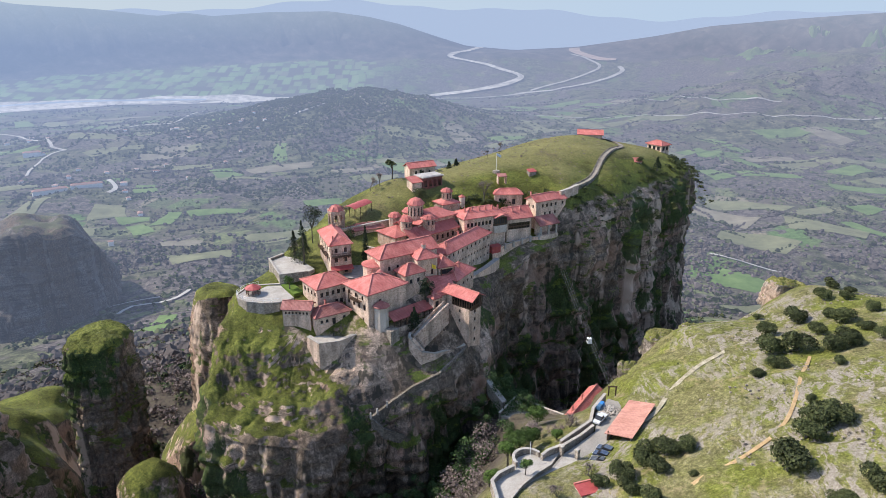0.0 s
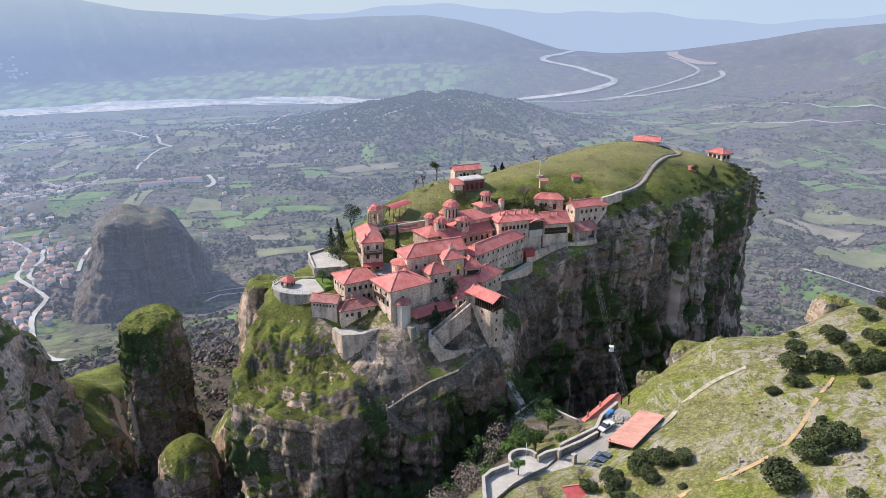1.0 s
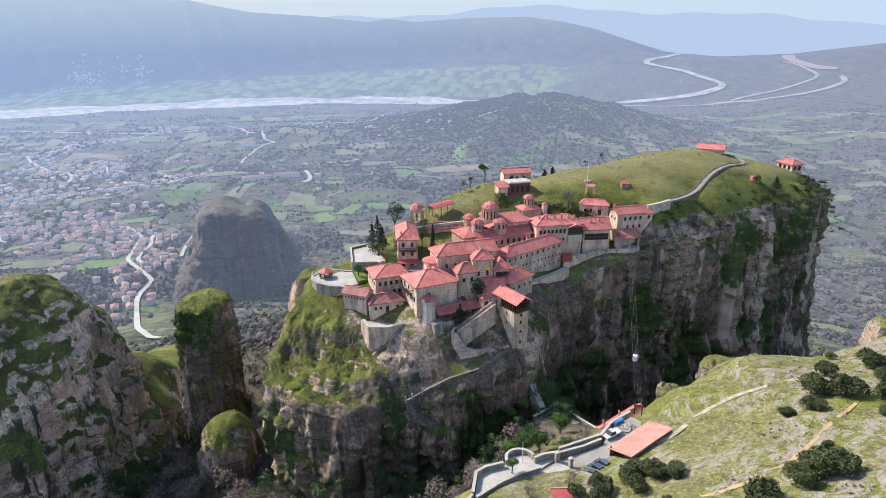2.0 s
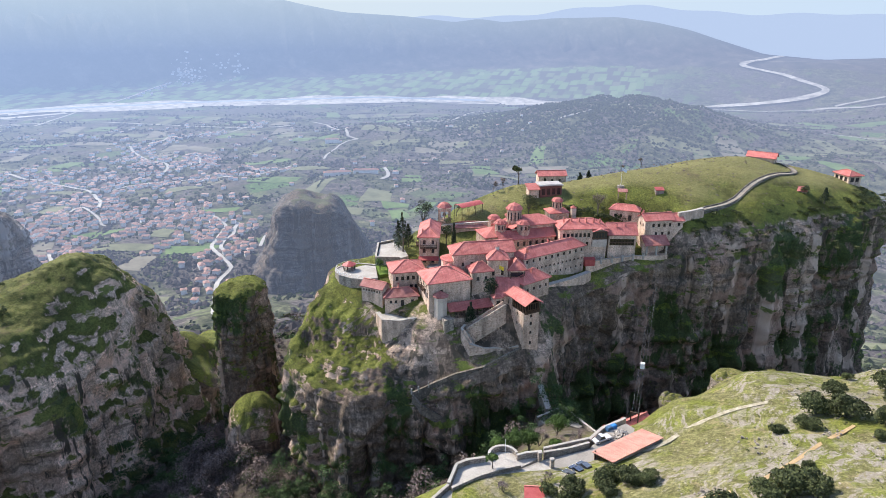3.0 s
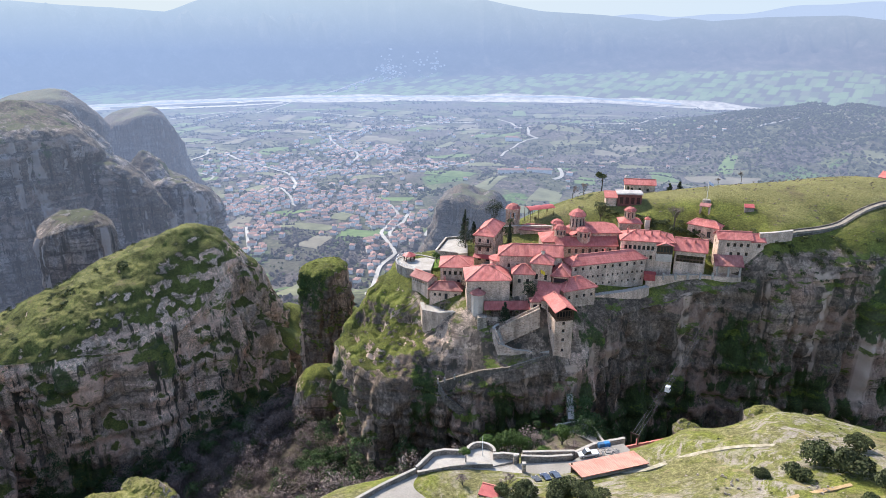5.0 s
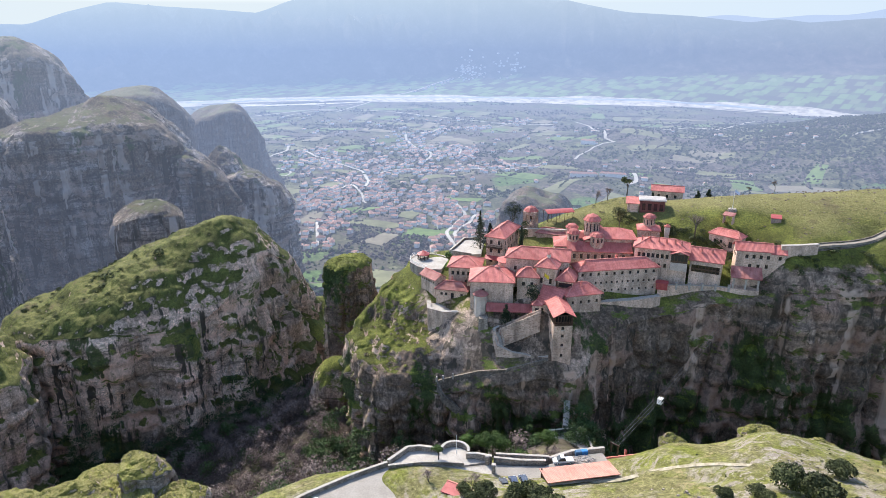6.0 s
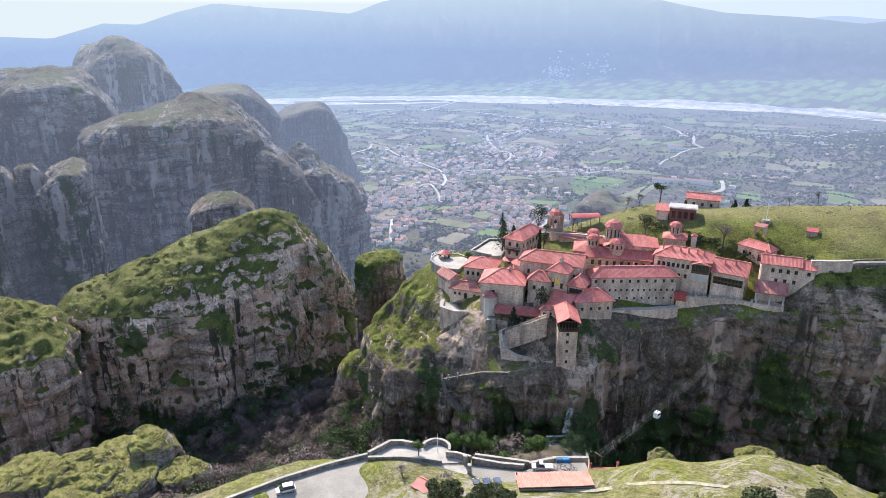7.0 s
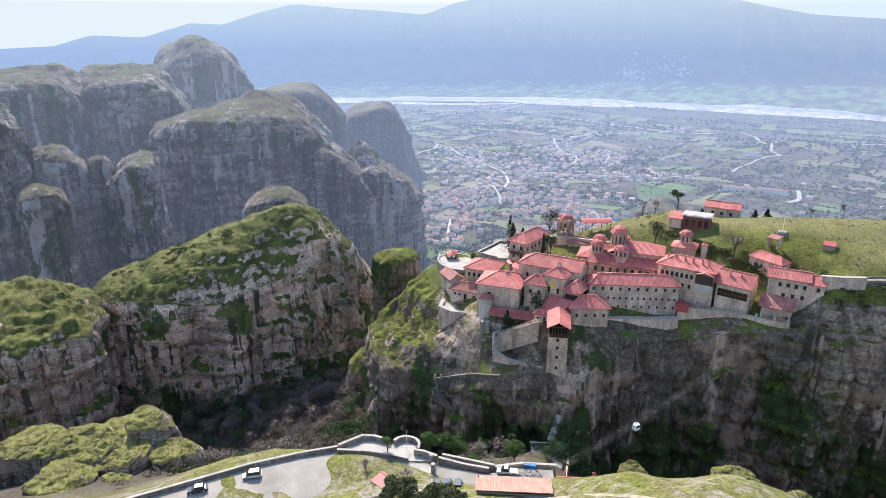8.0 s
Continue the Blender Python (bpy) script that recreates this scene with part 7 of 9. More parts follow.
def car(name, label, x, y, z, turn, paint, long=4.3, wide=1.75, high=1.48, cabin=(0.22, 0.86), bed=False):
    """A parked car: body, glasshouse, wheels, lamps."""
    ob = thing(name, x, y, z, turn, label, "car", "parked vehicles")
    b = bmesh.new()
    prof = [(0, 0.35), (0.02, 0.75), (0.2, 0.88), (0.30, 0.92), (0.92, 0.95), (0.99, 0.8), (1.0, 0.38)]
    rows = [[b.verts.new((u * long, s * wide / 2 * (0.9 if i in (0, 1, 6) else 1.0), h)) for i, (u, h) in enumerate(prof)] for s in (-1, 1)]
    for i in range(len(prof) - 1):
        b.faces.new((rows[0][i], rows[0][i + 1], rows[1][i + 1], rows[1][i]))
    b.faces.new(rows[0][::-1])
    b.faces.new(rows[1])
    b.faces.new((rows[0][-1], rows[0][0], rows[1][0], rows[1][-1]))
    bmesh.ops.recalc_face_normals(b, faces=b.faces)
    part("body", b, paint, ob)
    b = bmesh.new()
    c0, c1 = cabin[0] * long, cabin[1] * long
    w = wide * 0.46
    lo = [b.verts.new(p) for p in ((c0, -w, 0.9), (c1, -w, 0.94), (c1, w, 0.94), (c0, w, 0.9))]
    hi = [b.verts.new(p) for p in ((c0 + 0.75, -w * 0.86, high), (c1 - 0.35, -w * 0.86, high), (c1 - 0.35, w * 0.86, high), (c0 + 0.75, w * 0.86, high))]
    for i in range(4):
        k = (i + 1) % 4
        b.faces.new((lo[i], lo[k], hi[k], hi[i]))
    part("glasshouse", b, M_GLASS, ob)
    b = bmesh.new()
    box(b, c0 + 0.72, -w * 0.88, high - 0.02, c1 - 0.32, w * 0.88, high + 0.04, 0.03)
    part("car_roof", b, paint, ob)
    for u in (0.18, 0.8):
        for s in (-1, 1):
            b = bmesh.new()
            drum(b, 0, 0, -0.1, 0.1, 0.32, 0.32, 14)
            wh = part("wheel", b, M_TYRE, ob)
            wh.matrix_local = pose(u * long, s * (wide / 2 - 0.08), 0.32, 90, 0, 0)
            b = bmesh.new()
            drum(b, 0, 0, -0.11, 0.11, 0.19, 0.19, 10)
            part("rim", b, M_WHITE, wh)
    for s in (-1, 1):
        b = bmesh.new()
        box(b, -0.03, s * wide * 0.32 - 0.16, 0.6, 0.06, s * wide * 0.32 + 0.16, 0.74)
        part("headlight", b, M_WHITE, ob)
        b = bmesh.new()
        box(b, long - 0.05, s * wide * 0.36 - 0.12, 0.65, long + 0.03, s * wide * 0.36 + 0.12, 0.8)
        part("tail_light", b, M_RED, ob)
    return ob


def paint(name, c, rough=0.25):
    m, nt, b = shader(name, rough, 0.5)
    dust = noise_at(nt, position(nt), 3.0, 4)
    nt.links.new(mix(nt, ramp(nt, dust, [(0.4, (0.0,)), (0.8, (0.35,))]), c, (0.35, 0.33, 0.3)), b.inputs["Base Color"])
    return m


M_TYRE = surface("tyre_rubber", (0.02, 0.02, 0.02), (0.04, 0.04, 0.04), 4.0, 0.9)
car("pickup_truck", "dark grey pickup parked by the gate", 34.4, 124.2, 331.6, -33, paint("grey_paint", (0.05, 0.055, 0.065)), 4.6, 1.75, 1.6, (0.3, 0.72))
car("hatchback", "dark blue hatchback parked beside others", 35.4, 126.3, 331.6, -33, paint("blue_paint", (0.03, 0.05, 0.10)), 4.2)
car("saloon_car", "dark blue car parked beside others", 36.6, 128.3, 331.6, -33, paint("slate_paint", (0.05, 0.07, 0.11)), 4.3)
car("pickup_truck", "white pickup with dark cab on the goods platform", 38.0, 137.4, 331.6, 52, paint("white_paint", (0.6, 0.6, 0.6)), 4.9, 1.8, 1.7, (0.2, 0.6))
car("white_van", "small white van parked on the roadside", 13.4, 86.2, 331.6, 75, paint("van_white", (0.66, 0.66, 0.64)), 4.2, 1.75, 1.75, (0.18, 0.95))
car("parked_car", "dark car parked on the roadside", 12.8, 74.5, 331.6, 80, paint("dark_paint", (0.03, 0.035, 0.05)), 4.3)
M_BLUE = surface("blue_plastic", (0.03, 0.16, 0.42), (0.05, 0.24, 0.55), 3.0, 0.5)
M_TEAL = surface("dark_blue_plastic", (0.04, 0.10, 0.18), (0.07, 0.15, 0.25), 3.0, 0.5)
for i, (mt, x, y) in enumerate(((M_BLUE, 41.0, 145.2), (M_TEAL, 40.2, 144.0))):
    bn = thing("waste_bin", x, y, 331.6, 55, "blue wheeled waste container" if i == 0 else "dark blue wheeled waste container", "bin", "waste bins")
    b = bmesh.new()
    box(b, -0.7, -0.5, 0.15, 0.7, 0.5, 1.15, -0.06)
    part("body", b, mt, bn)
    b = bmesh.new()
    box(b, -0.75, -0.55, 1.15, 0.75, 0.55, 1.32, 0.1)
    part("lid", b, mt, bn)
rng = random.Random(5)
pile = thing("rubble_pile", 43.0, 143.5, 331.5, 0, "heap of pale broken building stone", "rubble")
for i in range(150):
    r = 2.6 * math.sqrt(rng.random())
    a = rng.uniform(0, 6.28)
    b = bmesh.new()
    s = rng.uniform(0.18, 0.4)
    box(b, -s, -s * 0.7, -s * 0.5, s, s * 0.7, s * 0.5, s * 0.12)
    st = part("stone", b, M_SILL, pile)
    st.matrix_local = pose(r * math.cos(a) * 1.1, r * math.sin(a) * 0.8, max(0, 0.95 - r * 0.33) + 0.1, rng.uniform(0, 40), rng.uniform(0, 40), rng.uniform(0, 180))

# the goods cable over the ravine
M_STEEL = surface("dull_steel_rope", (0.18, 0.18, 0.18), (0.28, 0.28, 0.28), 2.0, 0.6, 0.3)
cable = thing("goods_cable", 45.0, 151.5, 332, 0, "thin steel cables spanning the ravine", "cable")
A, B = Vector((0, 0, 1.5)), Vector((-6.5, 78.0, 16.5))
for off in (-0.75, 0.0, 0.75):
    b = bmesh.new()
    prev = None
    for i in range(17):
        t = i / 16
        p = A.lerp(B, t) + Vector((off, 0, -3.2 * 4 * t * (1 - t) * 0.5))
        if prev is not None:
            beam(b, prev, p, 0.03, 0.03)
        prev = p
    part("cable", b, M_STEEL, cable)
b = bmesh.new()
for off in (-0.9, 0.9):
    beam(b, (off, 0, -1), (off, 0, 1.8), 0.3, 0.3)
beam(b, (-1.2, 0, 1.6), (1.2, 0, 1.6), 0.25, 0.25)
part("mast", b, M_WOOD, cable)
t = 0.29
cp = Vector((45.0, 151.5, 332)) + A.lerp(B, t) + Vector((0, 0, -3.2 * 2 * t * (1 - t)))
cabin = thing("cable_cabin", cp.x, cp.y, cp.z - 2.2, 95, "small white cable car cabin hanging over the ravine", "cable car")
b = bmesh.new()
box(b, -0.7, -0.6, 0, 0.7, 0.6, 1.5, 0.04)
part("body", b, M_WHITE, cabin)
b = bmesh.new()
box(b, -0.55, -0.62, 0.7, 0.55, 0.62, 1.25)
part("window", b, M_GLASS, cabin)
b = bmesh.new()
beam(b, (0, 0, 1.5), (0, 0, 2.25), 0.1, 0.1)
beam(b, (-0.5, 0, 2.25), (0.5, 0, 2.25), 0.12, 0.14)
part("hanger", b, M_WOOD, cabin)
paved("path_landing", "grey cobbled landing at the cliff's foot", [(17.6, 162.0), (22.6, 170.2), (30.0, 164.4), (25.8, 157.4)], 317.6, M_ASPHALT, 3.0)
wall_run("landing_kerb", "stone wall round the cobbled landing", [(17.2, 162.0, 318.4), (22.6, 170.8, 318.4), (30.4, 164.6, 318.4), (37.0, 158.2, 319.6)], 3.0, 0.5, M_STONEWALL)
wall_run("foot_stair_wall", "rough stone walls of the stair below the tower", [(19.0, 167.5, 318.4), (16.5, 171.0, 320.0), (14.5, 173.5, 322.0)], 4.0, 1.6, M_STONEWALL)


# ---- plants ----
def leaf_cloud(rng, blobs, count, size, inner=0.72):
    """Many small leaf sprays on the shells of several blobs; returns vertices and quads."""
    V, F = [], []
    weight = np.array([b[3] * b[4] + b[3] * b[5] for b in blobs])
    pick = rng.choice(len(blobs), count, p=weight / weight.sum())
    d = rng.normal(size=(count, 3))
    d /= np.linalg.norm(d, axis=1)[:, None]
    d[:, 2] = np.where(d[:, 2] < -0.5, -d[:, 2], d[:, 2])
    B = np.array(blobs)[pick]
    P = B[:, :3] + d * B[:, 3:6] * rng.uniform(inner, 1.05, (count, 1))
    nrm = d + rng.normal(scale=0.55, size=(count, 3))
    nrm /= np.linalg.norm(nrm, axis=1)[:, None]
    ref = rng.normal(size=(count, 3))
    a = np.cross(nrm, ref)
    a /= np.linalg.norm(a, axis=1)[:, None]
    b = np.cross(nrm, a)
    s = size * rng.uniform(0.6, 1.3, (count, 1))
    quad = np.stack([P - a * s - b * s * 0.6, P + a * s - b * s * 0.7, P + a * s * 0.7 + b * s, P - a * s * 0.8 + b * s * 0.6], 1)
    return quad.reshape(-1, 3), np.arange(count * 4).reshape(-1, 4)


def cloud_mesh(name, verts, faces, material):
    me = bpy.data.meshes.new(name)
    me.from_pydata(verts.tolist(), [], faces.tolist())
    me.materials.append(material)
    return me


def leaf_material(name, dark, light):
    m, nt, b = shader(name, 0.75, 0.25)
    g = nt.nodes.new("ShaderNodeNewGeometry")
    c = ramp(nt, g.outputs["Random Per Island"], [(0.0, dark), (1.0, light)])
    oi = nt.nodes.new("ShaderNodeObjectInfo")
    c = mix(nt, 1.0, c, ramp(nt, oi.outputs["Random"], [(0.0, (0.75,)), (1.0, (1.25,))]), "MULTIPLY")
    c = mix(nt, 0.6, c, ramp(nt, noise_at(nt, position(nt), 0.8, 3), [(0.3, (0.6,)), (0.7, (1.3,))]), "MULTIPLY")
    nt.links.new(c, b.inputs["Base Color"])
    return m


M_BUSH = leaf_material("evergreen_oak_leaves", (0.022, 0.030, 0.010), (0.09, 0.10, 0.034))
M_PINE = leaf_material("pine_needles", (0.03, 0.06, 0.012), (0.10, 0.16, 0.03))
M_FIR = leaf_material("dark_conifer", (0.010, 0.018, 0.008), (0.035, 0.05, 0.02))
M_BARE = leaf_material("bare_twigs", (0.075, 0.055, 0.048), (0.21, 0.16, 0.145))
M_IVY = leaf_material("ivy_leaves", (0.022, 0.042, 0.014), (0.075, 0.12, 0.035))
M_BARK = surface("grey_bark", (0.06, 0.05, 0.042), (0.14, 0.12, 0.10), 3.0, 0.95)


def limb(bm, a, b, r0, r1, n=6):
    a, b = Vector(a), Vector(b)
    d = (b - a).normalized()
    s = d.cross(Vector((0.3, 0.2, 1))).normalized()
    u = s.cross(d)
    R = [[bm.verts.new(p + (s * math.cos(6.28319 * i / n) + u * math.sin(6.28319 * i / n)) * r) for i in range(n)] for p, r in ((a, r0), (b, r1))]
    for i in range(n):
        k = (i + 1) % n
        bm.faces.new((R[0][i], R[0][k], R[1][k], R[1][i]))
    bm.faces.new(R[1])


def trunk_mesh(name, segs):
    bm = bmesh.new()
    for a, b, r0, r1 in segs:
        limb(bm, a, b, r0, r1)
    return mesh_from(name, bm, M_BARK)


def plant(name, label, category, group, trunk, crown, x, y, z, turn, scale):
    ob = thing(name, x, y, z, turn, label, category, group)
    ob.scale = (scale, scale, scale)
    part("trunk", trunk, None, ob)
    part("crown", crown, None, ob)
    return ob


rg = np.random.RandomState(11)
BUSH_SETS = []
for k in range(5):
    blobs = [(rg.uniform(-0.45, 0.45), rg.uniform(-0.45, 0.45), rg.uniform(0.25, 0.6), rg.uniform(0.35, 0.62), rg.uniform(0.35, 0.62), rg.uniform(0.32, 0.5)) for _ in range(7)]
    v, f = leaf_cloud(rg, blobs, 3200, 0.045)
    segs = [((0, 0, -0.3), (0.02, 0, 0.3), 0.09, 0.07)] + [((0, 0, 0.15), (b[0], b[1], b[2]), 0.05, 0.02) for b in blobs[:5]]
    BUSH_SETS.append((trunk_mesh("trunk", segs), cloud_mesh("crown", v, f, M_BUSH)))


def on_ground(x, y):
    return float(ground_height(np.array([float(x)]), np.array([float(y)]))[0])


BUSHES = [(83.2, 151.9, 3.1), (88.8, 150.3, 3.5), (87.7, 163.9, 2.4), (75.2, 140.7, 1.6), (81.0, 143.7, 2.1), (99.7, 173.1, 3.0), (92.4, 179.5, 1.3), (98.8, 160.2, 2.1), (107.2, 170.8, 2.1), (96.4, 147.6, 3.0), (100.9, 150.6, 3.0), (108.1, 165.7, 2.9), (113.7, 186.3, 2.3), (93.0, 139.7, 1.4), (79.9, 125.7, 1.1), (72.9, 113.0, 2.8), (76.8, 116.3, 3.3), (80.1, 116.2, 2.8), (65.7, 104.6, 3.7), (44.1, 119.4, 2.8), (48.7, 120.0, 2.6), (52.6, 119.0, 2.0), (38.6, 114.6, 2.4), (45.5, 114.3, 2.2), (123.7, 199.6, 2.3), (109, 157, 1.9), (119, 171, 1.9), (109, 150, 2.0), (119, 183, 1.8), (75, 94, 2.7), (68, 92, 2.0), (42, 106, 2.0), (124, 190, 1.6), (34, 113, 1.7), (39, 110, 2.0), (51, 110, 0.8)]
for i, (x, y, r) in enumerate(BUSHES):
    t, c = BUSH_SETS[i % 5]
    lab = "rounded dark evergreen oak bush on the grass" if r > 1.4 else "small dark evergreen bush on the grass"
    plant("bush", lab, "bush", "hillside bushes", t, c, x, y, on_ground(x, y) + 0.1 * r, (i * 77) % 360, r * 1.3)

PINE_SETS = []
for k in range(3):
    blobs = [(rg.uniform(-1.3, 1.3), rg.uniform(-1.3, 1.3), rg.uniform(3.6, 5.4), rg.uniform(0.8, 1.3), rg.uniform(0.8, 1.3), rg.uniform(0.7, 1.0)) for _ in range(10)]
    v, f = leaf_cloud(rg, blobs, 4200, 0.085)
    segs = [((0, 0, -0.6), (0.1, 0.05, 2.2), 0.24, 0.18), ((0.1, 0.05, 2.2), (0.0, 0.1, 4.6), 0.18, 0.08)] + [((0.05, 0.05, 2.0 + 0.2 * j), (b[0], b[1], b[2]), 0.09, 0.03) for j, b in enumerate(blobs[:7])]
    PINE_SETS.append((trunk_mesh("trunk", segs), cloud_mesh("crown", v, f, M_PINE)))
for i, (x, y, z, s) in enumerate([(19.6, 118.6, 331.7, 0.66), (17.0, 131.0, 324.6, 1.15), (20.0, 133.5, 324.6, 1.2), (23.0, 135.5, 324.0, 1.2), (18.5, 138.0, 322.5, 1.1), (26.0, 150.5, 320.2, 1.25), (12.5, 124.5, 322.5, 0.95), (29.0, 137.0, 326.0, 0.8)]):
    t, c = PINE_SETS[i % 3]
    plant("pine_tree", "bright green round-crowned pine on the slope" if i else "small round pine on the belvedere", "tree", "pines by the road", t, c, x, y, z, i * 65, s)

segs = [((0, 0, -1), (0.3, 0.1, 4.2), 0.28, 0.2), ((0.3, 0.1, 4.2), (0.1, 0, 6.6), 0.2, 0.07)]
blobs = [(rg.uniform(-2.0, 2.0), rg.uniform(-2.0, 2.0), rg.uniform(5.2, 7.4), 1.2, 1.2, 0.8) for _ in range(10)]
v, f = leaf_cloud(rg, blobs, 1100, 0.16)
plant("umbrella_pine", "dark umbrella pine on the cliff edge", "tree", "monastery trees", trunk_mesh("trunk", segs + [((0.3, 0.1, 3.6), (b[0], b[1], b[2]), 0.1, 0.03) for b in blobs[:6]]), cloud_mesh("crown", v, f, M_BUSH), -20.0, 249.4, 363.6, 0, 1.0)


def conifer(x, y, z, h, r, label, mat=None, tiers=9, name="conifer"):
    V, F, n = [], [], 0
    for i in range(tiers):
        t = i / tiers
        rr = r * (1 - t) * (0.85 + 0.3 * rg.rand()) + 0.15
        blobs = [(rr * 0.55 * math.cos(a), rr * 0.55 * math.sin(a), h * (0.12 + 0.86 * t), rr * 0.6, rr * 0.6, h / tiers * 0.75) for a in rg.uniform(0, 6.28, 4)]
        v, f = leaf_cloud(rg, blobs, 320, 0.105, 0.5)
        V.append(v)
        F.append(f + n)
        n += len(v)
    segs = [((0, 0, -1), (0, 0, h * 0.96), r * 0.11, 0.03)] + [((0, 0, h * q), (r * (1 - q) * math.cos(q * 40), r * (1 - q) * math.sin(q * 40), h * q - 0.2), 0.06, 0.02) for q in np.linspace(0.15, 0.9, 14)]
    plant(name, label, "tree", "monastery trees", trunk_mesh("trunk", segs), cloud_mesh("crown", np.vstack(V), np.vstack(F), mat or M_FIR), x, y, z, rg.uniform(0, 360), 1.0)


conifer(-23.1, 193.5, 349.3, 14.0, 1.5, "tall dark cypress in the courtyard", None, 12, "cypress")
conifer(-42.2, 193.4, 349.8, 15.0, 3.2, "tall dark fir beside the upper court")
conifer(-46.0, 197.0, 349.6, 10.5, 2.6, "dark fir beside the upper court")
conifer(-43.4, 199.5, 349.6, 9.0, 2.4, "shorter dark fir behind the court")
conifer(-6.8, 169.2, 340.0, 7.4, 2.0, "dark conifer before the covered walk")
conifer(1.5, 263.0, 363.5, 4.6, 1.6, "small clipped dark conifer on the hill", None, 6)
conifer(4.5, 265.5, 364.0, 4.8, 1.7, "small clipped dark conifer on the hill", None, 6)
conifer(-9.0, 249.5, 363.6, 4.0, 1.0, "slim dark conifer by the museum", None, 6)
conifer(90.5, 284.0, 361.0, 5.5, 2.0, "dark conifer by the cliff pavilion", None, 6)


def round_tree(name, x, y, z, h, r, label, mat, count=1000, leaf=0.15):
    blobs = [(rg.uniform(-0.6, 0.6) * r, rg.uniform(-0.6, 0.6) * r, h * rg.uniform(0.5, 0.9), r * 0.5, r * 0.5, r * 0.42) for _ in range(9)]
    v, f = leaf_cloud(rg, blobs, int(count * 2.4), leaf * 0.62)
    segs = [((0, 0, -1), (0, 0, h * 0.45), 0.2, 0.14)] + [((0, 0, h * 0.35), (b[0], b[1], b[2]), 0.1, 0.03) for b in blobs]
    plant(name, label, "tree", "monastery trees", trunk_mesh("trunk", segs), cloud_mesh("crown", v, f, mat), x, y, z, 0, 1.0)


round_tree("broad_pine", -43.2, 211.0, 351.5, 12.5, 3.6, "broad dark pine behind the bell tower", M_FIR, 1300)
round_tree("bay_tree", -29.6, 201.6, 349.3, 13.0, 2.6, "tall olive green tree beside the guest house", M_BUSH, 1200)
round_tree("fig_tree", -8.6, 228.5, 357.0, 8.6, 3.6, "broad dark green tree below the hill", M_BUSH, 1300)
round_tree("ivy_tree", -3.6, 177.0, 344.5, 7.6, 2.2, "dark ivy clad tree against the kitchen wall", M_FIR, 1000)
round_tree("court_tree", -43.6, 179.6, 347.5, 4.6, 1.8, "small bright green tree on the lawn", M_PINE, 700, 0.13)
round_tree("garden_bush", -28.5, 164.5, 340.0, 2.6, 1.2, "rounded green shrub in the garden", M_BUSH, 400, 0.1)
round_tree("garden_bush", -24.6, 167.0, 340.0, 2.2, 1.0, "rounded green shrub in the garden", M_PINE, 350, 0.1)
round_tree("slope_tree", 83.0, 287.0, 360.5, 5.0, 2.0, "dark shrub on the cliff edge", M_BUSH, 600)


def bare_tree(x, y, z, h, label, seed, name="bare_tree", group="bare trees"):
    """A leafless tree: forking limbs to fine twigs."""
    r = random.Random(seed)
    bm = bmesh.new()
    tips = []

    def grow(p, d, length, rad, level):
        q = p + d * length
        limb(bm, p, q, rad, rad * 0.62, 5 if level < 2 else 3)
        if level >= 4:
            tips.append(q)
            return
        for _ in range(3 if level else 4):
            nd = (d + Vector((r.uniform(-1, 1), r.uniform(-1, 1), r.uniform(-0.25, 0.6))) * 0.75).normalized()
            grow(q, nd, length * r.uniform(0.55, 0.8), rad * 0.55, level + 1)
    grow(Vector((0, 0, -0.4)), Vector((0, 0, 1)), h * 0.3, h * 0.028, 0)
    ob = thing(name, x, y, z, seed * 40, label, "tree", group)
    part("trunk", mesh_from("trunk", bm, M_BARK), None, ob)
    V = []
    for q in tips:
        for _ in range(5):
            d = Vector((r.uniform(-1, 1), r.uniform(-1, 1), r.uniform(-0.3, 1))).normalized() * h * 0.09
            s = d.cross(Vector((0.1, 0.3, 1))).normalized() * 0.025
            V += [tuple(q - s), tuple(q + s), tuple(q + d + s * 0.5), tuple(q + d - s * 0.5)]
    part("twig_crown", cloud_mesh("twig_crown", np.array(V), np.arange(len(V)).reshape(-1, 4), M_BARE), None, ob)


bare_tree(14.7, 238.0, 357.5, 11.5, "large leafless tree beside the shop", 3)
bare_tree(24.0, 140.5, 322.5, 8.0, "leafless mauve-brown tree by the road", 4)
bare_tree(28.5, 143.0, 321.5, 8.5, "leafless mauve-brown tree by the road", 5)
bare_tree(33.0, 143.0, 323.5, 8.0, "leafless mauve-brown tree by the platform", 6)
bare_tree(25.0, 111.0, 331.6, 5.0, "slim leafless tree on the islet", 7)
bare_tree(32.5, 117.0, 332.0, 4.5, "small leafless tree by the bank", 8)
bare_tree(23.0, 277.0, 369.5, 4.5, "wind-bent leafless tree on the hill", 9)
bare_tree(17.0, 270.0, 368.5, 3.5, "small leafless tree on the hill", 10)
bare_tree(-24.0, 243.0, 362.5, 6.5, "slim leafless tree by the upper path", 12)
bare_tree(-27.0, 240.0, 361.5, 6.0, "slim leafless tree by the upper path", 13)
bare_tree(-33.5, 219.5, 357.0, 6.0, "leafless tree before the red canopy", 14)
bare_tree(-26.5, 164.0, 340.2, 4.5, "leafless tree in the walled garden", 15)
bare_tree(-48.0, 206.0, 349.0, 5.0, "leafless tree on the cliff edge", 16)


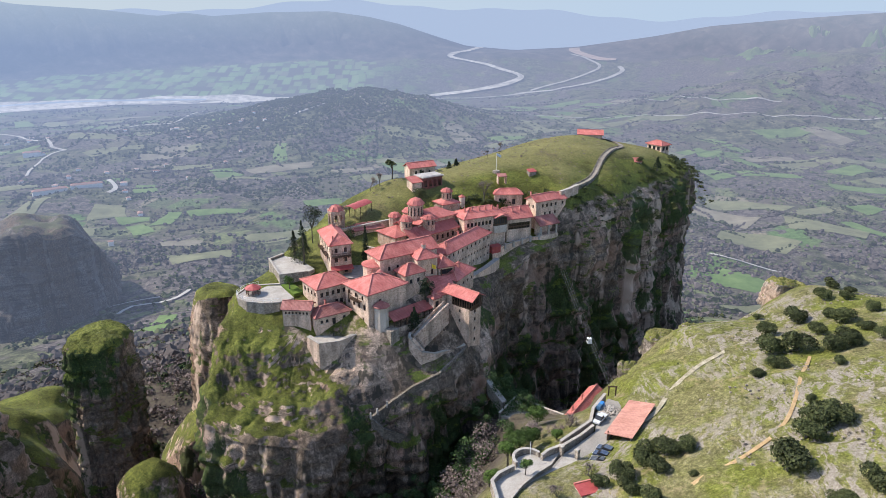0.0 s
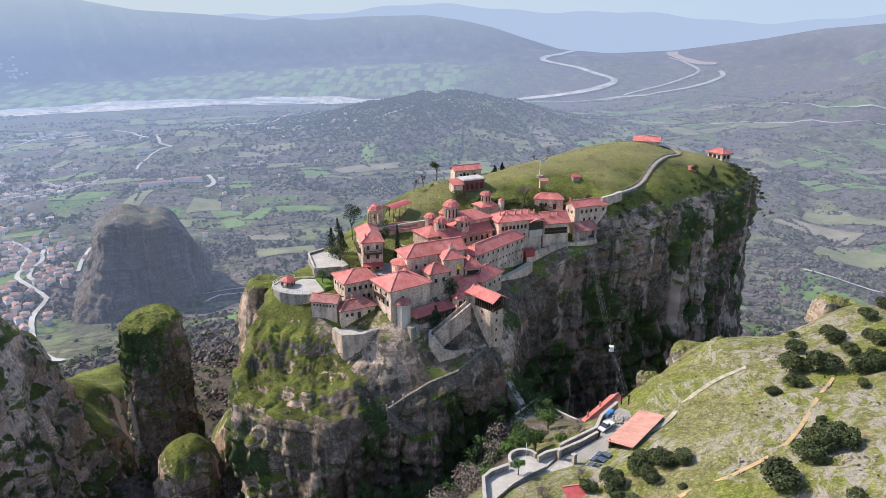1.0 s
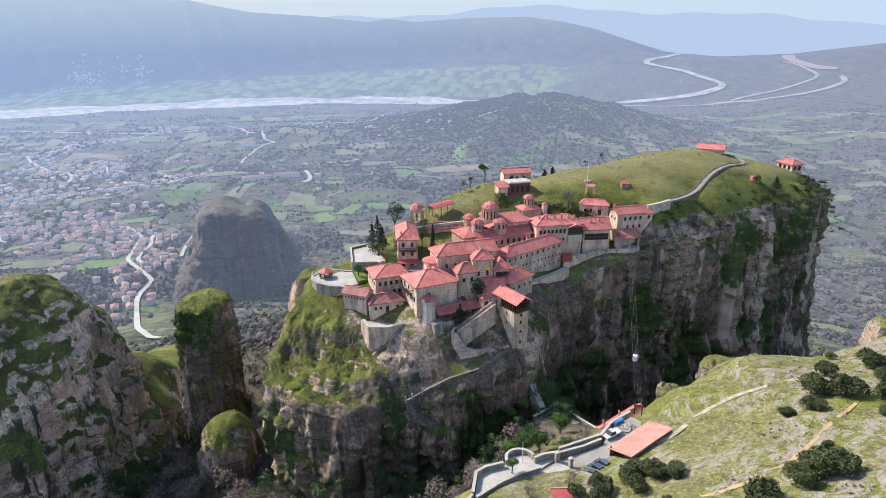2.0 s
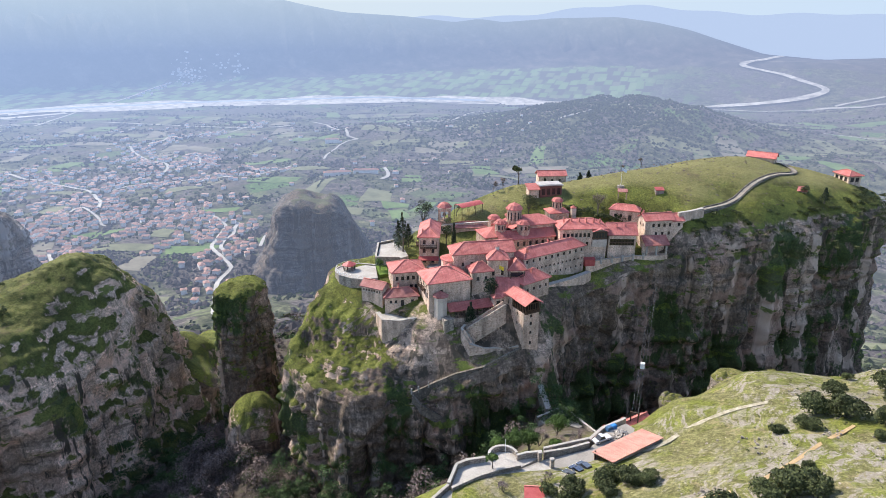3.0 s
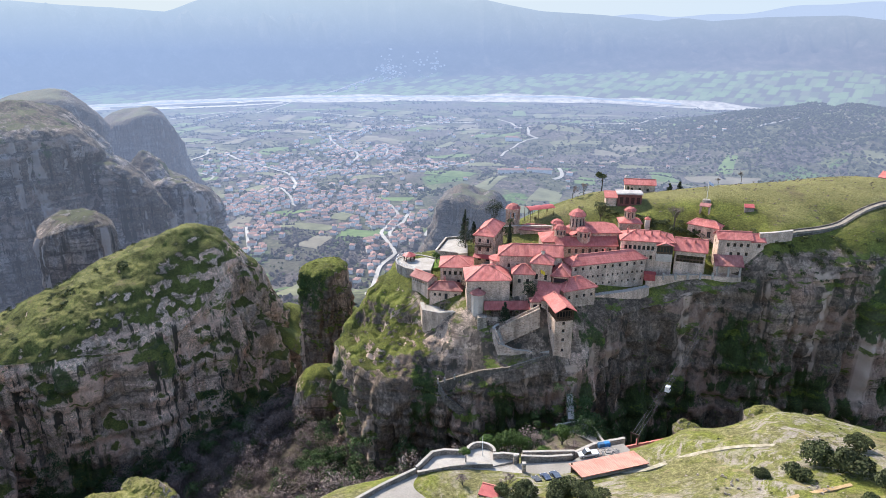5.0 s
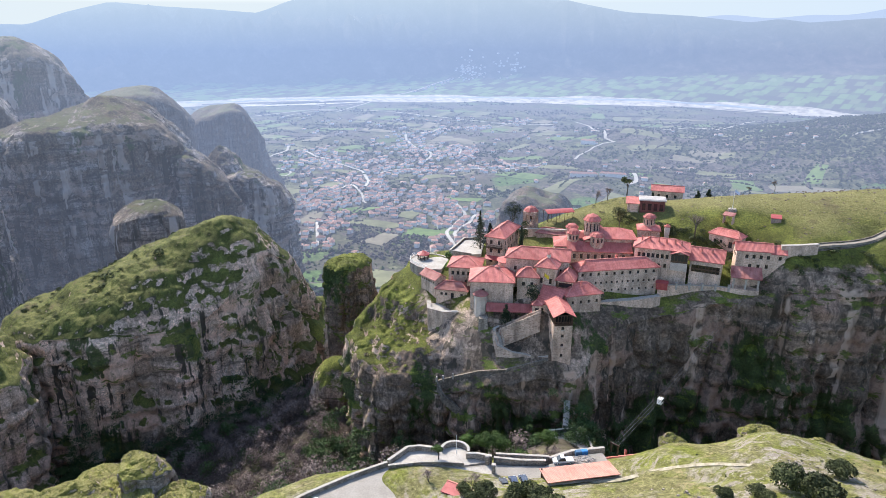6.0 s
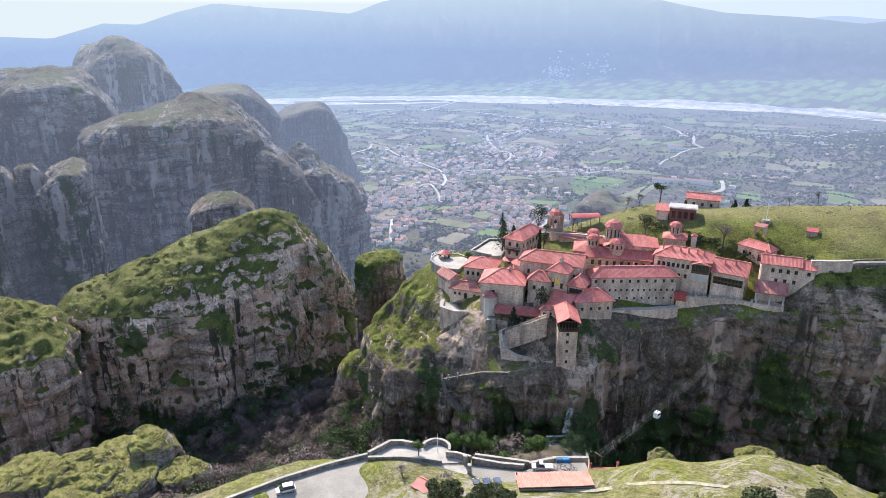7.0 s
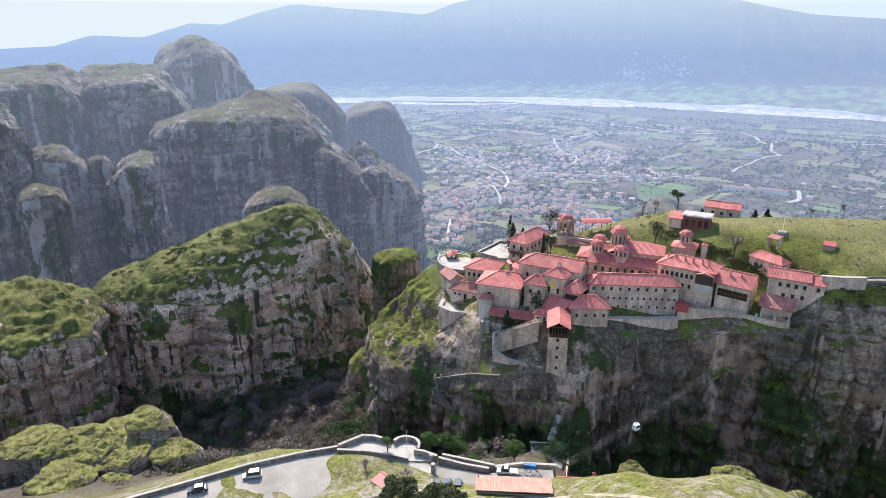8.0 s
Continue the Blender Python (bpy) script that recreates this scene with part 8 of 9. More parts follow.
# ---- wild growth, uncounted ----
def scatter(name, label, spots, count_each, leaf, material, squash=0.8, category="shrubs"):
    V, F, n = [], [], 0
    for x, y, z, r in spots:
        blobs = [(x + rg.uniform(-0.4, 0.4) * r, y + rg.uniform(-0.4, 0.4) * r, z + r * 0.35 * squash, r * 0.7, r * 0.7, r * 0.6 * squash) for _ in range(3)]
        v, f = leaf_cloud(rg, blobs, count_each, leaf * r)
        V.append(v)
        F.append(f + n)
        n += len(v)
    ob = new(name, cloud_mesh(name, np.vstack(V), np.vstack(F), material))
    return tagged(ob, label, category, kind="stuff")


def spots_in(count, x0, x1, y0, y1, r0, r1, keep, height):
    X, Y = rg.uniform(x0, x1, count), rg.uniform(y0, y1, count)
    Z = height(X, Y)
    R = rg.uniform(r0, r1, count)
    return [(x, y, z, r) for x, y, z, r in zip(X, Y, Z, R) if keep(x, y, z)]


low = lambda x, y, z: z < 322 and not (10 < x < 48 and 100 < y < 175 and z > 314)
scatter("ravine_brush", "leafless brown brush filling the ravine", spots_in(900, -115, 120, 60, 255, 1.4, 3.2, low, ground_height), 110, 0.075, M_BARE)
scatter("ravine_thicket", "dense leafless brown thicket on the ravine floor", spots_in(2600, -118, 20, 80, 205, 1.1, 2.6, low, ground_height), 95, 0.075, M_BARE)
scatter("ravine_bare_trees", "mauve-grey leafless trees crowding the ravine", spots_in(420, -118, 15, 85, 205, 2.2, 4.6, low, ground_height), 330, 0.05, M_BARE, 1.7, "trees")
scatter("ravine_dark_trees", "dark evergreen trees among the bare ones", spots_in(190, -118, 15, 85, 205, 1.8, 3.8, low, ground_height), 300, 0.055, M_IVY, 1.6, "trees")
scatter("ravine_evergreens", "dark evergreen shrubs filling the ravine", spots_in(420, -115, 120, 60, 255, 1.4, 3.4, low, ground_height), 150, 0.075, M_BUSH)
scatter("gorge_brush", "grey leafless brush in the gorge below the pillar", spots_in(1100, -300, -50, 140, 430, 1.6, 4.0, lambda x, y, z: z < 262 and math.hypot(x + 156, (y - 130) * 0.6) > 42, ground_height), 55, 0.13, M_BARE)
scatter("gorge_evergreens", "dark evergreen trees in the gorge", spots_in(350, -300, -50, 140, 430, 1.6, 4.0, lambda x, y, z: z < 262, ground_height), 55, 0.13, M_IVY)
scatter("slope_scrub", "mixed brush on the lower slopes", spots_in(1500, -420, 60, 60, 640, 2.5, 5.5, lambda x, y, z: 40 < z < 262, ground_height), 40, 0.13, M_BARE)
scatter("slope_evergreens", "dark evergreen scrub on the lower slopes", spots_in(900, -420, 300, 60, 700, 2.5, 5.5, lambda x, y, z: 25 < z < 262, ground_height), 40, 0.13, M_BUSH)
# evergreens climbing from the cliff foot
def along_foot(points, count, out0, out1, up):
    C = [Vector(a).lerp(Vector(b), t) for a, b in zip(points, points[1:]) for t in np.linspace(0, 1, 20, endpoint=False)]
    found = []
    for _ in range(count):
        i = rg.randint(0, len(C) - 2)
        d = (C[i + 1] - C[i]).normalized()
        o = rg.uniform(out0, out1)
        x, y = C[i].x + d.y * o, C[i].y - d.x * o
        found.append((x, y, on_ground(x, y) + up * rg.uniform(0, 1) ** 2 * (1 - (o - out0) / (out1 - out0)), rg.uniform(1.3, 3.0)))
    return found


DOME_FOOT = [(-168, 190), (-150, 186), (-137, 166), (-122, 138), (-116, 112), (-122, 90), (-133, 70)]
CLIFF_FOOT = [(-54, 144), (-40, 140), (-28, 141), (-18, 149), (-6, 156), (9, 168), (14, 180), (16, 198), (28, 218), (44, 229), (64, 243), (97, 267)]
scatter("dome_foot_trees", "dark evergreen trees along the foot of the domed rock", along_foot(DOME_FOOT[::-1], 420, 5.5, 22, 22), 200, 0.07, M_IVY, 1.3)
scatter("cliff_foot_trees", "dark evergreen trees along the foot of the monastery cliff", along_foot(CLIFF_FOOT, 560, 5.0, 19, 18), 200, 0.07, M_IVY, 1.3)
scatter("dome_scrub", "dark low shrubs on the grassy dome", [(-141, 114.5, 340.5, 3.0), (-146, 97, 333.5, 3.6), (-150, 92, 332, 2.6), (-139, 92, 332.5, 2.6), (-156, 86, 328, 2.4), (-147, 108, 337, 1.8)] + spots_in(230, -185, -122, 66, 180, 0.4, 1.5, lambda x, y, z: z > 318 and (y < 112 or x < -158), dome_f), 210, 0.085, M_BUSH)
scatter("cliff_edge_scrub", "low dark shrubs along the cliff edges", spots_in(1100, 40, 118, 228, 335, 0.5, 1.7, lambda x, y, z: 345 < z < 360.5 and x > 46 + 0.78 * (y - 240) and abs(x - 98) + abs(y - 322) > 10, lambda x, y: monastery_top(x, y)), 120, 0.11, M_BUSH)
scatter("bank_shrubs", "dark evergreen shrubs on the rocky bank behind the houses", [(x, y, float(monastery_top(np.array([x]), np.array([y]))[0]), r) for x, y, r in [(-9 + 50 * t + rg.uniform(-2.5, 2.5), 232.5 + 12 * t + rg.uniform(-2.2, 2.2), rg.uniform(0.8, 1.9)) for t in np.linspace(0, 1, 70)]], 170, 0.085, M_BUSH)
scatter("nose_brush", "brown brush below the garden wall", spots_in(80, -45, -20, 142, 162, 0.5, 1.2, lambda x, y, z: True, lambda x, y: monastery_top(x, y) - 0.3), 70, 0.11, M_BARE)
scatter("hilltop_tufts", "tawny heath tufts on the monastery hill", spots_in(420, -28, 80, 232, 325, 0.2, 0.55, lambda x, y, z: z > 359 and abs(x - 60 - 0.45 * (y - 265)) > 5, lambda x, y: monastery_top(x, y)), 24, 0.25, M_BARE, 0.6)
scatter("hill_tufts", "low heath tufts on the hillside", spots_in(260, 60, 135, 95, 195, 0.15, 0.4, lambda x, y, z: z > 333, ground_height), 24, 0.25, M_BUSH, 0.6)


def loose_stones(count, seed):
    r = np.random.RandomState(seed)
    X, Y = r.uniform(58, 135, count), r.uniform(88, 195, count)
    keep = (wave_noise(X, Y, 26, 41) > 0.15) & (Y < X * 1.6 + 40)
    X, Y = X[keep], Y[keep]
    Z = ground_height(X, Y)
    V, F = [], []
    for x, y, z in zip(X, Y, Z):
        s = r.uniform(0.12, 0.38)
        p = r.uniform(0.6, 1.0, (8, 1)) * np.array([(-1, -1, -0.5), (1, -1, -0.5), (1, 1, -0.5), (-1, 1, -0.5), (-0.7, -0.7, 0.5), (0.7, -0.7, 0.5), (0.7, 0.7, 0.5), (-0.7, 0.7, 0.5)]) * s
        n = len(V)
        V += (p + (x, y, z + s * 0.25)).tolist()
        F += [(n + a, n + b, n + c, n + d) for a, b, c, d in ((4, 5, 6, 7), (0, 1, 5, 4), (1, 2, 6, 5), (2, 3, 7, 6), (3, 0, 4, 7))]
    me = bpy.data.meshes.new("loose_stones")
    me.from_pydata(V, [], F)
    me.materials.append(M_STONEWALL)
    return tagged(new("loose_stones", me), "pale loose stones scattered in the grass", "stones", kind="stuff")


loose_stones(2300, 6)
path_on("dirt_path", "narrow bare earth path across the grass", [(50, 107.5), (53.7, 109.2), (59, 110.6), (66.3, 114.5), (70.5, 118), (74.1, 122.1), (79.2, 129.8), (83.9, 137.6), (87.3, 142), (89.7, 145.7)], 0.75, ground_height, surface("bare_earth", (0.34, 0.22, 0.105), (0.50, 0.35, 0.19), 0.8, 0.95), 0.03, thick=0.4)
path_on("worn_track", "worn stony track across the grass", [(46, 134), (52, 139), (58, 146), (66, 152), (74, 156), (81, 160)], 1.0, ground_height, surface("trodden_stones", (0.22, 0.19, 0.12), (0.46, 0.40, 0.30), 0.9, 0.95), 0.03, thick=0.4)

# mossy boulders below the road and on the hill's edge
def boulder(x, y, top, r, long, turn, h, slant, seed):
    """A craggy block: uneven outline, a slanting top, steep sides."""
    ca, sa = math.cos(radians(turn)), math.sin(radians(turn))
    rr = random.Random(seed)
    rim = []
    for k in range(9):
        a, q = 6.28319 * k / 9, rr.uniform(0.78, 1.2)
        u, v = r * long * q * math.cos(a), r * q * math.sin(a)
        rim.append((x + u * ca - v * sa, y + u * sa + v * ca))
    lean = rr.uniform(0, 6.28)
    f = lambda X, Y: top - slant * (0.5 + 0.5 * ((X - x) * math.cos(lean) + (Y - y) * math.sin(lean)) / (r * long)) - 0.10 * ((X - x) ** 2 + (Y - y) ** 2) / r
    rock("boulder", "large craggy boulder with yellow-green moss on top", rim, [(x - 0.4 * r * ca, y - 0.4 * r * sa), (x + 0.4 * r * ca, y + 0.4 * r * sa)], f, top - h, M_MOSSY, 220, 60, 36, 0.10, 0.5, 2.0, 6.5, 0.6, seed * 1.7, "boulder", "", ledges=1.0, top_rough=0.7, blocks=1.3)


for i, (x, y, top, r, long, turn, h, slant) in enumerate([(-40, 71, 323.5, 6.0, 1.2, 20, 34, 4), (-29, 75, 318.5, 5.5, 1.3, 100, 26, 3), (-33, 60, 320.0, 7.5, 1.3, 60, 30, 4), (-43, 52, 320.5, 8.5, 1.4, 30, 34, 5), (-27, 48, 321.0, 8.0, 1.5, 0, 28, 4),
                                                         (-54, 63, 316.0, 8.0, 1.3, 140, 36, 5), (-51, 40, 320.0, 10.0, 1.3, 45, 36, 5), (-18, 62, 318.5, 5.0, 1.3, 20, 20, 2), (66, 182, 334.5, 3.6, 1.4, 20, 8, 1), (77, 188, 333.6, 3.4, 1.6, 10, 8, 1), (117, 214, 339.4, 5.0, 1.4, 30, 11, 2), (52.5, 164.5, 333.2, 2.6, 1.3, 0, 6, 0.8)]):
    boulder(x, y, top, r, long, turn, h, slant, i + 3)
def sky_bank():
    """A glowing backdrop ring behind the mountains: bright hazy air painted as emission, thinning upwards into the sky.
    """
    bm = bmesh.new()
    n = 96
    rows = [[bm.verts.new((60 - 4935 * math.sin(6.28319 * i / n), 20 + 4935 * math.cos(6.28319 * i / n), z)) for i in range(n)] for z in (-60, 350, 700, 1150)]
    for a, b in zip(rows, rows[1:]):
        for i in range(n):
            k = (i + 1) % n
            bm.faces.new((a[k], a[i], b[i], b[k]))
    m = bpy.data.materials.new("hazy_air_glow")
    m.use_nodes = True
    nt = m.node_tree
    nt.nodes.remove(nt.nodes["Principled BSDF"])
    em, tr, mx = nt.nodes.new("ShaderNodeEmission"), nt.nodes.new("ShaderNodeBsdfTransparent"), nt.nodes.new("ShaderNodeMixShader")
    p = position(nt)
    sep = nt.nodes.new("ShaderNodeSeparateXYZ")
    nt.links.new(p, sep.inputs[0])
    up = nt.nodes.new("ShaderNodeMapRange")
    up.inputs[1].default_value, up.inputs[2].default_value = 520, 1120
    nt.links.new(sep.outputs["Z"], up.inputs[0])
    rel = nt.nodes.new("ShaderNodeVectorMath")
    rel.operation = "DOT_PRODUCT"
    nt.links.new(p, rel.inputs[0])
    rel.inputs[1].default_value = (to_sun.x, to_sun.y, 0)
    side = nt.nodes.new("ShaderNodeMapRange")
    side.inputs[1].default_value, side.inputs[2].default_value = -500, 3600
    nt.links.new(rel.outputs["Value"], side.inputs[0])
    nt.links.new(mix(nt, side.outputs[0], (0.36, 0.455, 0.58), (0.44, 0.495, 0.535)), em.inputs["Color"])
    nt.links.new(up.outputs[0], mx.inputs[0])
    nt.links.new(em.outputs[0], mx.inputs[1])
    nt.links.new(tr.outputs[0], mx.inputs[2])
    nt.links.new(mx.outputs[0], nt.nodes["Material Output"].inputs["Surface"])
    ob = new("backdrop_sky", mesh_from("backdrop_sky", bm, m))
    return tagged(ob, "pale hazy sky above the mountains", "sky", kind="structure")


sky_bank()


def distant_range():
    """The last chain beyond the valley, all but lost in haze that is painted as its blue emission."""
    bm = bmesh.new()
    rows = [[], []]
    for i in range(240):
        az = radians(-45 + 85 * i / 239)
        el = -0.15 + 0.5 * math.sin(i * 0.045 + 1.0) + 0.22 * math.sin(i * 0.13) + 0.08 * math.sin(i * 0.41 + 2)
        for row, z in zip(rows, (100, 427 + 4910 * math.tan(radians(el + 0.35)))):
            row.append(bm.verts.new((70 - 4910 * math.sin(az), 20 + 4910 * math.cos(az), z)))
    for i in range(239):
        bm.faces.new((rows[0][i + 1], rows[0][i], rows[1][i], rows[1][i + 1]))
    m = bpy.data.materials.new("last_range_haze_glow")
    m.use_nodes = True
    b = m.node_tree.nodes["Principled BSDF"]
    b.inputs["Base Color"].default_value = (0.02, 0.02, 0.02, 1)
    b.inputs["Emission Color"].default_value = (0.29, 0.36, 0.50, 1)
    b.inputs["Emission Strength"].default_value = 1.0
    return tagged(new("backdrop_range", mesh_from("backdrop_range", bm, m)), "faint blue mountain range behind the valley", "mountains", kind="structure")


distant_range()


# ---- the valley ----
def ribbon(name, label, points, width, material, lift, category, step=30):
    C = []
    for i in range(len(points) - 1):
        p0, a, b, p3 = (Vector(points[max(0, min(len(points) - 1, i + k))]) for k in (-1, 0, 1, 2))
        m = max(2, int((b - a).length / step))
        for k in range(m):
            t = k / m
            C.append(0.5 * (2 * a + (b - p0) * t + (2 * p0 - 5 * a + 4 * b - p3) * t * t + (3 * a - p0 - 3 * b + p3) * t ** 3))
    C.append(Vector(points[-1]))
    V, F = [], []
    for i, c in enumerate(C):
        d = (C[min(i + 1, len(C) - 1)] - C[max(i - 1, 0)]).normalized()
        s = Vector((d.y, -d.x))
        w = width * (1 + 0.22 * math.sin(i * 0.21) + 0.14 * math.sin(i * 0.53 + 1)) if width > 30 else width
        row = [c + s * w * u for u in (-0.5, 0, 0.5)]
        z = ground_height(np.array([q.x for q in row]), np.array([q.y for q in row]))
        V += [(q.x, q.y, float(zz) + lift) for q, zz in zip(row, z)]
    for i in range(len(C) - 1):
        for k in range(2):
            F.append((3 * i + k, 3 * i + k + 1, 3 * i + k + 4, 3 * i + k + 3))
    me = bpy.data.meshes.new(name)
    me.from_pydata(V, [], F)
    me.materials.append(material)
    return tagged(new(name, me), label, category, kind="structure")


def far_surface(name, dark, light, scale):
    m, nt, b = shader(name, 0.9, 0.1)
    paint_haze(nt, b, ramp(nt, noise_at(nt, position(nt), scale, 5, 0.65), [(0.35, dark), (0.65, light)]))
    return m


M_GRAVEL = far_surface("river_gravel", (0.28, 0.255, 0.225), (0.70, 0.65, 0.58), 0.02)
M_WATER = far_surface("pale_river_water", (0.25, 0.30, 0.36), (0.42, 0.47, 0.54), 0.01)
M_FARROAD = far_surface("pale_far_road", (0.30, 0.28, 0.255), (0.47, 0.445, 0.41), 0.02)
M_WORKS = far_surface("bare_red_earth", (0.34, 0.24, 0.19), (0.46, 0.35, 0.29), 0.02)
M_BANK = far_surface("river_willows", (0.06, 0.055, 0.055), (0.13, 0.115, 0.11), 0.03)
ribbon("riverbed", "braided pale gravel riverbed across the plain", [(-3875, 700), (-3500, 1400), (-3320, 1790), (-3170, 2060), (-3040, 2270), (-2880, 2430), (-2620, 2700), (-2360, 2900), (-2060, 3140), (-1760, 3310), (-1300, 3480), (-800, 3590), (-350, 3640)], 165, M_GRAVEL, 3.0, "river")
ribbon("river_channel", "narrow pale water channel in the gravel", [(-3500, 1440), (-3320, 1830), (-3150, 2110), (-3000, 2330), (-2620, 2740), (-2060, 3190), (-1760, 3350), (-1300, 3510)], 26, M_WATER, 4.0, "river")
ribbon("river_bar", "dark willow bar in the gravel", [(-3420, 1480), (-3270, 1770), (-3120, 2020)], 40, M_BANK, 4.5, "river")
ribbon("far_bar", "dark willow bar in the gravel", [(-2330, 2870), (-2040, 3090), (-1760, 3250), (-1300, 3420)], 24, M_BANK, 4.6, "river")
ribbon("side_channel", "second pale gravel arm of the river", [(-3300, 1560), (-3130, 1830), (-3030, 2020), (-2960, 2200)], 60, M_GRAVEL, 3.2, "river")
ribbon("upper_riverbed", "pale winding gravel riverbed far up the valley", [(170, 4805), (61, 4522), (-40, 4381), (60, 4303), (176, 4239), (265, 4152), (381, 4028), (274, 3908), (56, 3810), (-70, 3768), (-350, 3660)], 36, M_GRAVEL, 9.0, "river")
ribbon("highway", "pale new highway curving over the plain", [(-300, 3590), (-47, 3640), (136, 3657), (348, 3750), (554, 3744), (787, 3886), (913, 3980), (977, 4058), (969, 4127)], 26, M_FARROAD, 7.0, "road")
ribbon("highway_slip", "pale slip road of the new highway", [(738, 4503), (815, 4313), (862, 4158), (748, 4035), (575, 3897), (413, 3777)], 18, M_FARROAD, 7.5, "road")
ribbon("highway_works", "strip of bare reddish earthworks", [(800, 4740), (787, 4580), (864, 4324), (978, 4254)], 60, M_WORKS, 9.0, "road")
ribbon("hill_track", "pale track on the wooded hill", [(-560, 2180), (-480, 2260), (-420, 2330), (-330, 2380)], 9, M_FARROAD, 2.0, "road")
ribbon("north_road", "pale road in the upper fields", [(-150, 2950), (300, 2800), (700, 2500), (1200, 2350), (1700, 2300)], 9, M_FARROAD, 2.0, "road")
ROADS = {
    "flats_highway": ("pale highway across the river flats", 13, [(-2787, 1466), (-2815, 1636), (-2827, 1796), (-2712, 1921), (-2568, 2010), (-2408, 2044), (-2226, 2053), (-1979, 2073), (-1820, 2128), (-1717, 2174), (-1670, 2253)]),
    "bridge_road": ("pale road over the river bridge into the town", 13, [(-2679, 1842), (-2870, 2126), (-2977, 2297), (-2985, 2440), (-3000, 2600), (-3065, 2830), (-3091, 3007), (-3070, 3085)]),
    "ring_road": ("pale road by the river junction", 11, [(-3149, 1660), (-3152, 1799), (-3084, 1923), (-2908, 1961), (-2916, 2108)]),
    "junction_ramp": ("pale ramp of the road junction", 9, [(-2658, 1528), (-2742, 1674), (-2771, 1795), (-2724, 1854)]),
    "north_lane": ("pale lane among the northern plots", 9, [(-1808, 1645), (-1807, 1706), (-1868, 1800), (-1824, 1853), (-1818, 1948), (-1784, 2019), (-1817, 2147), (-1832, 2315)]),
    "upper_village_road": ("pale winding road above the village", 9, [(-1823, 1583), (-1738, 1524), (-1628, 1466), (-1552, 1436), (-1498, 1424), (-1418, 1357), (-1369, 1290)]),
    "main_street": ("pale main street of the village", 8, [(-1751, 1107), (-1638, 1088), (-1573, 1099), (-1472, 1093), (-1414, 1089), (-1371, 1077), (-1293, 1032), (-1219, 969)]),
    "side_street": ("pale side street of the village", 6, [(-1239, 914), (-1257, 953), (-1170, 924), (-1116, 891), (-1097, 895)]),
    "east_street": ("pale road along the village's upper edge", 6, [(-1362, 1122), (-1361, 1157), (-1337, 1212), (-1275, 1235), (-1227, 1297), (-1156, 1338), (-1113, 1398), (-1107, 1508)]),
    "mid_lane": ("pale lane between plots", 6, [(-1523, 1568), (-1476, 1540), (-1361, 1418)]),
    "low_lane": ("pale lane through the lower village", 7, [(-870, 1017), (-848, 981), (-812, 937), (-796, 895), (-764, 851), (-733, 835)]),
    "knoll_road": ("pale road over the knoll", 9, [(-1654, 2381), (-1525, 2309), (-1235, 1996), (-1192, 1941), (-1136, 1913)]),
    "knoll_lane": ("pale lane down the knoll", 7, [(-1136, 1913), (-1165, 1888), (-1153, 1812), (-1123, 1724), (-1088, 1643)]),
    "works_road": ("bright bare drive of the institution", 10, [(-847, 1582), (-791, 1506), (-781, 1450)]),
    "rocks_road": ("pale road below the round rock", 8, [(-1698, 908), (-1726, 944), (-1745, 995), (-1814, 1078), (-1893, 1137)]),
    "hairpin_road": ("pale hairpin on a green spur", 6, [(-1604, 901), (-1592, 932), (-1515, 929), (-1472, 888), (-1498, 867)]),
    "pass_road": ("pale road cut along the plain", 13, [(-1172, 2213), (-1196, 2445), (-1080, 2454), (-1029, 2470), (-1143, 2873), (-1131, 3030)]),
    "valley_lane": ("pale winding road below the domed rock", 7, [(-933, 1011), (-874, 984), (-818, 900), (-786, 851), (-724, 812), (-680, 783), (-664, 739), (-620, 680), (-483, 539), (-436, 515)]),
    "rock_lane": ("pale lane behind the domed rock", 6, [(-707, 888), (-735, 936), (-779, 1015), (-771, 1038)]),
    "lower_lane": ("pale lane on the wooded slope", 6, [(-432, 781), (-431, 818), (-402, 837), (-388, 866), (-386, 902)]),
    "south_lane": ("earth track on the wooded slope", 5, [(-481, 834), (-449, 845), (-414, 864)]),
    "street_a": ("pale village street", 6, [(-1035, 717), (-906, 638)]),
    "east_lane": ("pale road in the eastern fields", 6, [(444, 1093), (481, 1055), (539, 1027)]),
    "east_field_road": ("pale road through the upper fields", 8, [(769, 2952), (899, 2662), (1024, 2532), (1180, 2476)]),
}
ROAD_SPOTS = []
for name, (label, wide, line) in ROADS.items():
    ribbon(name, label, line, wide, M_FARROAD, 2.2 + 0.02 * wide, "road", 18)
    for a, b in zip(line, line[1:]):
        m = max(1, int(math.hypot(b[0] - a[0], b[1] - a[1]) / 12))
        ROAD_SPOTS += [(a[0] + (b[0] - a[0]) * i / m, a[1] + (b[1] - a[1]) * i / m) for i in range(m)]
ROAD_SPOTS = np.array(ROAD_SPOTS)


def clear_of_roads(x, y, reach):
    x, y = np.atleast_1d(np.asarray(x, float)), np.atleast_1d(np.asarray(y, float))
    ok = np.ones(len(x), bool)
    for i in range(0, len(x), 4000):
        d = (x[i:i + 4000, None] - ROAD_SPOTS[None, :, 0]) ** 2 + (y[i:i + 4000, None] - ROAD_SPOTS[None, :, 1]) ** 2
        ok[i:i + 4000] = d.min(1) > reach * reach
    return ok


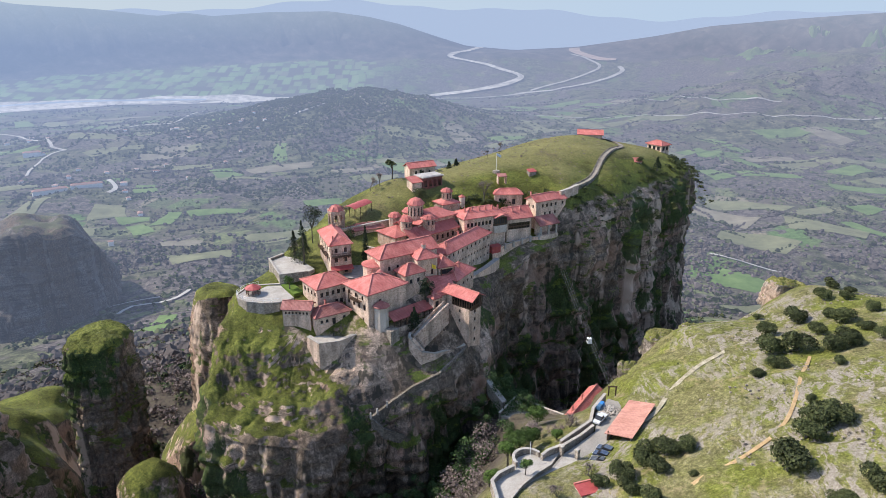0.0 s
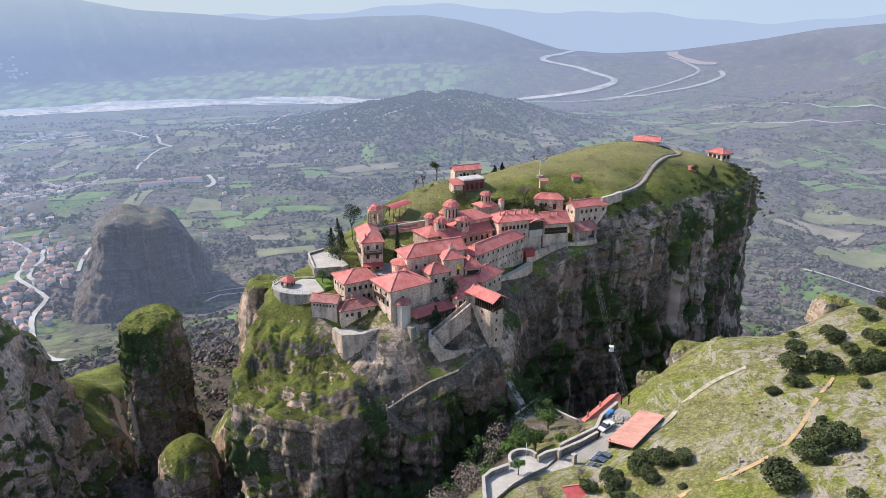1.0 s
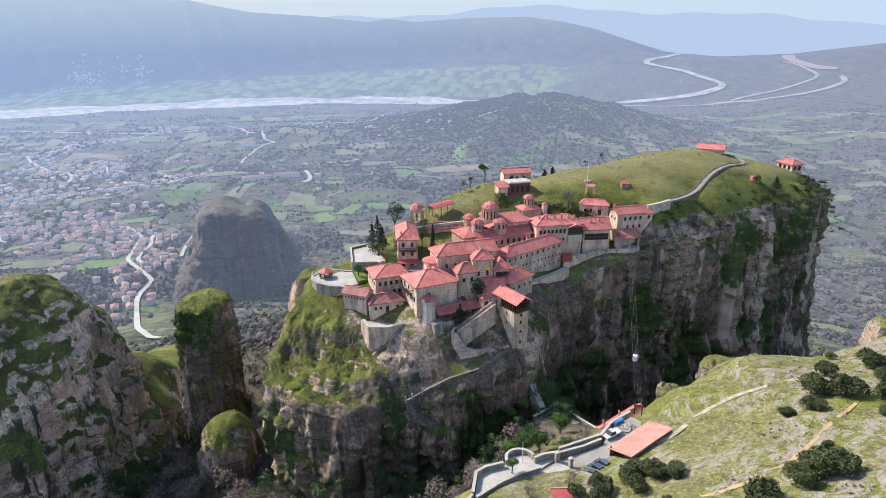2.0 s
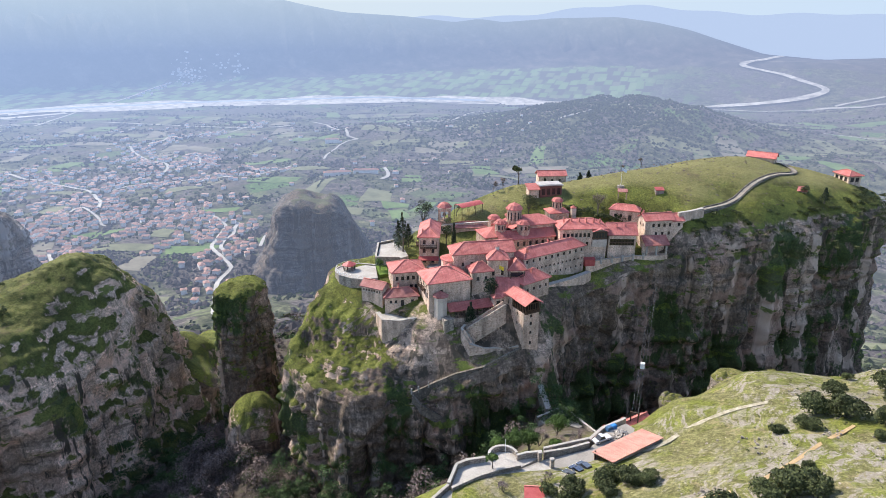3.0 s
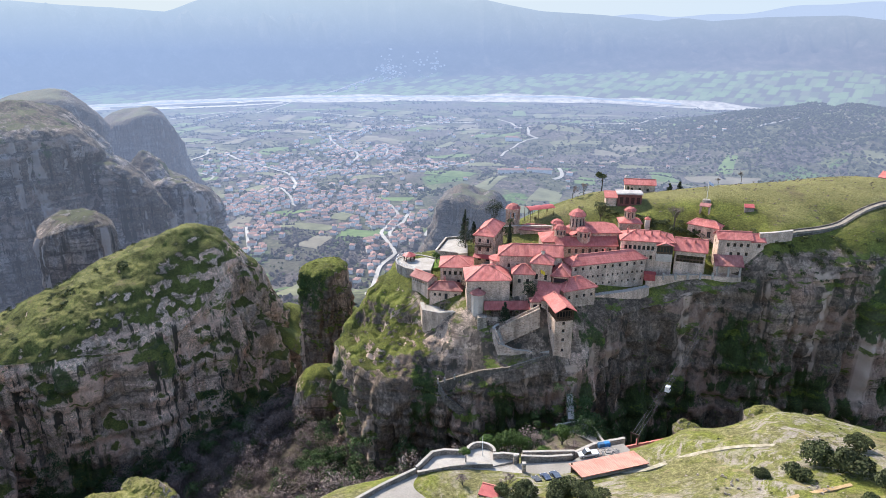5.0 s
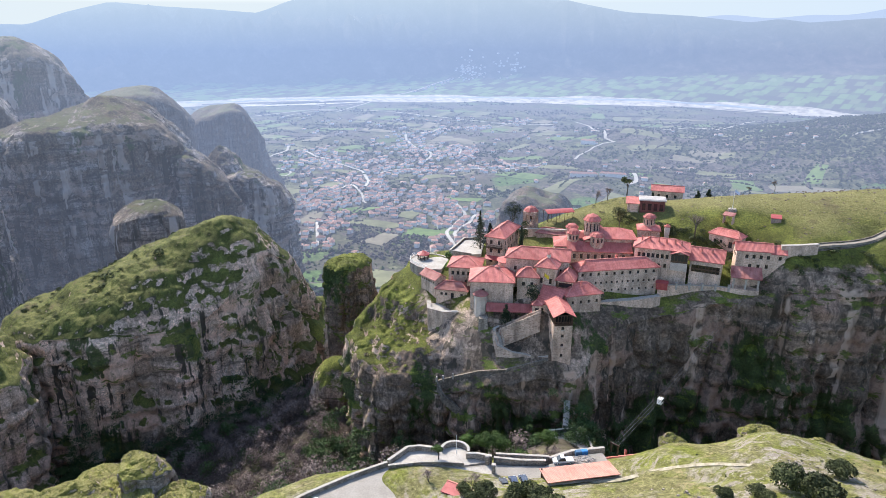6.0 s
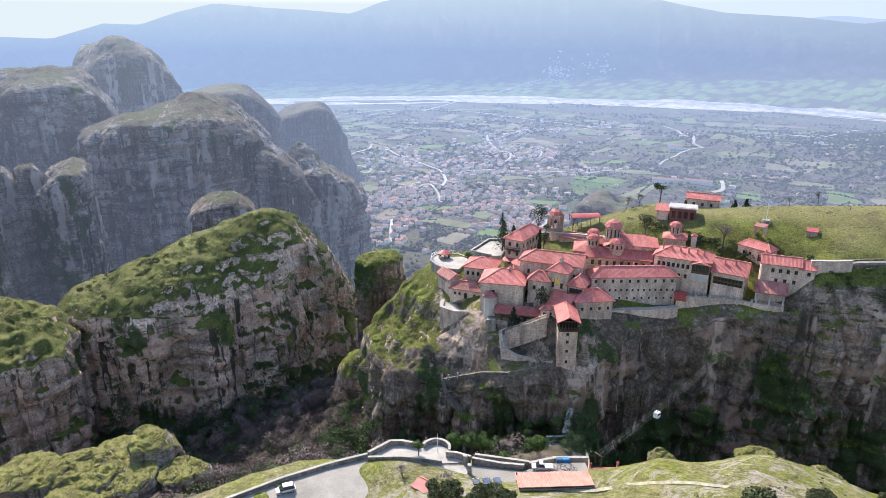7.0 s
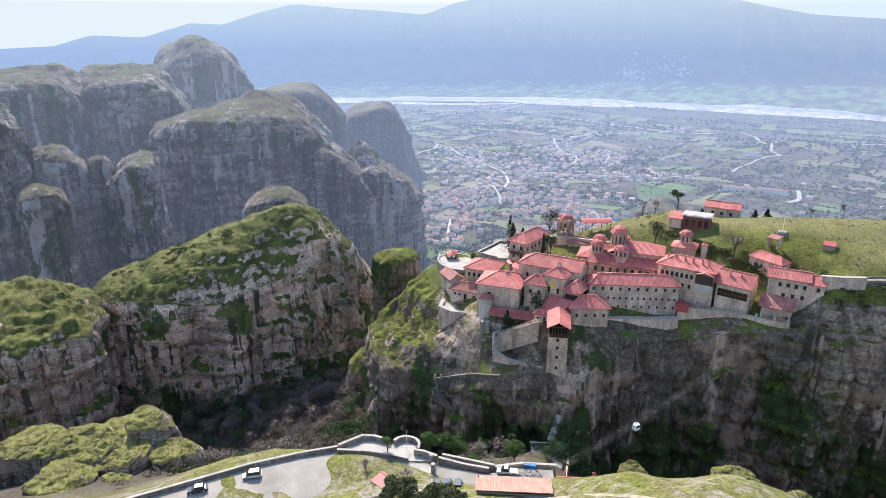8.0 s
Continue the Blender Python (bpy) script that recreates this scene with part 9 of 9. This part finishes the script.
# meadows and ploughland that stand out in the valley
M_MEADOW = far_surface("green_meadow", (0.085, 0.135, 0.040), (0.145, 0.205, 0.070), 0.03)
M_PASTURE = far_surface("pale_pasture", (0.125, 0.128, 0.068), (0.195, 0.195, 0.108), 0.03)
M_STUBBLE = far_surface("dry_stubble", (0.15, 0.132, 0.095), (0.23, 0.205, 0.150), 0.03)
FIELD_PLOTS = [(567, 2911, 120, 46, 0, M_MEADOW), (1080, 2205, 190, 70, 10, M_MEADOW), (1290, 2215, 130, 60, 4, M_MEADOW), (818, 1709, 150, 60, -20, M_MEADOW), (1000, 1580, 170, 60, -18, M_MEADOW), (1145, 1874, 190, 80, -10, M_PASTURE),
               (640, 1420, 170, 70, -30, M_PASTURE), (560, 1180, 130, 90, -35, M_PASTURE), (720, 1240, 140, 70, -25, M_PASTURE), (460, 960, 110, 60, -40, M_MEADOW), (900, 1900, 150, 50, 8, M_STUBBLE), (420, 1700, 160, 60, 12, M_PASTURE),
               (1693, 3951, 200, 90, 15, M_MEADOW), (2022, 4026, 220, 90, 25, M_MEADOW), (2284, 3804, 230, 100, 20, M_MEADOW), (-562, 1616, 70, 36, 15, M_PASTURE), (-500, 1625, 60, 30, 10, M_PASTURE), (-646, 1279, 60, 46, 30, M_MEADOW),
               (-494, 1140, 70, 34, 20, M_STUBBLE), (-902, 2415, 150, 46, 40, M_STUBBLE), (-812, 831, 90, 44, 38, M_MEADOW), (-1040, 1500, 120, 50, 40, M_PASTURE), (-1230, 1560, 130, 46, 35, M_MEADOW), (-2601, 2098, 160, 70, 35, M_MEADOW),
               (-2877, 1672, 220, 70, 55, M_MEADOW), (-2300, 2280, 200, 60, 30, M_MEADOW), (-1500, 880, 90, 46, 60, M_MEADOW), (-960, 1060, 80, 30, 35, M_MEADOW), (-1180, 1180, 90, 36, 45, M_PASTURE), (-730, 520, 70, 40, 50, M_MEADOW), (-690, 470, 60, 34, 50, M_PASTURE),
               (-1900, 1750, 150, 50, 30, M_PASTURE), (-2150, 1500, 150, 60, 40, M_MEADOW), (-1750, 2050, 140, 46, 25, M_PASTURE), (-700, 1750, 110, 40, 10, M_PASTURE), (300, 2350, 180, 60, 5, M_PASTURE), (150, 1500, 90, 50, 20, M_PASTURE)]


def field_plot(x, y, w, d, turn, material):
    """A field laid over the land, with bent edges."""
    ca, sa = math.cos(radians(turn)), math.sin(radians(turn))
    U, W = np.meshgrid(np.linspace(-0.5, 0.5, 13), np.linspace(-0.5, 0.5, 7), indexing="ij")
    bend = 0.06 * np.sin(U * 4 + x) * d
    u, v = U * w * (1 + 0.18 * W), W * d * (1 - 0.25 * U) + bend
    X, Y = x + u * ca - v * sa, y + u * sa + v * ca
    Z = ground_height(X, Y) + 1.3
    F = [(i * 7 + j, (i + 1) * 7 + j, (i + 1) * 7 + j + 1, i * 7 + j + 1) for i in range(12) for j in range(6)]
    me = bpy.data.meshes.new("field")
    me.from_pydata(np.stack([X, Y, Z], 2).reshape(-1, 3).tolist(), [], F)
    me.materials.append(material)
    label = {"green_meadow": "fresh green winter meadow in the valley", "pale_pasture": "pale olive pasture in the valley", "dry_stubble": "dry tan stubble field in the valley", "bright_bare_yard": "bright bare yard of the institution"}[material.name]
    return tagged(new("field", me), label, "field", kind="structure")


fr = np.random.RandomState(90)
while len(FIELD_PLOTS) < 240:
    az, far = radians(fr.uniform(-40, 85)), math.sqrt(fr.uniform(650 ** 2, 3150 ** 2))
    x, y = 60 - far * math.sin(az), 60 + far * math.cos(az)
    z = float(ground_height(np.array([x]), np.array([y]))[0])
    lay = float(wave_noise(np.array([x]), np.array([y]), 520, 91)[0])
    w, d = fr.uniform(45, 120) * (1 + far / 4000), fr.uniform(22, 50) * (1 + far / 4000)
    if lay < 0.05 or z > 75 or not clear_of_roads([x], [y], 0.45 * w)[0] or math.hypot(x + 545, y - 850) < 240:
        continue
    if any(math.hypot(x - q[0], y - q[1]) < 0.6 * max(w, q[2]) for q in FIELD_PLOTS):
        continue
    FIELD_PLOTS.append((x, y, w, d, float(fr.choice((24, 114))) + fr.normal(0, 9), (M_MEADOW, M_PASTURE, M_PASTURE, M_STUBBLE, M_MEADOW)[fr.randint(5)]))
for plot in FIELD_PLOTS:
    field_plot(*plot)


# village houses: one of each kind, then copies
def village_surface(name, dark, light):
    m, nt, b = shader(name, 0.9, 0.1)
    g, oi = nt.nodes.new("ShaderNodeNewGeometry"), nt.nodes.new("ShaderNodeObjectInfo")
    c = ramp(nt, g.outputs["Random Per Island"], [(0.0, dark), (1.0, light)])
    c = mix(nt, 1.0, c, ramp(nt, oi.outputs["Random"], [(0.0, (0.75,)), (1.0, (1.15,))]), "MULTIPLY")
    paint_haze(nt, b, mix(nt, 0.5, c, ramp(nt, noise_at(nt, position(nt), 0.2, 4), [(0.3, (0.7,)), (0.7, (1.15,))]), "MULTIPLY"))
    return m


M_VWALL = village_surface("village_render", (0.70, 0.66, 0.61), (0.97, 0.95, 0.92))
M_VROOF = village_surface("village_tiles", (0.28, 0.155, 0.125), (0.62, 0.42, 0.35))


def village_house(w, d, h, kind):
    ob = thing("village_house", 0, 0, 0, 0, "small rendered village house with red tile roof", "house", "village houses")
    b = bmesh.new()
    box(b, -w / 2, -d / 2, -3, w / 2, d / 2, h)
    part("wall", b, M_VWALL, ob)
    fs, _ = roof_faces(kind, w, d, h, w * 0.2, 0.5)
    part("roof", slab([[(p[0] - w / 2, p[1] - d / 2, p[2]) for p in f] for f in fs], 0.25), M_VROOF, ob)
    return ob


KINDS = [village_house(11, 9, 6.5, "hip"), village_house(13, 9, 4.5, "gable"), village_house(9, 9, 8.0, "pyramid"), village_house(16, 10, 6.0, "hip")]
vr = random.Random(21)
placed = []
QUARTERS = [(-1150, 730, 60, 45, 3.0), (-1120, 810, 70, 50, 3.0), (-1180, 930, 80, 60, 2.4), (-1330, 960, 80, 50, 1.4), (-1040, 1050, 60, 45, 2.0), (-900, 960, 60, 45, 1.6), (-850, 850, 50, 50, 1.2), (-730, 850, 45, 40, 1.0), (-960, 900, 60, 40, 1.3),
            (-1570, 1060, 90, 50, 1.3), (-1450, 1150, 90, 60, 1.3), (-1690, 1480, 110, 70, 1.0), (-1670, 1210, 90, 60, 1.0), (-1350, 1280, 110, 70, 1.0), (-1540, 1420, 90, 50, 1.2), (-1200, 1420, 100, 60, 0.8), (-1190, 1880, 30, 20, 0.25), (-2000, 1750, 260, 180, 1.0)]
STREETS = [ROADS[k][2] for k in ("main_street", "side_street", "east_street", "low_lane", "valley_lane", "upper_village_road", "north_lane", "mid_lane", "street_a")]
tries = 0
while len(placed) < 900 and tries < 30000:
    tries += 1
    if vr.random() < 0.42:
        line = vr.choice(STREETS)
        k = vr.randrange(len(line) - 1)
        t = vr.random()
        x, y = (line[k][i] + (line[k + 1][i] - line[k][i]) * t + vr.choice((-1, 1)) * vr.uniform(9, 60) * vr.uniform(0.4, 1.0) for i in (0, 1))
    elif vr.random() < 0.9:
        qx, qy, sx, sy, _ = vr.choices(QUARTERS, [q[4] for q in QUARTERS])[0]
        x, y = vr.gauss(qx, sx), vr.gauss(qy, sy)
    else:
        x, y = vr.uniform(-2300, -500), vr.uniform(900, 2300)
    if math.hypot(x + 545, y - 850) < 150 or x > -600 or y < 560 or (y < 690 and x < -1000) or any(abs(x - a) < 12 and abs(y - b) < 12 for a, b in placed) or not clear_of_roads([x], [y], 9)[0] or any(abs(x - q[0]) < 0.4 * q[2] and abs(y - q[1]) < 0.4 * q[2] for q in FIELD_PLOTS):
        continue
    placed.append((x, y))
placed.sort(key=lambda p: math.hypot(p[0], p[1]))
for i, (x, y) in enumerate(placed[:300]):
    m = pose(x, y, on_ground(x, y), 0, 0, vr.choice((20, 35, 50, 110, 125, 140)) + vr.uniform(-8, 8))
    if i < 4:
        KINDS[i].matrix_world = m
    else:
        copy_thing(KINDS[vr.randrange(4)], m)


def far_houses(name, label, spots):
    """The farther houses, uncounted: walls and ridged roofs."""
    V, F, M = [], [], []
    for x, y in spots:
        z, a = on_ground(x, y), radians(vr.choice((20, 35, 110, 125)) + vr.uniform(-8, 8))
        w, d, h = vr.uniform(4.5, 8), vr.uniform(4, 5.5), vr.uniform(4, 7.5)
        n = len(V)
        P = [(-w, -d, -3), (w, -d, -3), (w, d, -3), (-w, d, -3), (-w, -d, h), (w, -d, h), (w, d, h), (-w, d, h), (-w - .6, -d - .6, h), (w + .6, -d - .6, h), (w + .6, d + .6, h), (-w - .6, d + .6, h), (-w * 0.4, 0, h + 2.2), (w * 0.4, 0, h + 2.2)]
        V += [(x + p * math.cos(a) - q * math.sin(a), y + p * math.sin(a) + q * math.cos(a), z + r) for p, q, r in P]
        F += [tuple(n + k for k in f) for f in ((0, 1, 5, 4), (1, 2, 6, 5), (2, 3, 7, 6), (3, 0, 4, 7), (8, 9, 13, 12), (9, 10, 13), (10, 11, 12, 13), (11, 8, 12), (11, 10, 9, 8))]
        M += [0] * 4 + [1] * 5
    me = bpy.data.meshes.new(name)
    me.from_pydata(V, [], F)
    me.materials.append(M_VWALL)
    me.materials.append(M_VROOF)
    me.polygons.foreach_set("material_index", M)
    return tagged(new(name, me), label, "houses", kind="stuff")


far_houses("village_outskirts", "crowded pale houses with faded red roofs", placed[300:])
town = []
while len(town) < 130:
    q = vr.random()
    if q < 0.6:
        town.append((vr.gauss(-3050, 45), vr.gauss(3110, 45)))
    elif q < 0.8:
        town.append((vr.gauss(-2890, 45), vr.gauss(3300, 45)))
    else:
        t = vr.random()
        town.append((-3000 - 70 * t + vr.gauss(0, 30), 2620 + 370 * t + vr.gauss(0, 30)))
far_houses("far_town", "pale specks of a town across the river", town)
estate = house("long_estate", "long pale institution with red roof in the scrub", -935, 1420, 38, 70, 15, on_ground(-900, 1460), on_ground(-900, 1460) + 9, 4, "hip", 0.8, {}, wall=M_VWALL, roof=M_VROOF, group="valley buildings")
house("estate_wing", "long wing of the valley institution with red roof", -872, 1462, 30, 66, 14, on_ground(-840, 1490), on_ground(-840, 1490) + 9, 3.5, "hip", 0.8, {}, wall=M_VWALL, roof=M_VROOF, group="valley buildings")
house("knoll_hotel", "broad pinkish hotel with red roof on the knoll", -1225, 1850, 30, 46, 16, on_ground(-1205, 1868), on_ground(-1205, 1868) + 13, 4, "hip", 0.8, {}, wall=M_VWALL, roof=M_VROOF, group="valley buildings")


def far_trees(name, label, spots, material):
    """Small uneven crowns, far off, as one uncounted growth."""
    r = np.random.RandomState(8)
    base = np.array([(1, 0, 0.4), (0.3, 0.95, 0.5), (-0.85, 0.55, 0.35), (-0.8, -0.6, 0.5), (0.35, -0.95, 0.4), (0.1, 0.05, 1.15), (0.5, 0.4, 0.95), (-0.45, -0.2, 1.0), (0, 0, -0.4)])
    tri = [(0, 1, 6), (1, 5, 6), (1, 2, 5), (2, 7, 5), (2, 3, 7), (3, 4, 7), (4, 0, 6), (4, 6, 5), (4, 5, 7), (0, 8, 1), (1, 8, 2), (2, 8, 3), (3, 8, 4), (4, 8, 0)]
    S = np.array(spots)
    n = len(S)
    a = r.uniform(0, 6.28, n)
    p = base[None] * r.uniform(0.7, 1.25, (n, 9, 1))
    x = p[:, :, 0] * np.cos(a)[:, None] - p[:, :, 1] * np.sin(a)[:, None]
    y = p[:, :, 0] * np.sin(a)[:, None] + p[:, :, 1] * np.cos(a)[:, None]
    V = np.stack([x, y, p[:, :, 2]], 2) * S[:, 3][:, None, None] + S[:, None, :3]
    F = (np.array(tri)[None] + 9 * np.arange(n)[:, None, None]).reshape(-1, 3)
    me = bpy.data.meshes.new(name)
    me.from_pydata(V.reshape(-1, 3).tolist(), [], F.tolist())
    me.materials.append(material)
    return tagged(new(name, me), label, "trees", kind="stuff")


PLOT_SPOTS = np.array([(x, y, max(w, d) * 0.42, min(w, d) * 0.5, turn) for x, y, w, d, turn, _ in FIELD_PLOTS])
HOUSE_SPOTS = np.array(placed)


def open_land(X, Y):
    """Free of roads, fields and houses."""
    ok = clear_of_roads(X, Y, 7.0)
    for x, y, w, d, turn in PLOT_SPOTS:
        a = radians(turn)
        u, v = (X - x) * math.cos(a) + (Y - y) * math.sin(a), -(X - x) * math.sin(a) + (Y - y) * math.cos(a)
        ok &= ~((np.abs(u) < w * 1.15) & (np.abs(v) < d * 0.95))
    for i in range(0, len(X), 4000):
        ok[i:i + 4000] &= ((X[i:i + 4000, None] - HOUSE_SPOTS[None, :, 0]) ** 2 + (Y[i:i + 4000, None] - HOUSE_SPOTS[None, :, 1]) ** 2).min(1) > 64
    return ok


def valley_spots(count, seed, r0, r1, threshold, size):
    """Woods in sharp-edged patches of several sizes, thinning to single trees."""
    r = np.random.RandomState(seed)
    n = count * 5
    az = np.radians(r.uniform(-42, 100, n))
    d = np.sqrt(r.uniform(r0 ** 2, r1 ** 2, n))
    X, Y = 60 - d * np.sin(az), 60 + d * np.cos(az)
    clump = wave_noise(X, Y, 620, seed) + 0.8 * wave_noise(X, Y, 210, seed + 1) + 0.6 * wave_noise(X, Y, 75, seed + 2) + r.normal(0, 0.12, n)
    ok = np.where((clump > threshold) & (np.hypot(X - 30, Y - 230) > 190))[0][:int(count * 1.3)]
    X, Y = X[ok], Y[ok]
    ok = np.where(open_land(X, Y))[0][:count]
    X, Y = X[ok], Y[ok]
    grow = np.exp(r.normal(0, 0.38, len(X)))
    return list(zip(X.tolist(), Y.tolist(), ground_height(X, Y).tolist(), (size * grow).tolist()))


def hedge_spots(count, seed, r0, r1, size):
    """Rows of trees along field edges and lanes."""
    r = np.random.RandomState(seed)
    X, Y = [], []
    for _ in range(count):
        az, d = radians(r.uniform(-40, 98)), math.sqrt(r.uniform(r0 ** 2, r1 ** 2))
        x, y, a, m = 60 - d * math.sin(az), 60 + d * math.cos(az), radians(r.choice((24, 114, 30, 108)) + r.normal(0, 8)), r.randint(8, 30)
        t = (np.arange(m) - m / 2) * size * 1.7
        X += (x + t * math.cos(a) + r.normal(0, 1.2, m)).tolist()
        Y += (y + t * math.sin(a) + r.normal(0, 1.2, m)).tolist()
    X, Y = np.array(X), np.array(Y)
    ok = clear_of_roads(X, Y, 7.0)
    X, Y = X[ok], Y[ok]
    return list(zip(X.tolist(), Y.tolist(), ground_height(X, Y).tolist(), (size * np.exp(r.normal(0, 0.3, len(X)))).tolist()))


def far_leaf(name, dark, light):
    m, nt, b = shader(name, 0.9, 0.05)
    g = nt.nodes.new("ShaderNodeNewGeometry")
    paint_haze(nt, b, ramp(nt, g.outputs["Random Per Island"], [(0.0, dark), (1.0, light)]))
    return m


M_FTREE = far_leaf("far_evergreen", (0.018, 0.024, 0.011), (0.055, 0.064, 0.030))
M_FBARE = far_leaf("far_bare_wood", (0.055, 0.046, 0.043), (0.130, 0.110, 0.102))
M_FOLIVE = far_leaf("far_olive_green", (0.055, 0.070, 0.030), (0.115, 0.130, 0.062))
far_trees("valley_scrub", "dark evergreen scrub dotting the valley", valley_spots(14000, 5, 330, 1700, 0.55, 2.1), M_FTREE)
far_trees("valley_woods", "leafless mauve woods in the valley", valley_spots(13000, 15, 350, 2000, 0.55, 2.5), M_FBARE)
far_trees("gorge_woods", "leafless grey woods between village and rocks", valley_spots(11000, 45, 330, 1250, 0.3, 2.6), M_FBARE)
far_trees("village_trees", "olive green garden trees about the village", valley_spots(9000, 55, 600, 2100, -0.05, 2.3), M_FOLIVE)
far_trees("hill_woods", "dark scrub woods on the far hills", valley_spots(10000, 25, 1500, 3300, 0.6, 3.2), M_FTREE)
far_trees("plain_woods", "leafless woods along the river", valley_spots(10000, 35, 1700, 3700, 0.6, 3.8), M_FBARE)
far_trees("hedgerows", "rows of dark trees along field edges", hedge_spots(420, 65, 500, 3000, 3.0), M_FTREE)
far_trees("bare_hedgerows", "rows of leafless trees along lanes", hedge_spots(420, 66, 450, 3200, 3.2), M_FBARE)
hr = np.random.RandomState(77)
HX, HY = hr.normal(-500, 300, 7000), hr.normal(2430, 260, 7000)
far_trees("wooded_hill_scrub", "dense dark evergreen scrub on the wooded hill", list(zip(HX.tolist(), HY.tolist(), ground_height(HX, HY).tolist(), hr.uniform(3, 6.5, 7000).tolist())), M_FTREE)
